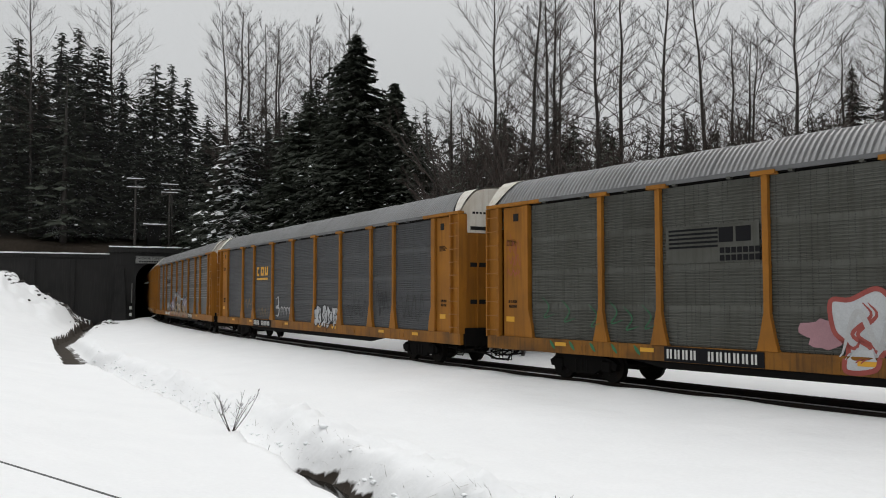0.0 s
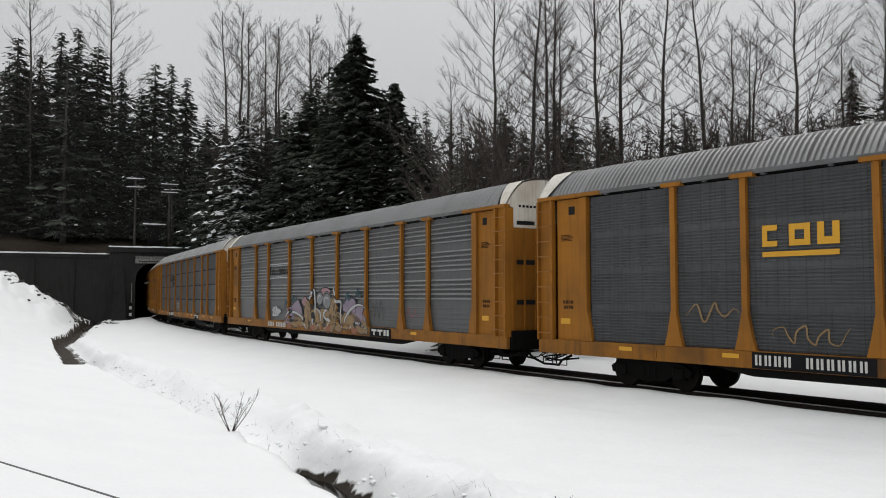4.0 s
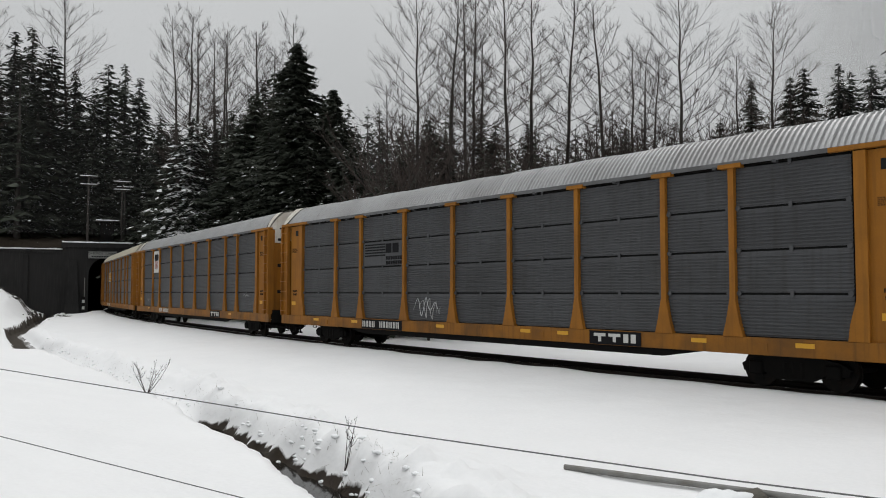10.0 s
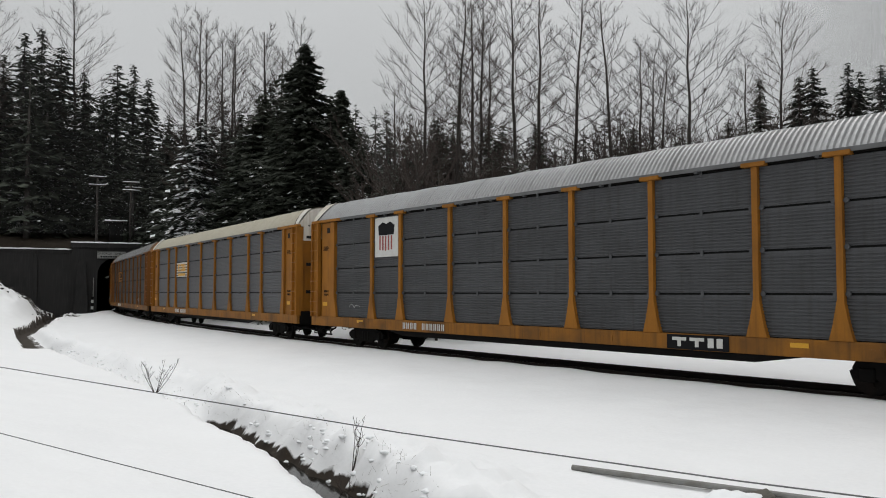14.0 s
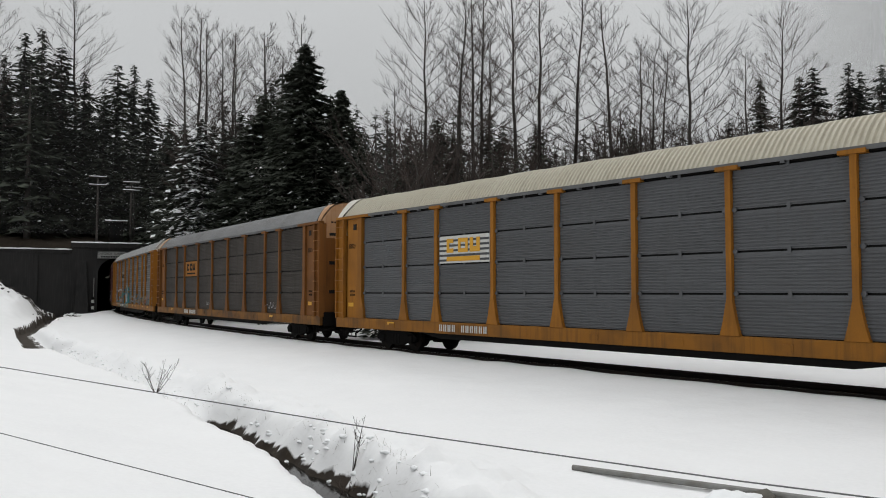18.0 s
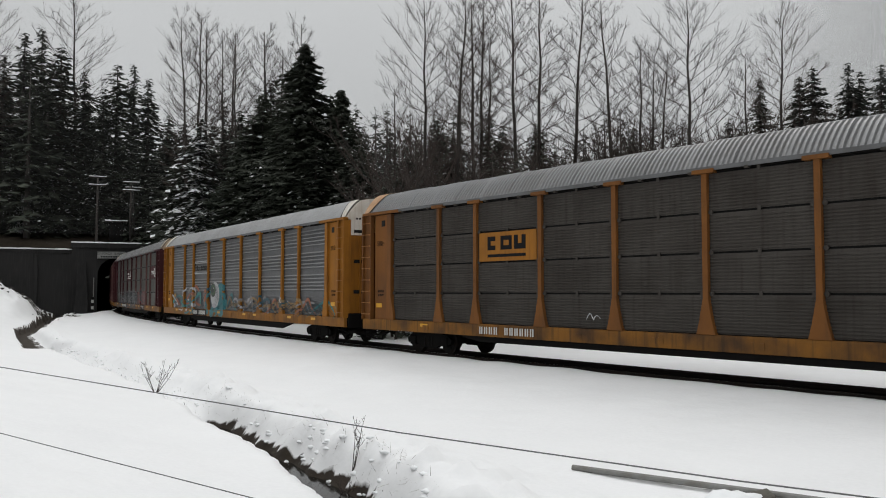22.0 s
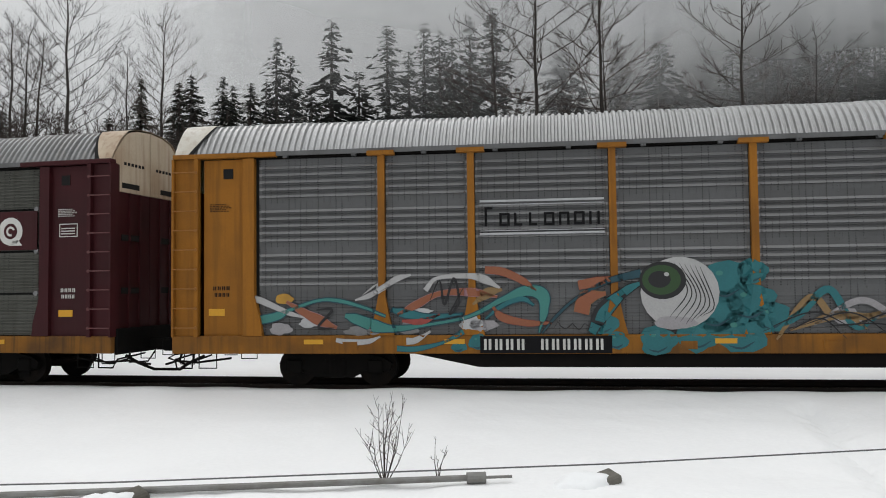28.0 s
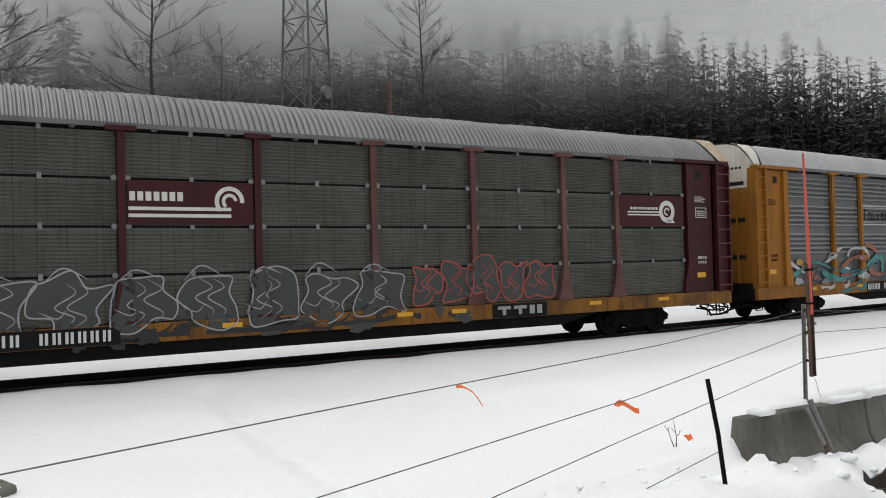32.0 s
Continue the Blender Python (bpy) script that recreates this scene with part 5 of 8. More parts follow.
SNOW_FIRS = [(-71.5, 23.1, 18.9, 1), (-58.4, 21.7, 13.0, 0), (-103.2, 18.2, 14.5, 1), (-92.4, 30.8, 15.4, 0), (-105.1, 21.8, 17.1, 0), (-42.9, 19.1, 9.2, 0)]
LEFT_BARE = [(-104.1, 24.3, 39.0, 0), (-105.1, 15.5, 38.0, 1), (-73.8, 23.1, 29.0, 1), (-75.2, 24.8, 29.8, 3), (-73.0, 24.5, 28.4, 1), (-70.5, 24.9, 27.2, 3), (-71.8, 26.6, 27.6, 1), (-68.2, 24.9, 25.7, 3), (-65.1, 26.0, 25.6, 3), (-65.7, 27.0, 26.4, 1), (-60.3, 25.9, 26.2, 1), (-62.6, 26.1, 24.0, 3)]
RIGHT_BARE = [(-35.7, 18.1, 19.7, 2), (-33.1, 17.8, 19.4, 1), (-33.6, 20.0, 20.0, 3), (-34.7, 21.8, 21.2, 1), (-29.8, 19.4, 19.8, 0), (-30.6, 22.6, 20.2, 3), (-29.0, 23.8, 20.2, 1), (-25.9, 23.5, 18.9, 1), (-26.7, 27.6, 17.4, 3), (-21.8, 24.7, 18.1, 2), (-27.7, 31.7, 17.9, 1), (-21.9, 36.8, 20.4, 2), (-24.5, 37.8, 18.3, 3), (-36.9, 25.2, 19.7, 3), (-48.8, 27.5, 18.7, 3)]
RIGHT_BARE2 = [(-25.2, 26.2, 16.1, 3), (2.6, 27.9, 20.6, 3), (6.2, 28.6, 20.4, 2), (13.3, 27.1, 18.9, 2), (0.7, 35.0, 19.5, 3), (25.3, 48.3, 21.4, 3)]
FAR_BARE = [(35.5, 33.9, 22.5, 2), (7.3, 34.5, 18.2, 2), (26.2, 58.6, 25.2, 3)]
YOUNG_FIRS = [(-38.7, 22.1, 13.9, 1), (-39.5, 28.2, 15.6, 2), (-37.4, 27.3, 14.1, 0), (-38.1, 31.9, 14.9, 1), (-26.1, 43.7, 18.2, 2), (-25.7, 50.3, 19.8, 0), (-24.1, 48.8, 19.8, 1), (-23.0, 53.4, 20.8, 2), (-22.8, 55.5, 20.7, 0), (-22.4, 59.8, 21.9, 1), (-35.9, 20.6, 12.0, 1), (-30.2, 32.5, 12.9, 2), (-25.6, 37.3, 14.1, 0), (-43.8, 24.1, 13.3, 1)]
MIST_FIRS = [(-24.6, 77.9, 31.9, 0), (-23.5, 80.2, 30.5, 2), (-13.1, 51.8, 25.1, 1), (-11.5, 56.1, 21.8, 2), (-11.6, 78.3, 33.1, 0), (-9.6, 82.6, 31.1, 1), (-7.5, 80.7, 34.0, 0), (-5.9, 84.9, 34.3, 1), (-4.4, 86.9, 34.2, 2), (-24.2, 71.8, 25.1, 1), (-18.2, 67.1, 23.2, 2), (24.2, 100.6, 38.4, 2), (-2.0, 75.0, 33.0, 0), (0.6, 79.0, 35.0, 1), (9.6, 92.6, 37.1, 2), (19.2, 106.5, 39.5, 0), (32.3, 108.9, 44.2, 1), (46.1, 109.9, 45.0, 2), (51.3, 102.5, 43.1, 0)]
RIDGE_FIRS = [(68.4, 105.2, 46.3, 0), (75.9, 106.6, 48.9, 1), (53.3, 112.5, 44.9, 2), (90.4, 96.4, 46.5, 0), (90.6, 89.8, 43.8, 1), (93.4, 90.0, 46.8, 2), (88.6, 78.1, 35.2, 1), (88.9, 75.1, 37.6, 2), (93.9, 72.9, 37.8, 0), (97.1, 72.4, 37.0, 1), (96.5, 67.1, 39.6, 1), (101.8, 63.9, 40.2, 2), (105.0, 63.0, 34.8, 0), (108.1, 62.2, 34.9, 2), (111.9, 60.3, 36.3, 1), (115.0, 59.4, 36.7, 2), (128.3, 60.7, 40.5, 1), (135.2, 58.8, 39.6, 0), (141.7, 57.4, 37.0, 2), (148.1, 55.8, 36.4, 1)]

def build_wood():
    rnd = random.Random(5)
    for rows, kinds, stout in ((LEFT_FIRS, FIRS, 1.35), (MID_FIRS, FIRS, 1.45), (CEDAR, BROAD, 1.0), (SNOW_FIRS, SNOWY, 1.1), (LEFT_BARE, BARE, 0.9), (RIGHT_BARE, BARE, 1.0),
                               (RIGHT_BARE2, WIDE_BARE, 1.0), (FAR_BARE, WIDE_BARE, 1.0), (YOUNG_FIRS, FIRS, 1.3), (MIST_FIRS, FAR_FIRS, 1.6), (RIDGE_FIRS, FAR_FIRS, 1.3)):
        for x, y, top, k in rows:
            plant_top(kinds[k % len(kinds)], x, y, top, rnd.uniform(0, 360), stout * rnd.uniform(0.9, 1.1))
    # the wood's darker depth
    deep = []
    for i in range(85):
        s, off = rnd.uniform(-150, -42), rnd.uniform(13, 62)
        deep.append((DEEP_FIRS[i % 2], *beside(s, off), rnd.uniform(8, 14) if s > -100 else rnd.uniform(13, 20), rnd.uniform(0, 6.3), 1.5))
    for i in range(60):
        s, off = rnd.uniform(-135, -100), rnd.uniform(-45, -4)
        deep.append((DEEP_FIRS[i % 2], *beside(s, off), rnd.uniform(13, 21), rnd.uniform(0, 6.3), 1.5))
    for i in range(30):
        s, off = rnd.uniform(-48, 18), rnd.uniform(12, 42)
        deep.append((SHRUB[i % 2], *beside(s, off), rnd.uniform(4.0, 7.0), rnd.uniform(0, 6.3), 1.0))
    for i in range(40):
        s, off = rnd.uniform(-34, 14), rnd.uniform(8.5, 15)
        deep.append(((SHRUB[i % 2], DEEP_FIRS[i % 2], SHRUB[0])[i % 3], *beside(s, off), rnd.uniform(3.0, 5.5), rnd.uniform(0, 6.3), 1.2))
    for i in range(90):
        s, off = rnd.uniform(15, 120), rnd.uniform(14, 40)
        deep.append((SHRUB[i % 2], *beside(s, off), rnd.uniform(2.0, 4.0), rnd.uniform(0, 6.3), 1.2))
    for i in range(45):
        s, off = rnd.uniform(-14, 75), rnd.uniform(10, 24)
        deep.append(((SHRUB[i % 2], DEEP_FIRS[i % 2], SHRUB[0])[i % 3], *beside(s, off), rnd.uniform(3.0, 6.0), rnd.uniform(0, 6.3), 1.2))
    for i in range(30):
        deep.append(((DEEP_FIRS[i % 2], SHRUB[i % 2])[i % 3 == 2], rnd.uniform(-10, 6), rnd.uniform(12, 25), rnd.uniform(4.0, 7.0), rnd.uniform(0, 6.3), 1.5))
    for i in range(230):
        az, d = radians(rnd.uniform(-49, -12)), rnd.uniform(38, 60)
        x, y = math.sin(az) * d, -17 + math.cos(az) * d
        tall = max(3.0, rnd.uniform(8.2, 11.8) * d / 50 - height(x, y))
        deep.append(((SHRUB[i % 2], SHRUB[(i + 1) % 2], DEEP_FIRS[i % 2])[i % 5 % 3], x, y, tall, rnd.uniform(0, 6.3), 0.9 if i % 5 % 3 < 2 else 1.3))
    wood_of("wood_depth", DEEP_FIRS + SHRUB, deep, "dark mass of firs and leafless brown thicket behind the train")
    for i in range(18):
        s, off = rnd.uniform(-45, 20), rnd.uniform(35, 70)
        x, y = beside(s, off)
        plant((BARE[3], BARE[1], FIRS[2])[i % 3], x, y, rnd.uniform(7, 11), rnd.uniform(0, 360), 1.1)
    slope = []
    for i in range(90):
        s, off = rnd.uniform(-30, 90), rnd.uniform(88, 150)
        slope.append((SLOPE_FIRS[i % 3], *beside(s, off), rnd.uniform(11, 19), rnd.uniform(0, 6.3), 1.25))
    for i in range(300):
        s, off = rnd.uniform(50, 270), rnd.uniform(40, 104)
        slope.append(((SLOPE_FIRS[i % 3], SLOPE_FIRS[(i + 1) % 3])[i % 2], *beside(s, off), rnd.uniform(8, 15), rnd.uniform(0, 6.3), rnd.uniform(1.3, 1.9)))
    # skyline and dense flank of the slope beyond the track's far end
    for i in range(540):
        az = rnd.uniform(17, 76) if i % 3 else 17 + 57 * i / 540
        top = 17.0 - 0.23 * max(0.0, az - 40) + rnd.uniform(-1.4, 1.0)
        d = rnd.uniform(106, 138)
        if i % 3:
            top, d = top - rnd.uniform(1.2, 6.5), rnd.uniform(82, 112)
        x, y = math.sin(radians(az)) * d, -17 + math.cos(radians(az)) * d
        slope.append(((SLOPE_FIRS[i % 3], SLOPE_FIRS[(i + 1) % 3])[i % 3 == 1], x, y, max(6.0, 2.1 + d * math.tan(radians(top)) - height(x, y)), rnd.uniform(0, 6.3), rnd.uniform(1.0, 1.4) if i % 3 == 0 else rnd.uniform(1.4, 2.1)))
    wood_of("slope_wood", SLOPE_FIRS, slope, "misty grey-green spruce wood on the far slope")
    for k in DEEP_FIRS + SHRUB + SLOPE_FIRS:
        for o in (*k.children_recursive, k):
            bpy.data.objects.remove(o)


build_wood()

# ---- fence, barrier, creek-side clutter ----
FENCE = [(17.87, -9.43), (11.94, -9.85), (3.39, -11.64), (-9.45, -13.90), (-15.0, -14.9)]


def build_fence():
    fence = thing("wire_fence", "slack smooth-wire fence on steel posts in the snow", "fence")
    runs = ([(45.0, -5.8, 1.0), (17.87, -9.43, 0.95), (11.94, -9.85, 1.265), (7.2, -11.0, 1.18), (3.39, -11.64, 1.13), (0.66, -12.12, 1.09), (-2.04, -12.59, 1.09), (-4.31, -12.99, 1.13), (-9.45, -13.90, 1.31), (-15.0, -14.9, 1.5)],
            [(45.0, -5.8, 0.75), (17.87, -9.43, 0.70), (11.94, -9.85, 0.922), (6.77, -11.05, 0.68), (2.64, -11.77, 0.53), (-2.0, -12.6, 0.46), (-5.75, -13.25, 0.48), (-9.41, -13.89, 0.62), (-15.0, -14.9, 0.85)],
            [(45.0, -5.8, 0.5), (17.87, -9.43, 0.41), (11.94, -9.85, 0.494), (6.46, -11.10, 0.27), (4.45, -11.45, 0.13), (0.0, -12.24, 0.08)],
            [(8.4, -10.9, -0.15), (6.8, -11.04, -0.32)])
    for run in runs:
        bm = bmesh.new()
        tube(bm, run, 0.005, 5)
        part("wire", bm, M["wire"], fence)
    for (x, y), top, foot, lean in ((FENCE[0], 1.32, -0.5, 0.0), (FENCE[1], 1.37, -0.5, 1.0), ((31.0, -7.6), 1.3, -0.5, 0.0)):
        bm = bmesh.new()
        box(bm, -0.035, 0.035, -0.006, 0.006, foot, top)
        box(bm, -0.006, 0.006, -0.045, -0.007, foot, top)
        for k in range(14):
            box(bm, -0.014, 0.014, 0.006, 0.016, 0.1 + k * 0.085, 0.125 + k * 0.085)
        part("steel_post", bm, M["post"], fence, m=pose(x, y, 0, 0, lean, 0))
    # loose wire ends and clips
    rnd = random.Random(3)
    bm = bmesh.new()
    p = Vector((11.93, -9.89, 1.19))
    pts = [p]
    for k in range(14):
        p = p + Vector((rnd.uniform(-0.05, 0.05), rnd.uniform(-0.04, 0.02), -0.09))
        pts.append(p)
    tube(bm, pts, 0.004, 4)
    part("loose_wire", bm, M["wire"], fence)
    for z in (1.265, 0.922, 0.494):
        bm = bmesh.new()
        tube(bm, [(11.90, -9.91, z), (11.98, -9.89, z + 0.03), (12.04, -9.86, z - 0.01)], 0.012, 5)
        part("clip", bm, M["black"], fence)


build_fence()


def build_marker(x, y, foot, mid, top, lean):
    mk = thing("snow_marker_rod", "faded red rod strapped to a rusty steel channel above the fence", "marker rod", pose(x, y, foot, 0, lean, 0), "marker rods at the fence")
    bm = bmesh.new()
    h = mid - foot
    box(bm, -0.055, 0.055, -0.012, 0.0, 0, h)
    box(bm, -0.055, -0.043, -0.05, -0.012, 0, h)
    box(bm, 0.043, 0.055, -0.05, -0.012, 0, h)
    part("channel", bm, M["rust"], mk)
    bm = bmesh.new()
    tube(bm, [(0, -0.035, h - 0.75), (0.0, -0.035, h + 0.4), (-0.02, -0.035, top - foot)], [0.03, 0.027, 0.016], 7)
    part("rod", bm, M["rod"], mk)
    for z in (h - 0.6, h - 0.1):
        bm = bmesh.new()
        box(bm, -0.062, 0.062, -0.07, 0.004, z, z + 0.03)
        part("strap", bm, M["black"], mk)
    bm = bmesh.new()
    box(bm, -0.03, 0.20, 0.0, 0.03, 0.75, 0.79)
    part("bracket", bm, M["post"], mk)


build_marker(11.66, -10.13, 0.32, 1.99, 3.64, -1.0)
build_marker(17.72, -9.58, 0.10, 1.75, 3.45, -0.5)


def build_barrier():
    ends = [(9.92, -10.05), (12.62, -10.32), (15.30, -10.20), (17.98, -9.98), (20.65, -9.72), (23.3, -9.4)]
    rnd = random.Random(8)
    for (ax, ay), (bx, by) in zip(ends, ends[1:]):
        ln = math.hypot(bx - ax, by - ay) - 0.02
        bar = thing("concrete_barrier", "stained grey concrete road barrier with snow along its top", "concrete barrier", pose(ax, ay, -0.90, 0, 0, math.degrees(math.atan2(by - ay, bx - ax))), "barriers along the creek")
        bm = bmesh.new()
        prof = [(-0.30, 0.0), (0.30, 0.0), (0.30, 0.08), (0.17, 0.33), (0.10, 0.82), (-0.10, 0.82), (-0.17, 0.33), (-0.30, 0.08)]
        a = [bm.verts.new((0.0, y, z)) for y, z in prof]
        b = [bm.verts.new((ln, y, z)) for y, z in prof]
        bm.faces.new(a)
        bm.faces.new(b[::-1])
        for i in range(8):
            bm.faces.new((a[i], b[i], b[(i + 1) % 8], a[(i + 1) % 8]))
        bmesh.ops.recalc_face_normals(bm, faces=bm.faces)
        bmesh.ops.bevel(bm, geom=list(bm.edges), offset=0.02, segments=1, affect="EDGES")
        part("block", bm, M["block"], bar)
        bm = bmesh.new()
        first = ax < 10
        if first:
            snow_strip(bm, 0.32, 0.62, -0.12, 0.10, 0.815, 0.10, 0.1)
            part("snow_cap", bm, M["snowcap"], bar, "white lying snow", smooth=True)
            bm = bmesh.new()
            snow_strip(bm, 1.9, ln, -0.12, 0.10, 0.815, 0.09, 0.2)
        else:
            snow_strip(bm, 0.02, ln, -0.12, 0.10, 0.815, 0.13, 0.2)
        part("snow_cap", bm, M["snowcap"], bar, "white lying snow", smooth=True)


build_barrier()


def build_stakes():
    st = thing("steel_stake", "dark leaning steel stake in the snow", "stake")
    bm = bmesh.new()
    tube(bm, [(8.30, -11.04, -0.9), (8.36, -10.87, 0.05), (8.42, -10.70, 0.66)], 0.028, 7)
    part("shaft", bm, M["black"], st)
    g = thing("galvanised_stake", "bent galvanised channel leaning on the barrier", "stake")
    bm = bmesh.new()
    tube(bm, [(11.05, -10.45, 0.08), (11.10, -10.56, -0.25), (11.16, -10.68, -0.60)], 0.042, 6)
    tube(bm, [(10.93, -10.47, -0.02), (10.98, -10.57, -0.28), (11.03, -10.66, -0.52)], 0.03, 6)
    part("channel", bm, M["post"], g)
    bm = bmesh.new()
    tube(bm, [(11.06, -10.66, -0.50), (11.10, -10.72, -1.1)], 0.03, 6)
    part("lower_end", bm, M["rust"], g)
    rnd = random.Random(4)
    wires = thing("loose_barrier_wire", "tangle of loose dark wire hanging by the barrier", "wire")
    for k in range(3):
        bm = bmesh.new()
        p = Vector((11.2, -10.62, -0.25))
        pts = [p]
        for i in range(9):
            p = p + Vector((rnd.uniform(0.0, 0.11), rnd.uniform(-0.06, 0.01), -0.085))
            pts.append(p)
        tube(bm, pts, 0.006, 4)
        part("strand", bm, M["wire"], wires)


build_stakes()


def build_tape(points, wide, label):
    t = thing("flagging_tape", label, "marker tape", group="tapes on the fence")
    bm = bmesh.new()
    rows = []
    for i, p in enumerate(points):
        tw = 0.5 + 0.5 * math.sin(i * 1.3)
        rows.append((bm.verts.new(Vector(p) + Vector((0, wide * 0.3 * tw, wide * 0.5))), bm.verts.new(Vector(p) - Vector((0, wide * 0.3 * tw, wide * 0.5)))))
    for (a, b), (c, d) in zip(rows, rows[1:]):
        bm.faces.new((a, b, d, c))
    part("strip", bm, M["tape"], t)
    bm = bmesh.new()
    tube(bm, [Vector(points[0]) + Vector((-0.02, 0, 0)), Vector(points[0]) + Vector((0.03, 0, 0))], 0.014, 6)
    part("knot", bm, M["tape"], t)


build_tape([(4.07, -11.53, 1.12), (4.15, -11.52, 1.10), (4.24, -11.50, 1.05), (4.31, -11.48, 0.98), (4.36, -11.47, 0.92)], 0.016, "thin orange tape fluttering from a fence wire")
build_tape([(6.37, -11.12, 0.65), (6.46, -11.10, 0.66), (6.58, -11.08, 0.61), (6.72, -11.05, 0.54), (6.80, -11.04, 0.52)], 0.055, "broad orange tape fluttering from a fence wire")
build_tape([(9.0, -9.9, -0.22), (9.05, -9.9, -0.27), (9.12, -9.9, -0.24), (9.15, -9.9, -0.30)], 0.06, "crumpled red-orange tape lying on the snow")


def build_shrub(x, y, tall, seed, label, stems=5, spread=0.35, twiggy=4):
    rnd = random.Random(seed)
    sh = thing("bare_shrub", label, "shrub", Matrix.Translation((x, y, height(x, y) - 0.08)), "bare shrubs by the creek")
    for s in range(stems):
        bm = bmesh.new()
        az = rnd.uniform(0, math.tau)
        top = Vector((math.cos(az) * spread * tall * rnd.uniform(0.3, 1.1), math.sin(az) * spread * tall * rnd.uniform(0.3, 1.1), tall * rnd.uniform(0.55, 1.0) if s else tall))
        mid = top * 0.5 + Vector((rnd.uniform(-1, 1), rnd.uniform(-1, 1), 0)) * tall * 0.05
        tube(bm, [(0, 0, 0), mid, top], [0.010, 0.006, 0.0025], 5)
        for k in range(twiggy):
            t = rnd.uniform(0.35, 0.95)
            p = Vector((0, 0, 0)).lerp(mid, t * 2) if t < 0.5 else mid.lerp(top, t * 2 - 1)
            q = p + Vector((rnd.uniform(-1, 1), rnd.uniform(-1, 1), rnd.uniform(0.5, 1.6))) * tall * 0.15
            tube(bm, [p, p.lerp(q, 0.5) + Vector((0, 0, -0.01)), q], [0.0045, 0.0035, 0.002], 4)
            r = p.lerp(q, 0.6)
            tube(bm, [r, r + Vector((rnd.uniform(-1, 1), rnd.uniform(-1, 1), 1.0)) * tall * 0.07], [0.003, 0.0018], 4)
        part("stem", bm, M["twig"], sh)
    return sh


build_shrub(-10.76, -8.1, 1.0, 1, "single bare sapling with a few dry leaves by the creek", 3, 0.22, 5)
build_shrub(-10.6, -8.35, 0.4, 12, "low tangle of bare stems in the creek bank", 7, 0.7, 3)
build_shrub(-20.0, -6.9, 0.95, 2, "low bent bare shrub on the creek bank", 7, 0.6, 5)
build_shrub(-19.0, -6.9, 0.6, 3, "low bent bare shrub on the creek bank", 5, 0.7, 4)
build_shrub(-15.8, -7.4, 0.5, 4, "a few bare twigs poking through the snow", 3, 0.8, 2)
build_shrub(-25.5, -5.0, 0.5, 5, "a few bare twigs poking through the snow", 4, 0.6, 3)
build_shrub(-1.47, -5.65, 1.2, 6, "many-stemmed bare shrub in the snow below the track", 9, 0.42, 6)
build_shrub(-0.75, -5.6, 0.55, 7, "a few bare twigs poking through the snow", 3, 0.4, 3)
build_shrub(9.3, -9.5, 0.45, 8, "a few bare twigs poking through the snow", 2, 0.3, 2)
build_shrub(11.2, -12.6, 0.8, 9, "bare shrub growing by the creek barrier", 6, 0.5, 4)
build_shrub(13.2, -12.2, 0.9, 10, "bare shrub growing by the creek barrier", 6, 0.5, 4)


def build_pipe():
    pipe = thing("steel_pipe", "long galvanised pipe lying in the snow", "pipe")
    a, b = Vector((-7.2, -6.9, -0.435)), Vector((-0.1, -5.87, -0.40))
    bm = bmesh.new()
    tube(bm, [a, a.lerp(b, 0.5), b], 0.042, 10)
    part("tube", bm, M["post"], pipe)
    bm = bmesh.new()
    d = (b - a).normalized()
    tube(bm, [b - d * 0.25, b], 0.075, 12)
    tube(bm, [b, b + d * 0.35], 0.02, 8)
    part("end_fitting", bm, M["post"], pipe)
    bm = bmesh.new()
    tube(bm, [a + Vector((0, 0.10, -0.02)), b - d * 1.2 + Vector((0, 0.12, -0.02))], 0.03, 8)
    part("second_tube", bm, M["post"], pipe)
    for x, y, sx, sy, seed in ((1.35, -5.95, 0.30, 0.16, 1), (-4.6, -6.75, 0.3, 0.18, 2)):
        slab = thing("stone_slab", "dark broken slab under a cap of snow", "slab", pose(x, y, height(x, y) - 0.06, 6, -14, 20 * seed))
        bm = bmesh.new()
        box(bm, -sx, sx, -sy, sy, 0, 0.13, bevel=0.03)
        part("slab", bm, M["block"], slab)
        bm = bmesh.new()
        for v in bmesh.ops.create_icosphere(bm, subdivisions=3, radius=1.0)["verts"]:
            n = v.co.normalized()
            f = 1 + 0.16 * math.sin(4 * n.x + seed) * math.sin(5 * n.y) + 0.08 * math.sin(9 * n.x + 7 * n.y)
            v.co = Vector((n.x * sx * 1.6 * f - 0.3, n.y * sy * 1.7 * f, 0.02 + n.z * 0.22 * f))
        part("snow_cap", bm, M["snowcap"], slab, smooth=True)


build_pipe()


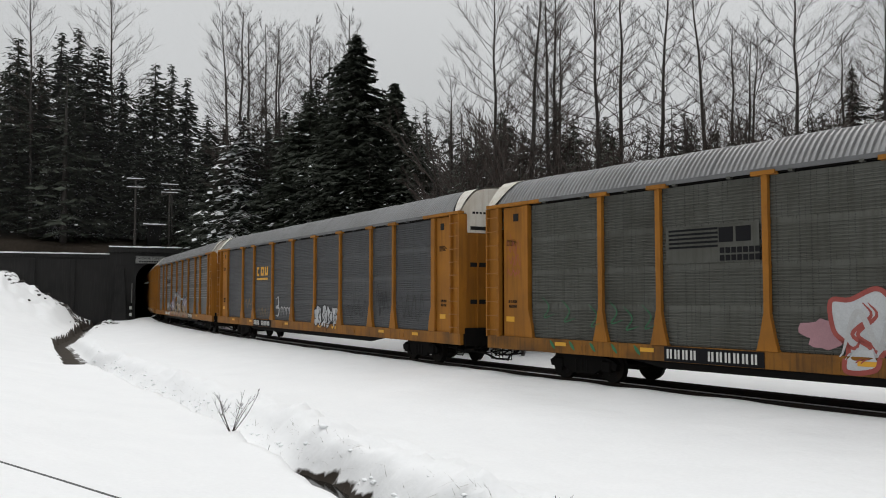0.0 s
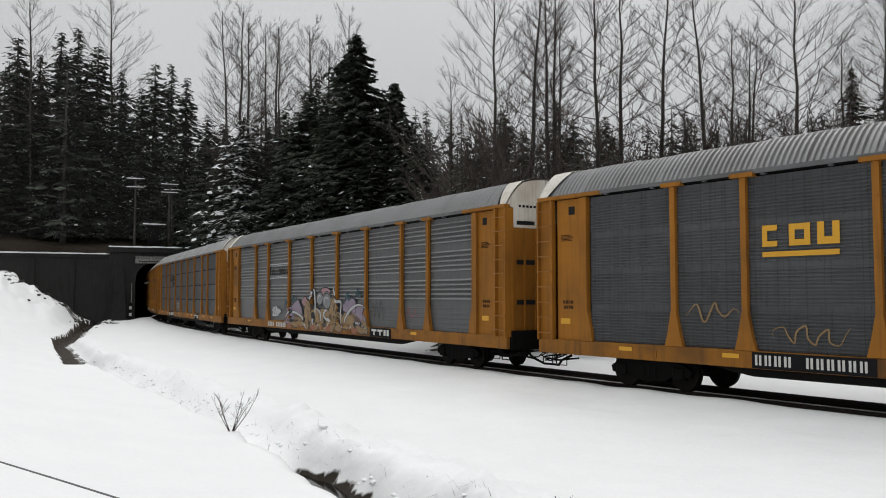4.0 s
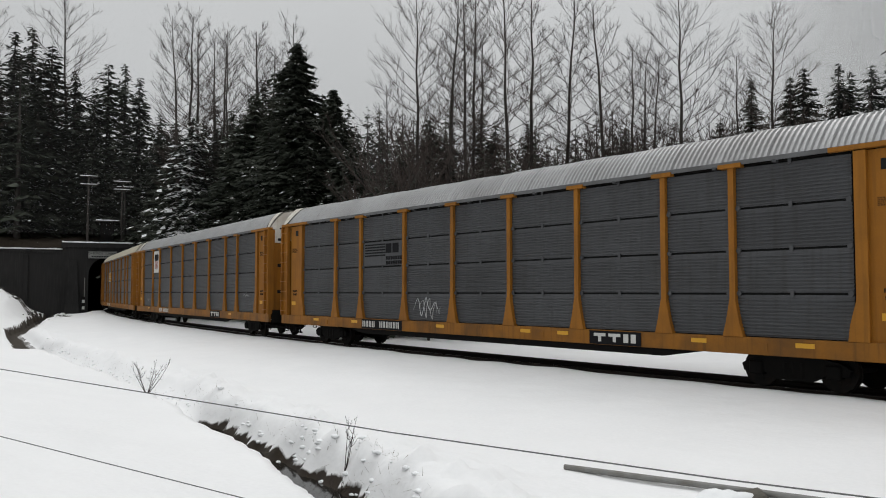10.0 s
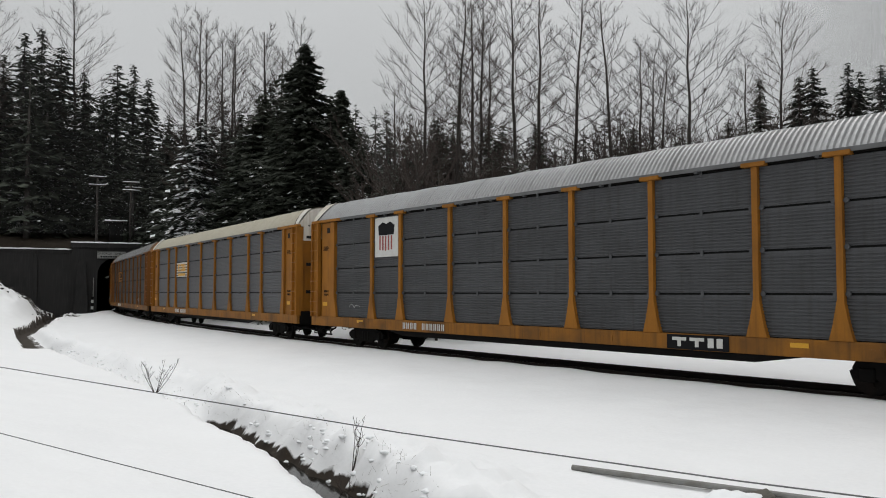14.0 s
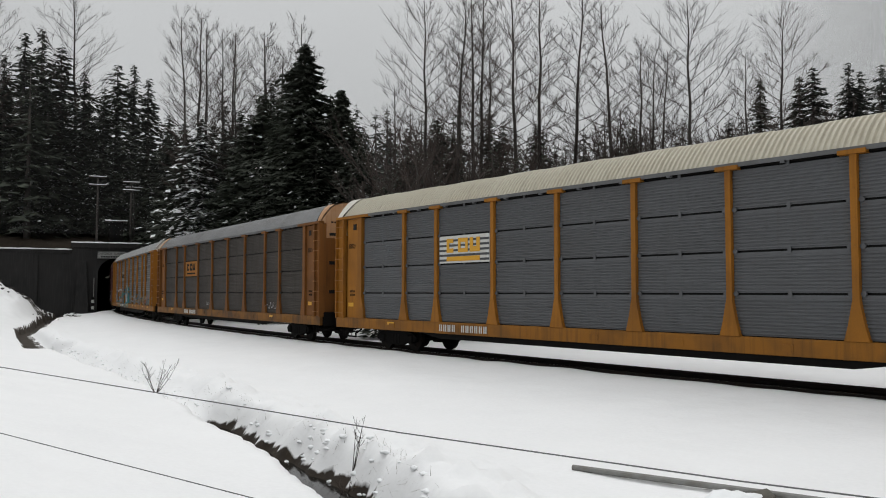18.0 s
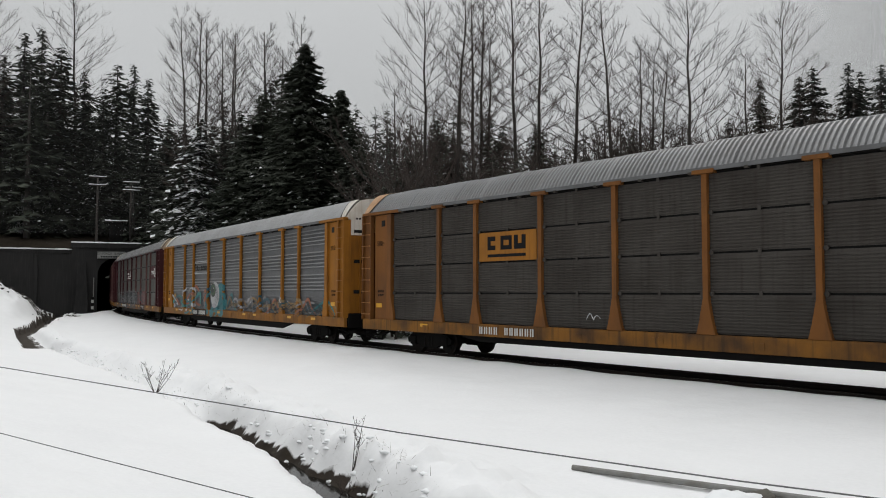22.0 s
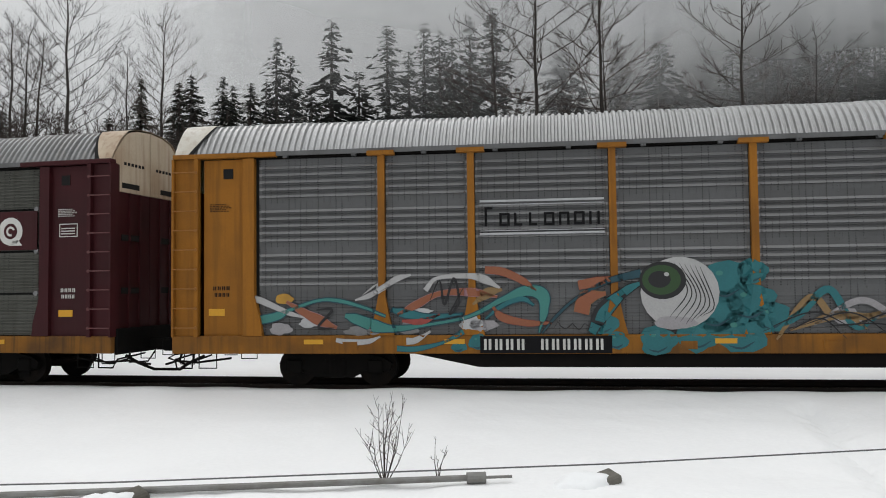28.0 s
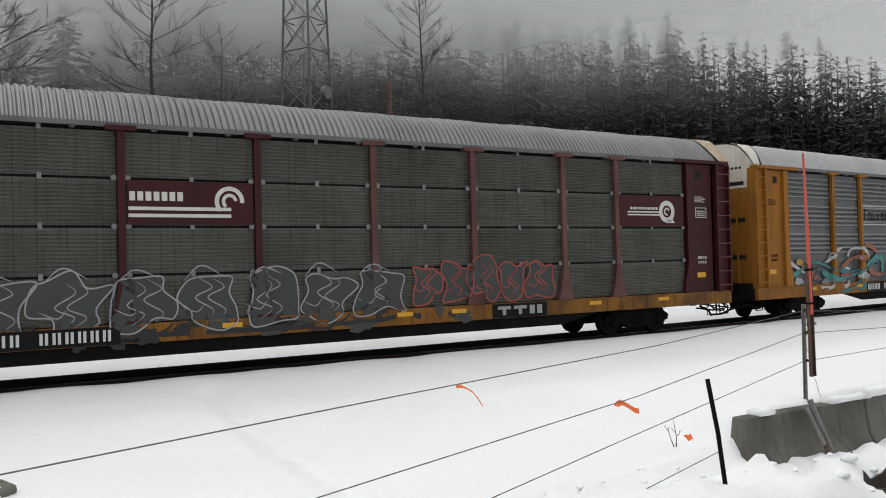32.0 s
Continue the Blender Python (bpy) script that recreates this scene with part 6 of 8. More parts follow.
def build_bank_growth():
    """Snow-laden tussocks and dead grass that overhang the creek."""
    rnd = random.Random(15)
    snow, grass = bmesh.new(), bmesh.new()
    for i in range(7, 14):
        (ax, ay), (bx, by) = CREEK[i], CREEK[i + 1]
        d = Vector((bx - ax, by - ay))
        ln = d.length
        d.normalize()
        nrm = Vector((-d.y, d.x))
        for k in range(int(ln * (7 if i > 10 else 3))):
            t = rnd.random() * ln
            far = rnd.triangular(0.5, 1.15, 0.7)
            c = Vector((ax, ay)) + d * t + nrm * far
            z = height(c.x, c.y)
            r = rnd.uniform(0.03, 0.075)
            ph = [rnd.uniform(0, 6.3) for _ in range(3)]
            ball = bmesh.ops.create_icosphere(snow, subdivisions=2, radius=1.0)["verts"]
            for v in ball:
                n = v.co.normalized()
                f = 1 + 0.24 * math.sin(5 * n.x + ph[0]) * math.sin(4 * n.y + ph[1]) + 0.14 * math.sin(9 * n.z + 7 * n.x + ph[2])
                v.co = Vector((c.x + n.x * r * f * 1.3, c.y + n.y * r * f * 1.1, z - r * 0.30 + n.z * r * 0.5 * f))
        for k in range(int(ln * (34 if i > 10 else 12))):
            t = rnd.random() * ln
            c = Vector((ax, ay)) + d * t + nrm * rnd.uniform(0.45, 1.1)
            z = height(c.x, c.y)
            lean = Vector((rnd.uniform(-0.12, 0.12), rnd.uniform(-0.25, 0.02), rnd.uniform(-0.05, 0.2)))
            p0 = Vector((c.x, c.y, z))
            p1 = p0 + lean
            w = d * rnd.uniform(0.004, 0.009)
            q = [grass.verts.new(v) for v in (p0 - Vector((w.x, w.y, 0)), p0 + Vector((w.x, w.y, 0)), p1)]
            grass.faces.new(q)
    tagged(new("snow_tussocks", mesh_of(snow, "snow_tussocks", M["snowcap"], True)), "lumps of snow-covered grass along the creek bank", "snow", kind="stuff")
    tagged(new("dead_grass", mesh_of(grass, "dead_grass", material("dead_grass", (0.10, 0.07, 0.035), 0.9, bump=0))), "brown dead grass hanging over the creek", "grass", kind="stuff")


build_bank_growth()


def build_tower(x, y, wide0, wide1, foot, top):
    tw = thing("lattice_tower", "tall grey steel lattice radio tower in the mist", "radio tower", pose(x, y, foot, 0, 0, 25))
    n = 11
    ring = lambda z: [Vector((sx * (wide0 + (wide1 - wide0) * z / (top - foot)) / 2, sy * (wide0 + (wide1 - wide0) * z / (top - foot)) / 2, z)) for sx, sy in ((-1, -1), (1, -1), (1, 1), (-1, 1))]
    lv = [(top - foot) * i / n for i in range(n + 1)]
    for k in range(4):
        bm = bmesh.new()
        tube(bm, [ring(lv[0])[k], ring(lv[-1])[k]], 0.10, 6)
        part("leg", bm, M["galv"], tw)
    for i in range(n):
        a, b = ring(lv[i]), ring(lv[i + 1])
        for k in range(4):
            j = (k + 1) % 4
            for p0, p1, r in ((a[k], b[j], 0.045), (a[j], b[k], 0.045), (b[k], b[j], 0.05)):
                bm = bmesh.new()
                tube(bm, [p0, p1], r, 4)
                part("brace", bm, M["galv"], tw)
    bm = bmesh.new()
    disc(bm, 0.55, -1.9, -1.5, 18, 0, 0.4, 5.8 + (16.0 - foot) - 5.0)
    part("dish", bm, M["post"], tw, "pale dish antenna")


build_tower(31.9, 45.9, 3.4, 1.9, height(31.9, 45.9) - 0.2, 36.0)


def build_lone_posts():
    for x, y, top, r, mat, name, label in ((21.5, 16.75, 11.0, 0.16, "rust", "rusty_post", "tall rust-red steel post behind the track"),
                                           (-45.7, 21.9, 9.1, 0.13, "snowcap", "white_post", "short white-topped post behind the track"),
                                           (-45.4, 22.2, 11.2, 0.06, "bark", "thin_pole", "thin dark pole with small crossarms behind the track")):
        z = height(x, y) - 0.2
        p = thing(name, label, "post", pose(x, y, z))
        bm = bmesh.new()
        tube(bm, [(0, 0, 0), (0, 0, top - z)], [r, r * 0.85], 8)
        part("shaft", bm, M[mat], p)
        bm = bmesh.new()
        box(bm, -0.35, 0.35, -0.04, 0.04, top - z - 0.6, top - z - 0.52)
        part("crossarm", bm, M["bark"], p)


build_lone_posts()


def build_sign():
    sg = thing("notice_board", "white notice board with black capitals beside the fence", "sign", pose(22.15, -8.55, -0.1, 0, 0, -45))
    for x in (-0.30, 0.60):
        bm = bmesh.new()
        box(bm, x - 0.04, x + 0.04, 0.0, 0.06, -0.1, 3.2)
        part("post", bm, M["post"], sg)
    bm = bmesh.new()
    box(bm, -0.55, 0.85, -0.03, -0.004, 2.04, 3.2, bevel=0.005)
    part("board", bm, M["letter"], sg)
    for words, size, z in (("NO", 0.30, 2.93), ("TRESPASSING", 0.30, 2.59)):
        me = flat_text(words, size, 0.004, "lettering")
        me.materials.append(M["ink"])
        part("lettering", me, None, sg, "black painted capitals", m=pose(0.06, -0.036, z, 90) @ Matrix.Diagonal((0.6, 1, 1, 1)))
    bm = bmesh.new()
    bars(bm, -0.12, 2.16, 0.5, 0.14, 5, -0.031)
    part("writing", bm, M["ink"], sg)
    # warning plate at the barrier
    dg = thing("danger_sign", "weathered white warning plate with a black header at the barrier", "sign", pose(16.6, -10.42, -0.85, 0, 0, -50))
    bm = bmesh.new()
    box(bm, 0.28, 0.34, 0.0, 0.05, -0.2, 1.76)
    part("post", bm, M["post"], dg)
    bm = bmesh.new()
    box(bm, 0.0, 0.62, -0.012, -0.002, 0.45, 1.74, bevel=0.004)
    part("plate", bm, M["letter"], dg)
    bm = bmesh.new()
    box(bm, 0.02, 0.60, -0.016, -0.012, 1.44, 1.72)
    part("header", bm, M["ink"], dg, "black header field")
    me = flat_text("DANGER", 0.15, 0.003, "lettering")
    me.materials.append(M["letter"])
    part("lettering", me, None, dg, "white painted capitals", m=pose(0.31, -0.02, 1.58, 90))
    bm = bmesh.new()
    for k in range(4):
        bars(bm, 0.06, 1.28 - k * 0.16, 0.48, 0.07, 8, -0.012)
    part("small_print", bm, M["ink"], dg)


build_sign()


def mist_material(name, seed, low, high, thick):
    m = bpy.data.materials.new(name)
    m.use_nodes = True
    nt = m.node_tree
    nt.nodes.clear()
    geo = nt.nodes.new("ShaderNodeNewGeometry")
    sp = nt.nodes.new("ShaderNodeSeparateXYZ")
    nt.links.new(geo.outputs["Position"], sp.inputs[0])
    mp = nt.nodes.new("ShaderNodeMapping")
    mp.inputs["Location"].default_value = (seed * 31.0, seed * 17.0, seed * 5.0)
    mp.inputs["Scale"].default_value = (0.022, 0.022, 0.05)
    nt.links.new(geo.outputs["Position"], mp.inputs["Vector"])
    ns = nt.nodes.new("ShaderNodeTexNoise")
    ns.inputs["Scale"].default_value, ns.inputs["Detail"].default_value = 1.0, 5.0
    nt.links.new(mp.outputs[0], ns.inputs["Vector"])
    wav = nt.nodes.new("ShaderNodeMath")
    wav.operation = "MULTIPLY_ADD"
    nt.links.new(ns.outputs["Fac"], wav.inputs[0])
    wav.inputs[1].default_value = 24.0
    nt.links.new(sp.outputs["Z"], wav.inputs[2])
    hz = nt.nodes.new("ShaderNodeMapRange")
    hz.interpolation_type = "SMOOTHSTEP"
    hz.inputs["From Min"].default_value, hz.inputs["From Max"].default_value = low + 12, high + 12
    hz.inputs["To Max"].default_value = thick
    nt.links.new(wav.outputs[0], hz.inputs["Value"])
    # thin out towards the sheet's side edges
    uv = nt.nodes.new("ShaderNodeAttribute")
    uv.attribute_name = "fade"
    fd = nt.nodes.new("ShaderNodeMath")
    fd.operation = "MULTIPLY"
    nt.links.new(hz.outputs[0], fd.inputs[0])
    nt.links.new(uv.outputs["Fac"], fd.inputs[1])
    tr = nt.nodes.new("ShaderNodeBsdfTransparent")
    di = nt.nodes.new("ShaderNodeBsdfDiffuse")
    di.inputs["Color"].default_value = (0.9, 0.91, 0.92, 1)
    tl = nt.nodes.new("ShaderNodeBsdfTranslucent")
    tl.inputs["Color"].default_value = (0.9, 0.91, 0.92, 1)
    a = nt.nodes.new("ShaderNodeMixShader")
    nt.links.new(di.outputs[0], a.inputs[1])
    nt.links.new(tl.outputs[0], a.inputs[2])
    b = nt.nodes.new("ShaderNodeMixShader")
    nt.links.new(fd.outputs[0], b.inputs[0])
    nt.links.new(tr.outputs[0], b.inputs[1])
    nt.links.new(a.outputs[0], b.inputs[2])
    o = nt.nodes.new("ShaderNodeOutputMaterial")
    nt.links.new(b.outputs[0], o.inputs["Surface"])
    return m


def build_wood_haze():
    """Thin haze between the firs above the tunnel."""
    for i, (d, thick) in enumerate(((100, 0.016), (112, 0.02), (72, 0.03))):
        facing = radians(-62 if d > 80 else -38)
        fx, fy = math.sin(facing), math.cos(facing)
        bm = bmesh.new()
        lay = bm.verts.layers.float.new("fade")
        rows = []
        for k in range(17):
            q = k / 16 * 2 - 1
            a = q * 0.45 * d
            col = []
            for z in (8.5 if d > 80 else 4.0, 16, 26, 44):
                v = bm.verts.new((fx * d + fy * a, -17 + fy * d - fx * a, z))
                v[lay] = (1 - abs(q) ** 2) * (0.0 if z > 40 else 1.0 if z < 20 else 0.7)
                col.append(v)
            rows.append(col)
        for a, b in zip(rows, rows[1:]):
            for q in range(3):
                bm.faces.new((a[q], b[q], b[q + 1], a[q + 1]))
        tagged(new("mist_sheet", mesh_of(bm, "mist_sheet", mist_material("thin_haze", i + 11, -30, 0, thick), True)), "thin haze hanging between the firs", "mist", "sheets of mist", "stuff")


def build_mist():
    """Low cloud hanging in the wood, in thin drifting sheets."""
    for i, (d, low, high, thick) in enumerate(((62, 12, 28, 0.5), (72, 11, 28, 0.42), (80, 14, 32, 0.42), (98, 20, 40, 0.6), (118, 22, 42, 0.65), (142, 24, 50, 0.35), (185, 24, 60, 0.5))):
        facing = radians(27 if i else -9)
        fx, fy = math.sin(facing), math.cos(facing)
        bm = bmesh.new()
        lay = bm.verts.layers.float.new("fade")
        n = 24
        rows = []
        for k in range(n + 1):
            q = (k / n * 2 - 1)
            f = float(smooth01(1.0 - max(0.0, (abs(q) - 0.35) / 0.65)))
            if q > 0 and i:
                f *= 1 - (0.85 if d > 130 else 0.4) * float(smooth01(q / 0.6))
            if q < 0 and 70 < d < 90:
                f *= 1 - 0.85 * float(smooth01(-q / 0.42))
            a = q * (1.35 if i else 0.27) * d
            x, y = fx * d + fy * a, -17 + fy * d - fx * a
            col = []
            for z in (2, 30, 58, 95):
                v = bm.verts.new((x, y + (z - 30) * 0.1, z))
                v[lay] = f
                col.append(v)
            rows.append(col)
        for a, b in zip(rows, rows[1:]):
            for q in range(3):
                bm.faces.new((a[q], b[q], b[q + 1], a[q + 1]))
        tagged(new("mist_sheet", mesh_of(bm, "mist_sheet", mist_material("hanging_mist", i + 1, low, high, thick), True)), "thin grey-white sheet of low cloud in the wood", "mist", "sheets of mist", "stuff")


build_mist()
build_wood_haze()


def build_debris():
    """Broken rock and sticks on the ploughed heap by the wing wall, and snow lumps by the barrier."""
    rnd = random.Random(21)
    rock, lumps = bmesh.new(), bmesh.new()
    for i in range(240):
        s, off = (rnd.gauss(-91, 2.5), rnd.uniform(-14, -5.0)) if i % 2 else (rnd.gauss(-86, 4.0), rnd.uniform(-17, -6.0))
        x, y = beside(s, off)
        r = rnd.uniform(0.05, 0.24)
        z = height(x, y)
        for v in bmesh.ops.create_icosphere(rock, subdivisions=1, radius=1.0)["verts"]:
            v.co = Vector((x + v.co.x * r * rnd.uniform(0.7, 1.4), y + v.co.y * r * rnd.uniform(0.7, 1.4), z + v.co.z * r * rnd.uniform(0.4, 0.8)))
    for i in range(130):
        x, y = (rnd.uniform(9.6, 16.5), rnd.uniform(-11.5, -10.45)) if i < 60 else (rnd.uniform(4.5, 9.4), rnd.gauss(-10.6, 0.35))
        r = rnd.uniform(0.03, 0.10) if i < 60 else rnd.uniform(0.012, 0.04)
        z = height(x, y) - r * 0.3
        ph = rnd.uniform(0, 6)
        for v in bmesh.ops.create_icosphere(lumps, subdivisions=2, radius=1.0)["verts"]:
            n = v.co.normalized()
            f = 1 + 0.25 * math.sin(5 * n.x + ph) * math.sin(4 * n.y + ph)
            v.co = Vector((x + n.x * r * f * 1.4, y + n.y * r * f, z + n.z * r * 0.6 * f))
    tagged(new("rock_debris", mesh_of(rock, "rock_debris", material("dark_wet_rock", (0.03, 0.026, 0.022), 0.85, dirt=(0.06, 0.045, 0.035), scale=1.5))), "dark broken rock scattered over the ploughed snow heap", "rock", kind="stuff")
    tagged(new("snow_lumps", mesh_of(lumps, "snow_lumps", M["snowcap"], True)), "lumps of fallen snow at the barrier's foot", "snow", kind="stuff")


build_debris()

# ---- paint on the wagons: boards, emblems as plain shapes, stencils, graffiti ----


def face_y(x, z):
    """How far out the car's side stands there: panel, post or sill."""
    if z < FLOOR:
        return -1.558
    if abs(x) > 11.96:
        return -1.464
    w = 0.10 if z > 1.95 else 0.10 + 0.16 * min(1.0, (1.95 - z) / 0.8)
    for p in POSTS:
        if abs(x - p) < w + 0.02:
            return -1.576
    return -1.487


def curve_through(pts, step=0.07, closed=False):
    """A smooth line through points."""
    P = [Vector(p) for p in pts]
    if closed:
        P = [P[-1]] + P + [P[0], P[1]]
    else:
        P = [P[0] * 2 - P[1]] + P + [P[-1] * 2 - P[-2]]
    out = []
    for i in range(1, len(P) - 2):
        n = max(2, int((P[i + 1] - P[i]).length / step))
        for k in range(n):
            t = k / n
            out.append(0.5 * ((2 * P[i]) + (P[i + 1] - P[i - 1]) * t + (2 * P[i - 1] - 5 * P[i] + 4 * P[i + 1] - P[i + 2]) * t * t + (3 * P[i] - P[i - 1] - 3 * P[i + 1] + P[i + 2]) * t ** 3))
    out.append(P[-2])
    return out


def stroke(bm, pts, width, lift=0.0, taper=True, closed=False):
    line = curve_through(pts, closed=closed)
    n = len(line)
    prev = None
    for i, p in enumerate(line):
        d = (line[min(i + 1, n - 1)] - line[max(i - 1, 0)])
        d = d.normalized() if d.length > 1e-6 else Vector((1, 0))
        w = width / 2 * (min(1.0, 0.25 + 3.0 * min(i, n - 1 - i) / n) if taper and not closed else 1.0)
        a, b = p + Vector((-d.y, d.x)) * w, p - Vector((-d.y, d.x)) * w
        q = (bm.verts.new((a.x, face_y(a.x, a.y) - lift, a.y)), bm.verts.new((b.x, face_y(b.x, b.y) - lift, b.y)))
        if prev:
            bm.faces.new((prev[0], prev[1], q[1], q[0]))
        prev = q


def patch(bm, x, z, rx, rz, lift=0.0, wob=0.0, seed=0, turn=0.0, sides=22):
    rnd = random.Random(seed)
    ph = [rnd.uniform(0, math.tau) for _ in range(3)]
    c, s = math.cos(turn), math.sin(turn)
    rings = []
    for r in (0.34, 0.68, 1.0):
        ring = []
        for k in range(sides):
            a = k * math.tau / sides
            f = r * (1 + wob * (math.sin(3 * a + ph[0]) * 0.5 + math.sin(5 * a + ph[1]) * 0.35 + math.sin(8 * a + ph[2]) * 0.3))
            px, pz = rx * f * math.cos(a), rz * f * math.sin(a)
            px, pz = x + px * c - pz * s, z + px * s + pz * c
            ring.append(bm.verts.new((px, face_y(px, pz) - lift, pz)))
        rings.append(ring)
    bm.faces.new(rings[0])
    for a, b in zip(rings, rings[1:]):
        for k in range(sides):
            bm.faces.new((a[k], b[k], b[(k + 1) % sides], a[(k + 1) % sides]))


def ribbon(bm, pts, widths, lift=0.0):
    """A stroke whose width is given at each of its points."""
    line = curve_through(pts, 0.05)
    seg = [0.0]
    for a, b in zip(pts, pts[1:]):
        seg.append(seg[-1] + (Vector(b) - Vector(a)).length)
    run, prev, n = 0.0, None, len(line)
    for i, p in enumerate(line):
        if i:
            run += (p - line[i - 1]).length
        k = 0
        while k < len(seg) - 2 and run > seg[k + 1]:
            k += 1
        u = min(1.0, max(0.0, (run - seg[k]) / (seg[k + 1] - seg[k])))
        w = (widths[k] + (widths[k + 1] - widths[k]) * (3 * u * u - 2 * u ** 3)) / 2
        d = (line[min(i + 1, n - 1)] - line[max(i - 1, 0)])
        d = d.normalized() if d.length > 1e-6 else Vector((1, 0))
        a, b = p + Vector((-d.y, d.x)) * w, p - Vector((-d.y, d.x)) * w
        q = (bm.verts.new((a.x, face_y(a.x, a.y) - lift, a.y)), bm.verts.new((b.x, face_y(b.x, b.y) - lift, b.y)))
        if prev:
            bm.faces.new((prev[0], prev[1], q[1], q[0]))
        prev = q


class Paint:
    """Collects strokes of each colour on one car's side."""

    def __init__(self, car):
        self.car, self.cans = car, {}

    def can(self, color):
        if color not in self.cans:
            self.cans[color] = bmesh.new()
        return self.cans[color]

    def line(self, color, pts, width, lift=0.004, **kw):
        stroke(self.can(color), pts, width, lift, **kw)

    def leaf(self, color, pts, widths, edge="p_black", rim=0.022):
        ribbon(self.can(edge), pts, [w + 2 * rim for w in widths], 0.003)
        ribbon(self.can(color), pts, widths, 0.006)

    def spot(self, color, x, z, rx, rz, lift=0.002, **kw):
        patch(self.can(color), x, z, rx, rz, lift, **kw)

    def done(self, label):
        for color, bm in self.cans.items():
            tagged(part("graffiti", bm, M[color], self.car, label), kind="stuff")


def scrawl(p, color, x, z, wide, tall, seed, width=0.035, loops=7):
    """A quick looping tag."""
    rnd = random.Random(seed)
    pts = []
    for i in range(loops):
        u = i / (loops - 1)
        pts += [(x + wide * u + rnd.uniform(-0.1, 0.1) * wide / loops, z + (tall * rnd.uniform(0.65, 1.0) if i % 2 else tall * rnd.uniform(0.0, 0.3)))]
        if rnd.random() < 0.6:
            pts.append((x + wide * (u + 0.3 / loops) + rnd.uniform(-0.3, 0.3) * wide / loops, z + tall * rnd.uniform(0.2, 0.8)))
    p.line(color, pts, width, 0.006)


def fat_letter(p, fill, edge, x, z, wide, tall, seed, rim=0.05):
    """One swollen graffiti letter: a body bounded by its own outline, with a counter and inner cuts."""
    rnd = random.Random(seed)
    cx, cz, n = x + wide / 2, z + tall / 2, 11
    ph = rnd.uniform(0, math.tau)
    pts = []
    for k in range(n):
        a = ph + k * math.tau / n
        r = rnd.choice((0.95, 1.08, 1.16, 0.62, 0.85))
        ca, sa = math.cos(a), math.sin(a)
        pts.append((cx + wide * 0.52 * r * math.copysign(abs(ca) ** 0.7, ca), cz + tall * 0.50 * r * math.copysign(abs(sa) ** 0.7, sa)))
    line = curve_through(pts, 0.06, closed=True)
    bm = p.can(fill)
    rings = []
    for f in (0.15, 0.45, 0.75, 1.0):
        ring = []
        for q in line:
            px, pz = cx + (q.x - cx) * f, cz + (q.y - cz) * f
            ring.append(bm.verts.new((px, face_y(px, pz) - 0.003, pz)))
        rings.append(ring)
    bm.faces.new(rings[0])
    for a, b in zip(rings, rings[1:]):
        for k in range(len(line)):
            bm.faces.new((a[k], b[k], b[(k + 1) % len(line)], a[(k + 1) % len(line)]))
    p.line(edge, pts, rim, 0.007, closed=True)
    for k in range(2):
        u, v = rnd.uniform(-0.22, 0.1) * wide, rnd.choice((-1, 1))
        p.line(edge, [(cx + u, cz + v * tall * 0.40), (cx + u + wide * 0.20, cz + v * tall * 0.22), (cx + u - wide * 0.06, cz + v * tall * 0.04), (cx + u + wide * 0.22, cz - v * tall * 0.20), (cx + u + wide * 0.10, cz - v * tall * 0.36)], rim * 0.8, 0.007)
    p.line(edge, [(x + wide * 0.06, cz - tall * 0.1), (x + wide * 0.30, cz - tall * 0.22), (x + wide * 0.42, cz - tall * 0.08)], rim * 0.7, 0.007)


# black number boards and small reflectors on every sill
def number_board(car, dark, white_marks, second):
    bm = bmesh.new()
    if dark:
        box(bm, -6.86, -4.2, -1.566, -1.556, SILL + 0.01, FLOOR - 0.02)
        part("number_board", bm, M["ink"], car, "black-painted number board")
    bm = bmesh.new()
    bars(bm, -6.78, SILL + 0.08, 0.90, 0.22, 4, -1.567)
    bars(bm, -5.62, SILL + 0.08, 1.32, 0.22, 6, -1.567)
    tagged(part("stencil", bm, M["letter"] if white_marks else M["ink"], car, "stencilled number as pale blocks"), kind="stuff")
    bm = bmesh.new()
    for i in range(3):
        x = 4.76 + i * 0.5
        for x0, x1, z0, z1 in ((0.0, 0.40, 0.22, 0.30), (0.15, 0.25, 0.08, 0.22)) if i < 2 else ((0.0, 0.16, 0.08, 0.30), (0.24, 0.40, 0.08, 0.30)):
            box(bm, x + x0, x + x1, -1.572, -1.566, SILL + z0, SILL + z1)
    if second:
        plate = bmesh.new()
        box(plate, 4.6, 6.32, -1.566, -1.556, SILL + 0.01, FLOOR - 0.02)
        part("owner_board", plate, M["ink"], car, "black-painted mark board")
        part("owner_mark", bm, M["p_grey"] if car is CARS[8] else M["letter"], car, "pale block mark")
    else:
        bm.free()
    for x in ((-10.6, -7.6, -2.2, 1.9, 3.4, 7.8, 10.4) if dark else (-9.9, 7.8)):
        bm = bmesh.new()
        box(bm, x, x + 0.42, -1.564, -1.556, SILL + 0.2, SILL + 0.3)
        part("reflector", bm, M["placard"], car, "amber reflector strip")


for k, car in enumerate(CARS):
    number_board(car, k in (0, 1, 3, 7, 8), True, k in (2, 3, 4, 8))


def board(car, x0, x1, z0, z1, mat, label):
    bm = bmesh.new()
    box(bm, x0, x1, -1.505, -1.486, z0, z1)
    return part("emblem_board", bm, M[mat], car, label)


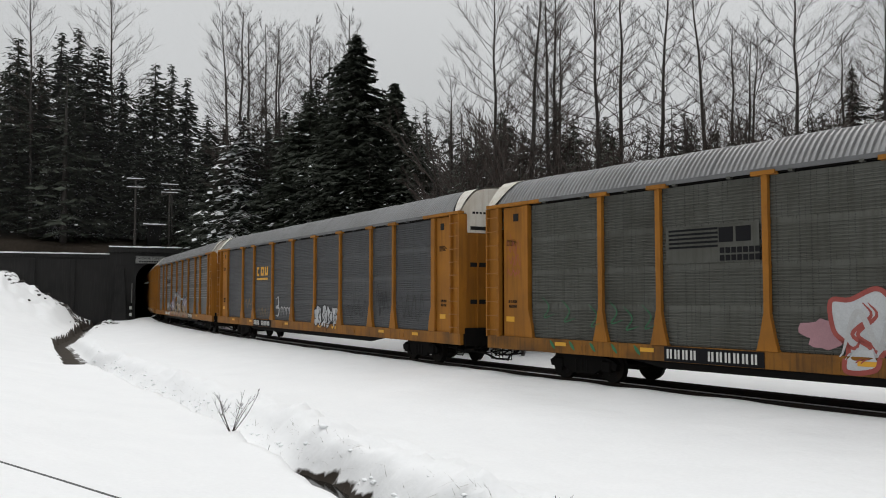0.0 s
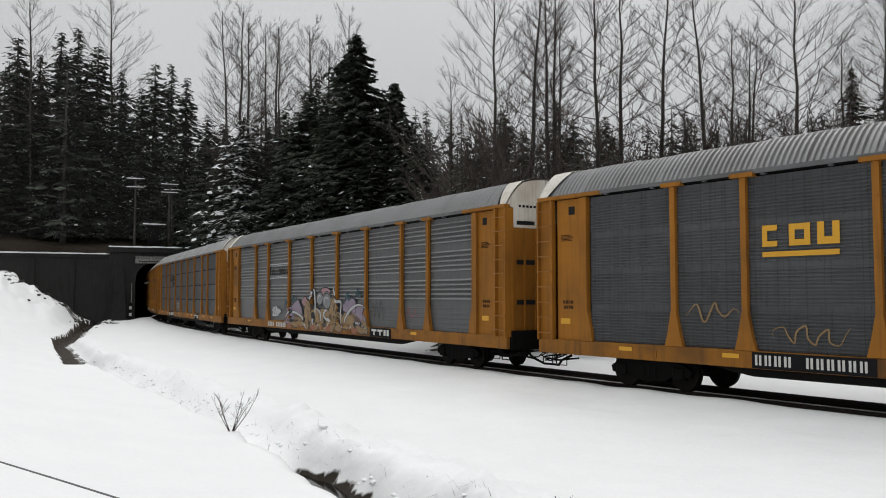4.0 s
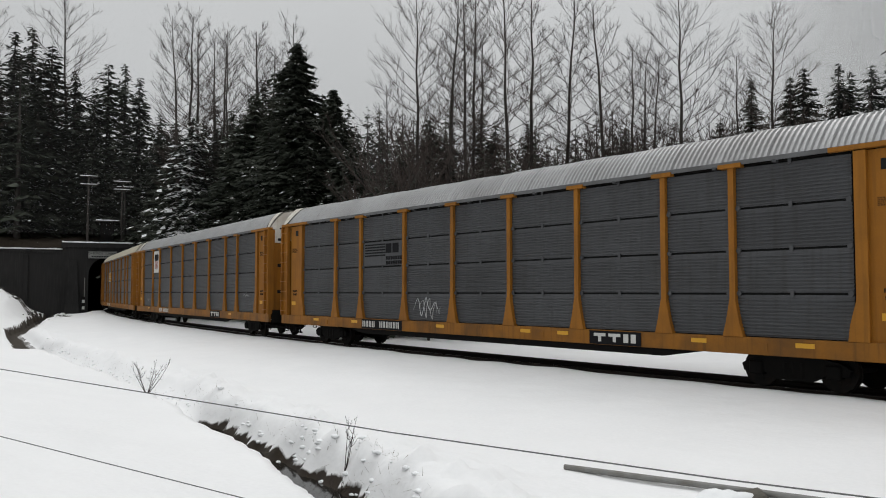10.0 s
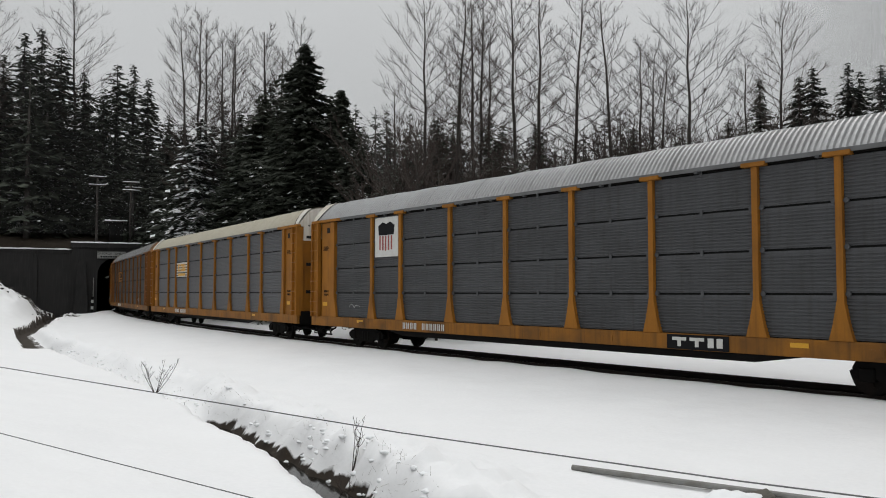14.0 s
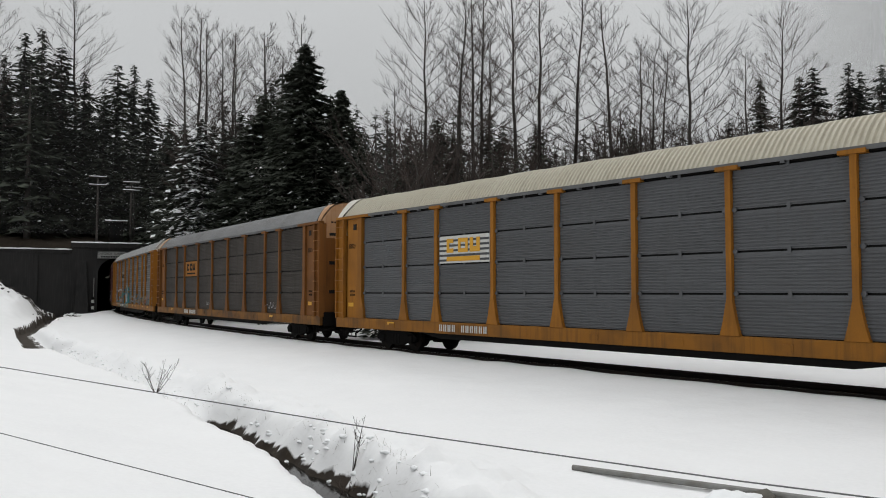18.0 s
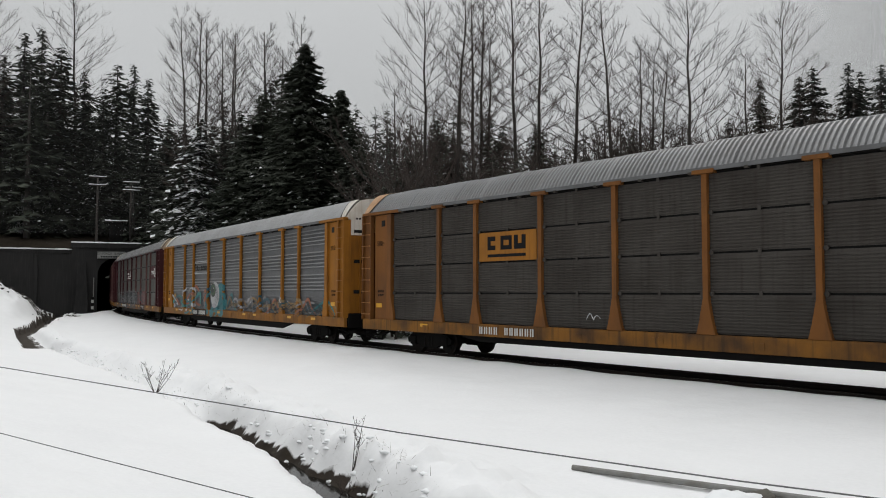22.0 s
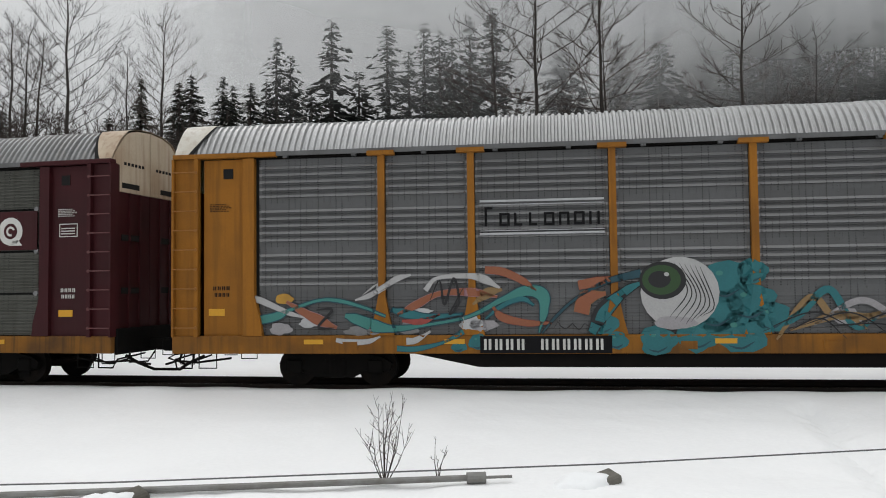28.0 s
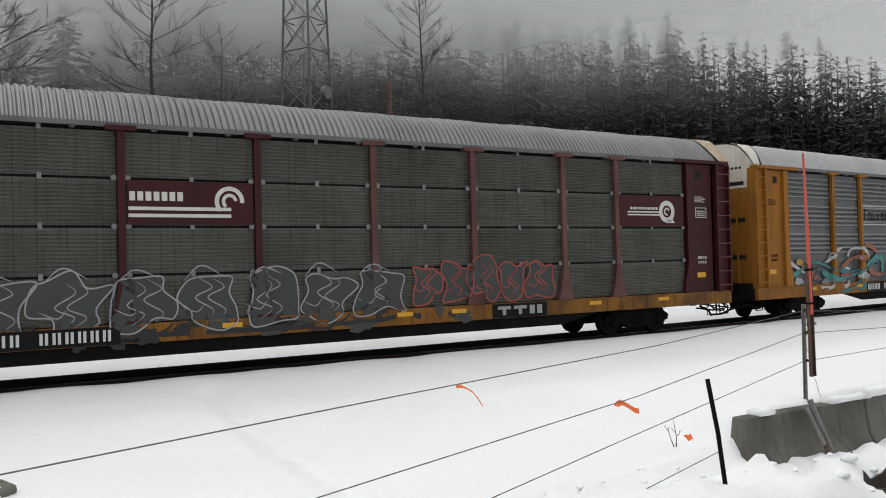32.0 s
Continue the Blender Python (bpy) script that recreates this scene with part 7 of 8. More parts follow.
def blocks(parent, mat, rects, name="emblem", y=-1.506, label=""):
    for x0, x1, z0, z1 in rects:
        bm = bmesh.new()
        box(bm, x0, x1, y - 0.006, y, z0, z1)
        part(name, bm, M[mat], parent, label)


def arc(bm, x, z, r, w, a0, a1, y=-1.507, n=18):
    prev = None
    for i in range(n + 1):
        a = a0 + (a1 - a0) * i / n
        q = [bm.verts.new((x + rr * math.cos(a), y, z + rr * math.sin(a))) for rr in (r - w / 2, r + w / 2)]
        if prev:
            bm.faces.new((prev[0], q[0], q[1], prev[1]))
        prev = q


# striped emblem with three dark blocks
for k, mat in ((0, "ink"), (3, "ink")):
    b = board(CARS[k], -6.8, -4.3, 3.08, 3.93, "grey" if k else "mossy", "plain emblem panel")
    blocks(b, mat, [(-6.72, -5.35, 3.42 + i * 0.1, 3.47 + i * 0.1) for i in range(5)] + [(-5.32, -4.95, 3.52, 3.86), (-4.88, -4.5, 3.52, 3.86)] + [(-5.3 + i * 0.15, -5.18 + i * 0.15, 3.27, 3.40) for i in range(7)] + [(-5.3 + i * 0.15, -5.18 + i * 0.15, 3.10, 3.23) for i in range(8)], label="dark striped block emblem")
# small dark line of blocks between pale ruled lines
def hollow(x, z, w, h, t, missing=""):
    """Four bars round a void: left, right, top and foot; some may be missing."""
    r = dict(l=(x, x + t, z, z + h), r=(x + w - t, x + w, z, z + h), t=(x + t, x + w - t, z + h - t, z + h), f=(x + t, x + w - t, z, z + t))
    return [v for k, v in r.items() if k not in missing]


for k in (2, 7):
    rects = []
    for i in range(8):
        rects += hollow(-6.74 + i * 0.305, 3.36, 0.215, 0.40 if i == 0 else 0.27, 0.05, ("rf", "", "tr", "tr", "", "f", "", "tf")[i])
    blocks(CARS[k], "ink", rects, y=-1.490, label="dark block emblem")
    blocks(CARS[k], "p_chrome", [(-6.84, -4.3, 3.86, 3.905), (-6.84, -4.3, 3.80, 3.815), (-6.84, -4.3, 3.26, 3.275), (-6.84, -4.3, 3.18, 3.225)], "rule", -1.489, "thin pale rule")
# three yellow blocks over a bar
blocks(CARS[1], "placard", hollow(-6.6, 3.36, 0.47, 0.46, 0.12, "r") + hollow(-5.98, 3.36, 0.47, 0.46, 0.13) + hollow(-5.36, 3.36, 0.47, 0.46, 0.15, "t") + [(-6.6, -4.9, 3.14, 3.25)], y=-1.486, label="amber block emblem")
b = board(CARS[5], -6.85, -4.3, 3.06, 3.95, "letter", "white-striped emblem panel")
blocks(b, "grey", [(-6.84, -4.31, 3.12 + i * 0.16, 3.19 + i * 0.16) for i in range(5)], "stripe", label="grey stripe")
blocks(b, "placard", hollow(-6.45, 3.40, 0.5, 0.46, 0.14, "r") + hollow(-5.85, 3.40, 0.5, 0.46, 0.13) + hollow(-5.25, 3.40, 0.5, 0.46, 0.17, "t") + [(-6.45, -4.75, 3.12, 3.27)], y=-1.515, label="amber block emblem")
b = board(CARS[6], -6.85, -4.3, 3.06, 3.95, "yellow", "yellow emblem panel")
blocks(b, "ink", hollow(-6.45, 3.40, 0.5, 0.42, 0.14, "r") + hollow(-5.85, 3.40, 0.5, 0.42, 0.13) + hollow(-5.25, 3.40, 0.5, 0.42, 0.17, "t") + [(-6.45, -4.75, 3.18, 3.27)], label="dark block emblem")
# shield emblem
b = board(CARS[4], -8.72, -7.2, 3.40, 4.85, "letter", "white emblem panel")
bm = bmesh.new()
prism(bm, [(-8.45, 4.2), (-8.5, 4.55), (-8.2, 4.68), (-7.96, 4.60), (-7.72, 4.68), (-7.42, 4.55), (-7.47, 4.2)], -1.512, -1.506)
part("emblem", bm, M["ink"], b, "dark shield top")
blocks(b, "p_red", [(-8.42 + i * 0.19, -8.33 + i * 0.19, 3.62 + 0.02 * abs(i - 2), 4.18) for i in range(5)], "stripe", label="red stripe")
# maroon boards with a pale wheel emblem
for k in (8, 9):
    b = board(CARS[k], -4.02, -1.49, 3.07, 3.95, "maroon", "maroon emblem board")
    blocks(b, "letter", [(-3.98 + i * 0.155, -3.87 + i * 0.155, 3.55, 3.73) for i in range(7)] + [(-4.0, -1.95, 3.36, 3.43), (-4.0, -1.95, 3.22, 3.29)], label="white blocks over two rules")
    bm = bmesh.new()
    arc(bm, -1.98, 3.56, 0.27, 0.09, -0.1, math.pi * 1.25)
    arc(bm, -1.98, 3.56, 0.13, 0.07, 0.1, math.pi * 1.3)
    part("emblem", bm, M["letter"], b, "white wheel-shaped emblem")
    b = board(CARS[k], 9.05, 11.6, 3.07, 3.95, "maroon", "maroon emblem board")
    blocks(b, "letter", [(9.45 + i * 0.10, 9.52 + i * 0.10, 3.55, 3.62) for i in range(11)] + [(9.35, 10.65, 3.46, 3.50), (9.35, 10.65, 3.38, 3.42)], label="white blocks over two rules")
    bm = bmesh.new()
    arc(bm, 10.9, 3.50, 0.25, 0.14, 0.0, math.tau)
    arc(bm, 10.9, 3.50, 0.09, 0.05, 0.3, math.tau - 1.2)
    bm.faces.new([bm.verts.new((px, -1.507, pz)) for px, pz in ((10.86, 3.17), (11.22, 3.17), (11.10, 3.30), (10.92, 3.27))])
    part("emblem", bm, M["letter"], b, "white wheel-shaped emblem")
    blocks(CARS[k], "letter", [(12.15, 12.62, 3.62, 3.64), (12.15, 12.62, 3.34, 3.36), (12.15, 12.17, 3.36, 3.62), (12.60, 12.62, 3.36, 3.62)] + [(12.2, 12.55, 3.40 + i * 0.06, 3.425 + i * 0.06) for i in range(3)], "consolidated_stencil", -1.462, "white framed stencil")

# eyeball with teal and orange scrolls
rnd_w = random.Random(31)
p = Paint(CARS[7])
p.spot("p_placard", -11.05, 1.90, 0.20, 0.11, seed=41, wob=0.12)
p.leaf("p_orange", [(-11.0, 1.84), (-10.6, 1.6), (-10.3, 1.45), (-9.9, 1.28)], [0.05, 0.16, 0.22, 0.06], "p_pink", 0.01)
p.leaf("p_white", [(-11.95, 1.92), (-11.6, 1.88), (-11.0, 1.62), (-10.6, 1.5)], [0.10, 0.13, 0.10, 0.03], "p_grey", 0.008)
p.leaf("p_white", [(-9.5, 1.86), (-9.2, 1.95), (-8.9, 2.12), (-8.6, 2.30), (-8.3, 2.38)], [0.03, 0.10, 0.08, 0.12, 0.04], "p_grey", 0.008)
p.line("p_white", [(-9.35, 1.96), (-9.0, 2.2), (-9.05, 1.98), (-8.8, 2.1)], 0.04)
p.leaf("p_white", [(-8.0, 2.05), (-7.75, 2.3), (-7.1, 2.34), (-6.75, 2.26), (-6.45, 2.08)], [0.10, 0.07, 0.10, 0.16, 0.05], "p_grey", 0.008)
p.leaf("p_orange", [(-8.6, 1.55), (-8.2, 1.75), (-7.7, 1.98), (-7.0, 2.0), (-6.5, 1.9)], [0.05, 0.16, 0.10, 0.16, 0.04], "p_pink", 0.01)
p.leaf("p_red", [(-8.5, 1.42), (-8.1, 1.40), (-7.7, 1.55)], [0.06, 0.14, 0.04], "p_red", 0.0)
p.leaf("p_orange", [(-6.75, 2.46), (-6.4, 2.42), (-6.0, 2.24), (-5.7, 2.02)], [0.14, 0.16, 0.14, 0.04], "p_red", 0.006)
p.leaf("p_orange", [(-6.6, 1.70), (-6.4, 1.48), (-5.9, 1.36), (-5.4, 1.36)], [0.05, 0.16, 0.13, 0.04], "p_red", 0.006)
p.leaf("p_ochre", [(-7.0, 1.75), (-6.7, 1.98), (-6.4, 2.05)], [0.05, 0.22, 0.06], "p_ochre", 0.0)
p.leaf("p_orange", [(-4.85, 2.12), (-4.5, 2.18), (-4.2, 2.25)], [0.18, 0.20, 0.10], "p_red", 0.004)
p.leaf("p_orange", [(-4.8, 1.55), (-4.7, 1.85), (-4.3, 1.95)], [0.30, 0.30, 0.08], "p_ochre", 0.01)
p.leaf("p_white", [(-9.9, 1.03), (-9.6, 0.98), (-9.2, 1.0), (-8.95, 1.1)], [0.08, 0.13, 0.10, 0.03], "p_grey", 0.005)
p.leaf("p_white", [(-8.4, 1.0), (-8.2, 1.02), (-7.9, 1.2)], [0.14, 0.12, 0.04], "p_grey", 0.005)
p.leaf("p_mint", [(-11.86, 1.43), (-11.5, 1.47), (-11.2, 1.54), (-10.9, 1.67), (-10.3, 1.86), (-9.85, 1.85), (-9.3, 1.70), (-8.83, 1.52)], [0.08, 0.17, 0.16, 0.06, 0.05, 0.07, 0.05, 0.03], "p_deep")
p.leaf("p_teal", [(-8.72, 1.66), (-8.45, 1.58), (-7.9, 1.50), (-7.2, 1.56)], [0.06, 0.18, 0.10, 0.02], "p_deep")
p.leaf("p_mint", [(-9.72, 1.54), (-9.5, 1.47), (-9.1, 1.33), (-8.65, 1.26), (-8.0, 1.33), (-7.1, 1.50), (-6.4, 1.84), (-5.9, 2.02), (-5.58, 1.93), (-5.55, 1.6), (-5.66, 1.16)], [0.08, 0.20, 0.24, 0.12, 0.05, 0.05, 0.10, 0.20, 0.26, 0.16, 0.02], "p_deep")
p.leaf("p_teal", [(-6.75, 1.45), (-6.4, 1.72), (-6.0, 1.86), (-5.75, 1.72)], [0.02, 0.08, 0.10, 0.03], "p_deep")
p.leaf("p_deep", [(-5.6, 1.15), (-5.3, 1.5), (-4.9, 1.85), (-4.3, 2.18), (-3.6, 2.35)], [0.03, 0.05, 0.05, 0.10, 0.16], "p_black", 0.015)
p.leaf("p_teal", [(-4.6, 1.15), (-4.35, 1.6), (-3.9, 2.0), (-3.5, 2.2)], [0.16, 0.30, 0.16, 0.05], "p_black", 0.02)
p.leaf("p_teal", [(-8.6, 0.85), (-8.2, 0.84), (-7.6, 0.98), (-7.2, 1.2)], [0.10, 0.10, 0.05, 0.10], "p_deep", 0.012)
scrawl(p, "p_black", -5.4, 1.22, 0.8, 0.16, 8, 0.02, 7)
for i, (x, z, r) in enumerate(((-1.95, 2.18, 0.50), (-1.5, 1.75, 0.48), (-2.15, 1.6, 0.5), (-2.5, 1.15, 0.45), (-3.3, 1.0, 0.36), (-1.7, 1.15, 0.5), (-1.1, 1.45, 0.36), (-4.35, 1.35, 0.28), (-1.45, 2.35, 0.3), (-4.1, 1.0, 0.22), (-6.9, 0.98, 0.2), (-7.3, 0.9, 0.16))):
    p.spot("p_teal", x, z, r, r * 0.82, seed=i, wob=0.16)
    p.line("p_deep", [(x - r * 0.5, z - r * 0.5), (x, z - r * 0.62), (x + r * 0.5, z - r * 0.35)], 0.04, 0.006)
    p.spot("p_mint", x - r * 0.25, z + r * 0.3, r * 0.14, r * 0.1, 0.006, seed=i + 20)
for i in range(14):
    sx, sz = rnd_w.uniform(-11.4, 10.5), rnd_w.uniform(1.2, 1.75)
    p.spot(("p_grey", "p_silver", "p_chrome")[i % 3], sx, sz, rnd_w.uniform(0.15, 0.4), rnd_w.uniform(0.06, 0.16), 0.0005, wob=0.2, seed=i + 60)
p.spot("p_white", -2.85, 1.95, 0.77, 0.72, 0.010)
for i in range(7):
    a = -0.5 + i * 0.17
    p.line("p_black", [(-2.65 + 0.62 * math.sin(a) - 0.1, 2.58 - i * 0.02), (-2.45 + a * 0.5, 2.0 - 0.05 * i), (-2.75 + a * 0.6, 1.32 + 0.05 * abs(i - 3))], 0.022, 0.014)
p.spot("p_grey", -2.95, 1.35, 0.42, 0.13, 0.012, seed=3, wob=0.1)
p.spot("p_black", -3.18, 2.20, 0.46, 0.38, 0.013)
p.spot("p_iris", -3.20, 2.21, 0.38, 0.30, 0.016)
p.spot("p_black", -3.24, 2.22, 0.22, 0.17, 0.021)
p.spot("p_white", -3.10, 2.32, 0.05, 0.04, 0.025)
p.line("p_black", [(-7.9, 1.85), (-7.7, 2.25), (-7.6, 1.75), (-7.4, 2.3), (-7.3, 1.8), (-7.5, 1.55), (-7.2, 2.1)], 0.05, 0.012)
p.line("p_black", [(-10.35, 1.66), (-10.0, 1.66), (-10.3, 1.3), (-9.95, 1.28)], 0.06, 0.012)
rnd = random.Random(77)
x = -1.1
while x < 11.2:
    w = rnd.uniform(0.9, 1.7)
    f = 0.62 - 0.25 * (x + 1) / 12
    c = ("p_teal", "p_deep", "p_dim", "p_grey", "p_ochre", "p_teal", "p_silver", "p_deep", "p_ochre", "p_orange")[rnd.randrange(10)]
    p.line(c, [(x - 0.4, 1.0 + rnd.uniform(0, 0.4)), (x + w * 0.3, 1.3 + rnd.uniform(0.1, 0.9) * f), (x + w * 0.7, 1.4 + rnd.uniform(0, 1.0) * f), (x + w, 1.1 + rnd.uniform(0, 0.5)), (x + w + 0.4, 1.0 + rnd.uniform(0, 0.7) * f)], rnd.uniform(0.06, 0.15))
    p.line("p_black", [(x - 0.2, 1.1 + rnd.uniform(0, 0.5) * f), (x + w * 0.5, 1.2 + rnd.uniform(0.1, 0.9) * f), (x + w, 1.0 + rnd.uniform(0, 0.5) * f)], 0.028, 0.009)
    x += w * 0.30
p.done("sprayed mural of teal, orange and white scrolls")

# lilac and ochre letters
p = Paint(CARS[2])
for x, z, rx, rz, c in ((-4.0, 1.35, 0.6, 0.4, "p_lilac"), (-3.2, 1.65, 0.7, 0.4, "p_lilac"), (-2.9, 1.15, 0.9, 0.3, "p_ochre"), (-1.7, 1.5, 0.6, 0.62, "p_ochre"), (-0.9, 1.25, 0.5, 0.5, "p_ochre"), (0.1, 1.3, 0.7, 0.5, "p_ochre"),
                        (1.0, 1.55, 0.55, 0.7, "p_ochre"), (1.6, 1.2, 0.4, 0.4, "p_ochre"), (2.6, 1.85, 0.6, 0.36, "p_lilac"), (2.7, 1.3, 0.8, 0.36, "p_ochre"), (3.6, 1.5, 0.6, 0.4, "p_lilac"), (3.9, 1.1, 0.5, 0.3, "p_ochre"), (0.15, 2.45, 0.45, 0.22, "p_pink"), (-2.2, 2.05, 0.3, 0.2, "p_pink")):
    p.spot("p_black", x, z, rx + 0.05, rz + 0.05, 0.001, wob=0.22, seed=int(x * 10) + 90)
    p.spot(c, x, z, rx, rz, 0.003, wob=0.22, seed=int(x * 10) + 90)
for k, (x, z) in enumerate(((-4.5, 1.9), (-3.5, 2.1), (2.4, 2.2), (3.4, 2.35))):
    p.leaf("p_deep", [(x - 0.35, z - 0.25), (x - 0.05, z + 0.2), (x + 0.1, z - 0.05), (x + 0.4, z + 0.15)], [0.03, 0.12, 0.10, 0.02], "p_black", 0.012)
for c, pts, w in (("p_white", [(-4.6, 1.05), (-4.1, 1.5), (-3.5, 1.55), (-2.7, 1.4), (-2.1, 1.05), (-1.8, 0.8)], [0.03, 0.08, 0.10, 0.10, 0.12, 0.03]),
                  ("p_white", [(-1.75, 1.55), (-1.5, 2.0), (-1.15, 2.55), (-1.0, 2.2), (-0.98, 1.7), (-1.1, 1.1), (-0.8, 0.85)], [0.04, 0.12, 0.16, 0.14, 0.12, 0.12, 0.04]),
                  ("p_ochre", [(-2.1, 2.0), (-1.8, 1.75), (-1.6, 1.2), (-1.75, 0.8)], [0.06, 0.24, 0.26, 0.12]),
                  ("p_white", [(-0.75, 1.75), (-0.4, 1.55), (-0.35, 1.2), (-0.6, 1.0)], [0.04, 0.12, 0.12, 0.04]),
                  ("p_white", [(0.75, 1.9), (0.3, 1.75), (-0.05, 1.5), (0.2, 1.32), (0.55, 1.25), (0.5, 1.0), (0.1, 0.9)], [0.05, 0.14, 0.12, 0.10, 0.14, 0.10, 0.03]),
                  ("p_white", [(0.95, 2.75), (1.1, 2.4), (1.35, 2.1), (1.75, 2.05), (1.72, 1.6), (1.75, 1.05)], [0.03, 0.16, 0.14, 0.10, 0.12, 0.05]),
                  ("p_ochre", [(0.95, 2.3), (1.15, 1.8), (1.2, 1.2), (1.0, 0.85)], [0.05, 0.26, 0.24, 0.08]),
                  ("p_white", [(1.95, 0.95), (2.2, 1.4), (2.7, 1.75), (3.4, 1.95), (4.2, 1.85)], [0.03, 0.10, 0.12, 0.08, 0.02]),
                  ("p_white", [(2.6, 0.85), (3.0, 1.15), (3.6, 1.2), (4.3, 1.0)], [0.03, 0.09, 0.09, 0.02])):
    p.leaf(c, pts, w, "p_black", 0.03)
for x, z, r, ex in ((-0.45, 2.22, 0.34, -0.53), (0.32, 2.12, 0.42, 0.14)):
    p.spot("p_black", x, z, r + 0.05, r * 0.85 + 0.05, 0.010)
    p.spot("p_silver", x, z, r, r * 0.85, 0.013)
    p.line("p_black", [(x - r, z + 0.1), (x, z + r * 0.75), (x + r, z + 0.1)], 0.05, 0.016)
    p.line("p_white", [(x - r * 0.6, z - 0.1), (ex, z + 0.12), (x + r * 0.5, z + 0.05)], 0.05, 0.017)
p.spot("p_chrome", -5.9, 1.55, 0.55, 0.25, seed=4, wob=0.3)
scrawl(p, "p_black", -6.4, 1.3, 0.8, 0.6, 5, 0.03, 6)
scrawl(p, "p_black", 4.5, 1.3, 1.1, 0.9, 6, 0.035, 7)
scrawl(p, "p_red", 7.3, 1.5, 1.0, 0.4, 9, 0.03, 5)
for x in (-3.9, -1.0, 0.6, 3.2):
    p.spot("p_orange", x, 0.92, 0.28, 0.12, 0.01, seed=int(x * 9), wob=0.2)
p.done("large sprayed lilac, ochre and white letters")
# loose tags on the corner sheets
for k, color, label in ((2, "p_black", "black sprayed tag on the corner sheet"), (0, "p_red", "red sprayed tag on the corner sheet")):
    p = Paint(CARS[k])
    for i in range(3):
        scrawl(p, color, -12.75, 3.55 - i * 0.38, 0.62, 0.42, 70 + i * 5 + k, 0.02, 7)
    p.line(color, [(-12.6, 4.2), (-12.3, 3.6), (-12.45, 3.1), (-12.2, 2.95), (-12.1, 3.2)], 0.022, 0.008)
    p.done(label)

# white letters rimmed in red, and green overspray
p = Paint(CARS[0])
for i in range(5):
    fat_letter(p, "p_chrome", "p_red", -2.7 + i * 1.25, 0.84, 1.35, 1.55, 200 + i, 0.10)
    p.line("p_white", [(-2.55 + i * 1.25, 1.1), (-2.2 + i * 1.25, 2.0), (-1.8 + i * 1.25, 1.3), (-1.6 + i * 1.25, 2.1)], 0.12, 0.009)
p.spot("p_pink", -2.9, 1.55, 0.5, 0.3, seed=2, wob=0.3)
for i, (x, z) in enumerate(((-11.2, 2.3), (-10.4, 2.2), (-9.4, 2.1), (-8.7, 2.2), (-8.2, 2.05), (-7.6, 2.1))):
    p.line("p_green", [(x, z), (x + 0.3, z - 0.3), (x + 0.1, z - 0.6), (x + 0.5, z - 0.5)], 0.035, 0.003)
for i in range(5):
    p.line("p_green", [(-10.8 + i * 0.75, 1.08), (-10.6 + i * 0.75, 0.85)], 0.10)
p.done("sprayed white letters rimmed in red over green scrawls")

# chrome letters and black scrawls
p = Paint(CARS[1])
for i in range(4):
    fat_letter(p, "p_chrome", "p_black", 1.55 + i * 0.58, 0.95, 0.62, 0.95, 300 + i, 0.05)
p.line("p_white", [(-3.6, 2.15), (-3.3, 2.25), (-3.3, 1.85), (-3.6, 1.75), (-3.2, 1.7), (-3.3, 1.35), (-3.65, 1.35)], 0.11)
for i in range(4):
    p.line("p_white", [(-2.9 + i * 0.38, 1.35), (-2.9 + i * 0.38, 1.75), (-2.68 + i * 0.38, 1.7), (-2.75 + i * 0.38, 1.5)], 0.06)
scrawl(p, "p_ochre", -8.6, 1.7, 1.3, 0.5, 1, 0.05, 6)
scrawl(p, "p_ochre", -6.4, 1.3, 1.7, 0.4, 2, 0.04, 8)
scrawl(p, "p_black", 4.7, 1.4, 2.0, 0.8, 3, 0.05, 9)
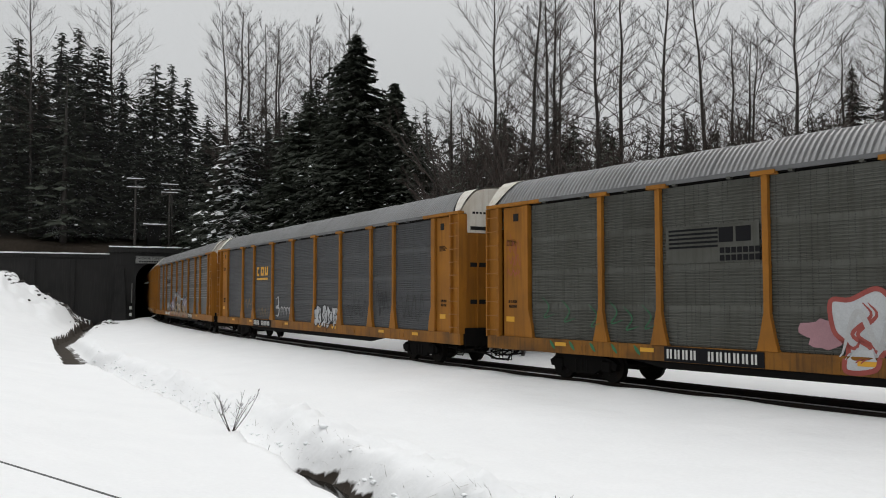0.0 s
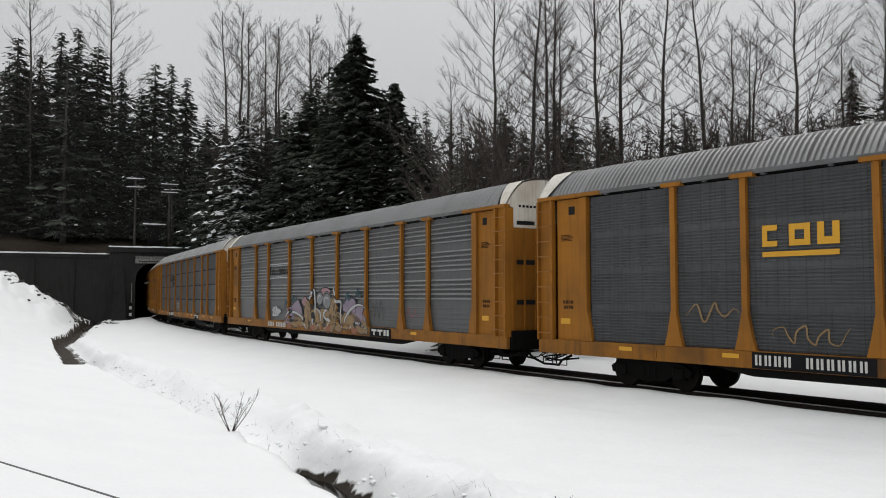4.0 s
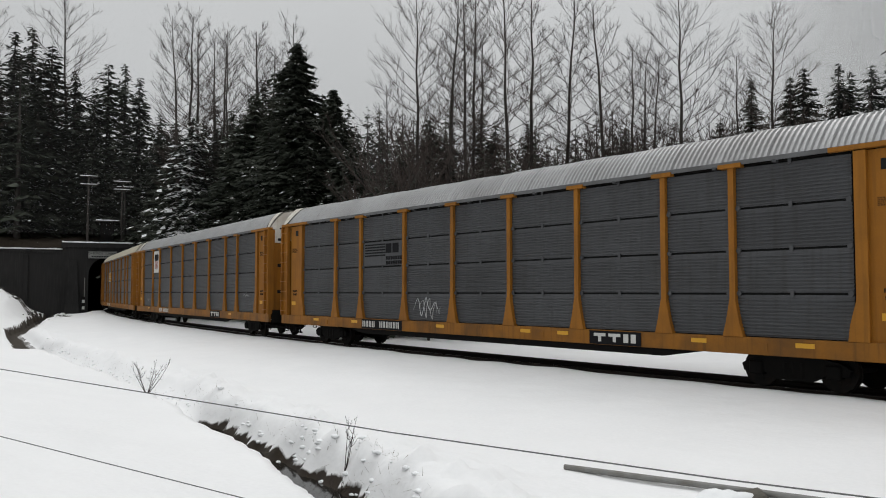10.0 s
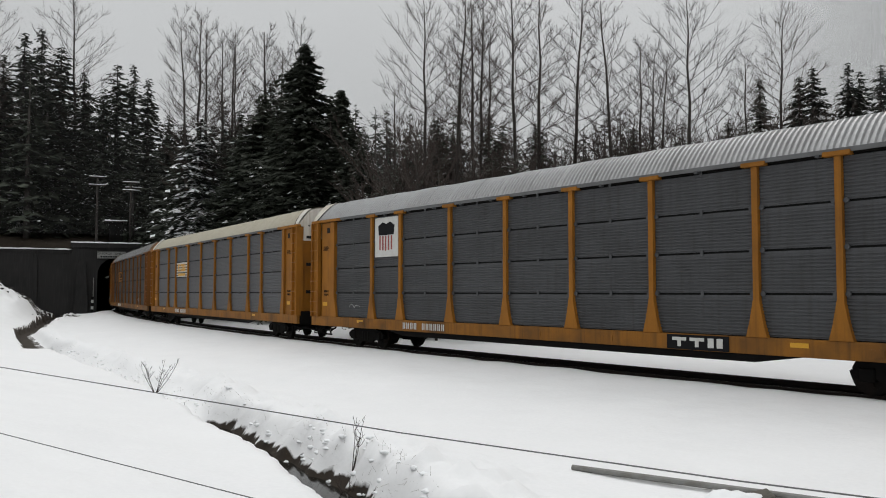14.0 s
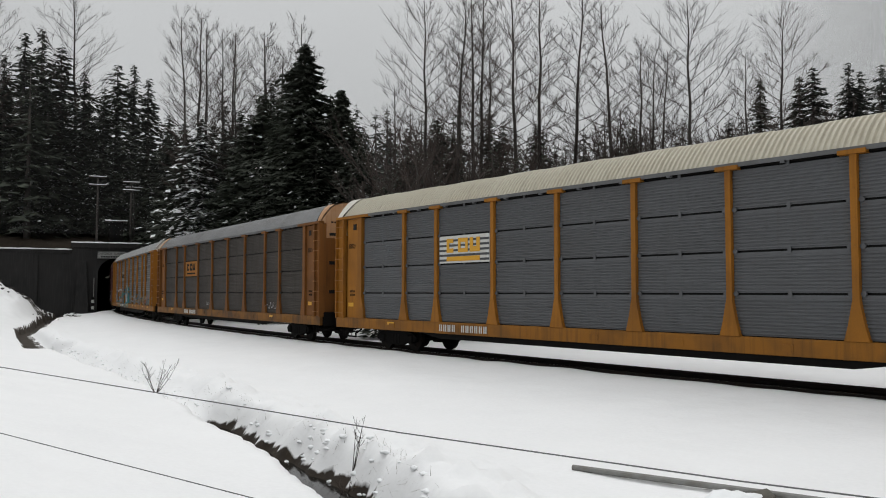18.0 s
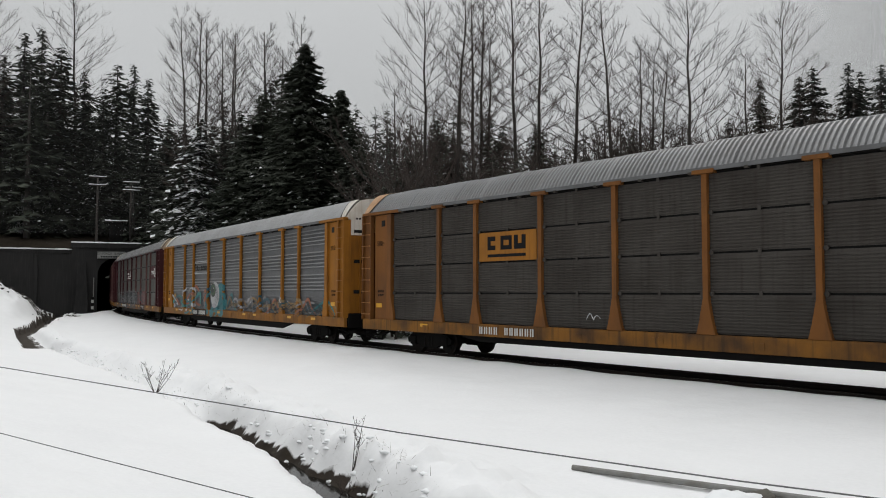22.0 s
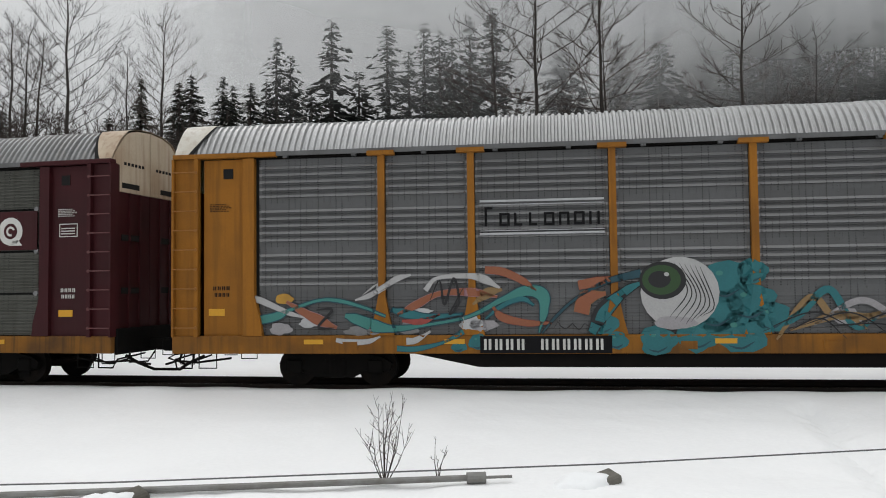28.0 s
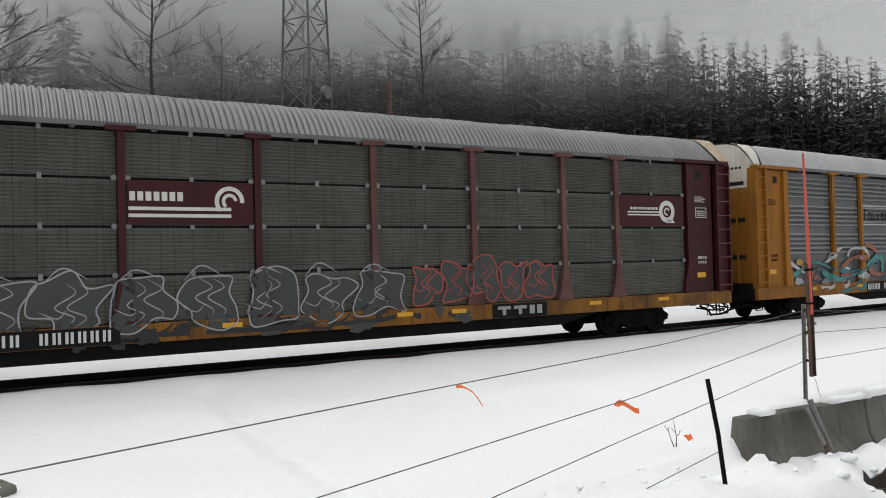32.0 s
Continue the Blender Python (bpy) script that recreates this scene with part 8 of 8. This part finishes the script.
scrawl(p, "p_black", 7.4, 1.5, 1.2, 1.3, 4, 0.06, 8)
scrawl(p, "p_black", 9.2, 1.4, 2.0, 1.0, 5, 0.05, 9)
p.done("sprayed chrome letters and black scrawls")

# white outlined letters, red ones beside them
p = Paint(CARS[8])
for i in range(9):
    x = -9.6 + i * 1.3
    fat_letter(p, "p_dim", "p_grey", x, 0.98, 1.32, 1.12, 400 + i, 0.032)
    p.line("p_grey", [(x + 0.15, 1.95), (x + 0.5, 2.18 + 0.06 * (i % 2)), (x + 0.95, 2.02)], 0.03, 0.008)
    p.line("p_black", [(x - 0.05, 1.0), (x + 0.4, 0.88), (x + 1.0, 0.93), (x + 1.3, 1.2)], 0.06, 0.004)
for i in range(34):
    p.spot("p_black" if i % 3 else "p_dim", rnd.uniform(-11.5, 4.0), rnd.uniform(0.76, 1.1), rnd.uniform(0.1, 0.4), rnd.uniform(0.05, 0.16), 0.002, wob=0.4, seed=i + 500)
p.line("p_black", [(-9.5, 0.85), (-5.0, 0.9), (0.0, 0.86), (2.4, 1.0)], 0.10, 0.003)
for i in range(5):
    fat_letter(p, "p_dim", "p_red", 2.3 + i * 0.85, 1.2, 0.95, 1.05, 460 + i, 0.045)
p.done("sprayed white-outlined letters and faded red ones")

# small marks on the plainer cars
p = Paint(CARS[3])
scrawl(p, "p_chrome", -3.6, 1.3, 1.5, 0.7, 1, 0.035, 7)
scrawl(p, "p_white", -3.2, 1.2, 0.9, 0.7, 2, 0.03, 6)
p.done("thin sprayed pale tag")
p = Paint(CARS[4])
scrawl(p, "p_white", 9.9, 1.9, 0.7, 0.10, 3, 0.03, 5)
scrawl(p, "p_white", -10.6, 1.5, 0.8, 0.15, 4, 0.03, 5)
p.done("small pale paint smears")
p = Paint(CARS[6])
scrawl(p, "p_white", 7.2, 1.3, 1.4, 0.35, 3, 0.03, 8)
scrawl(p, "p_chrome", -2.4, 1.35, 0.5, 0.2, 4, 0.03, 5)
p.done("small pale paint smears")

motions()
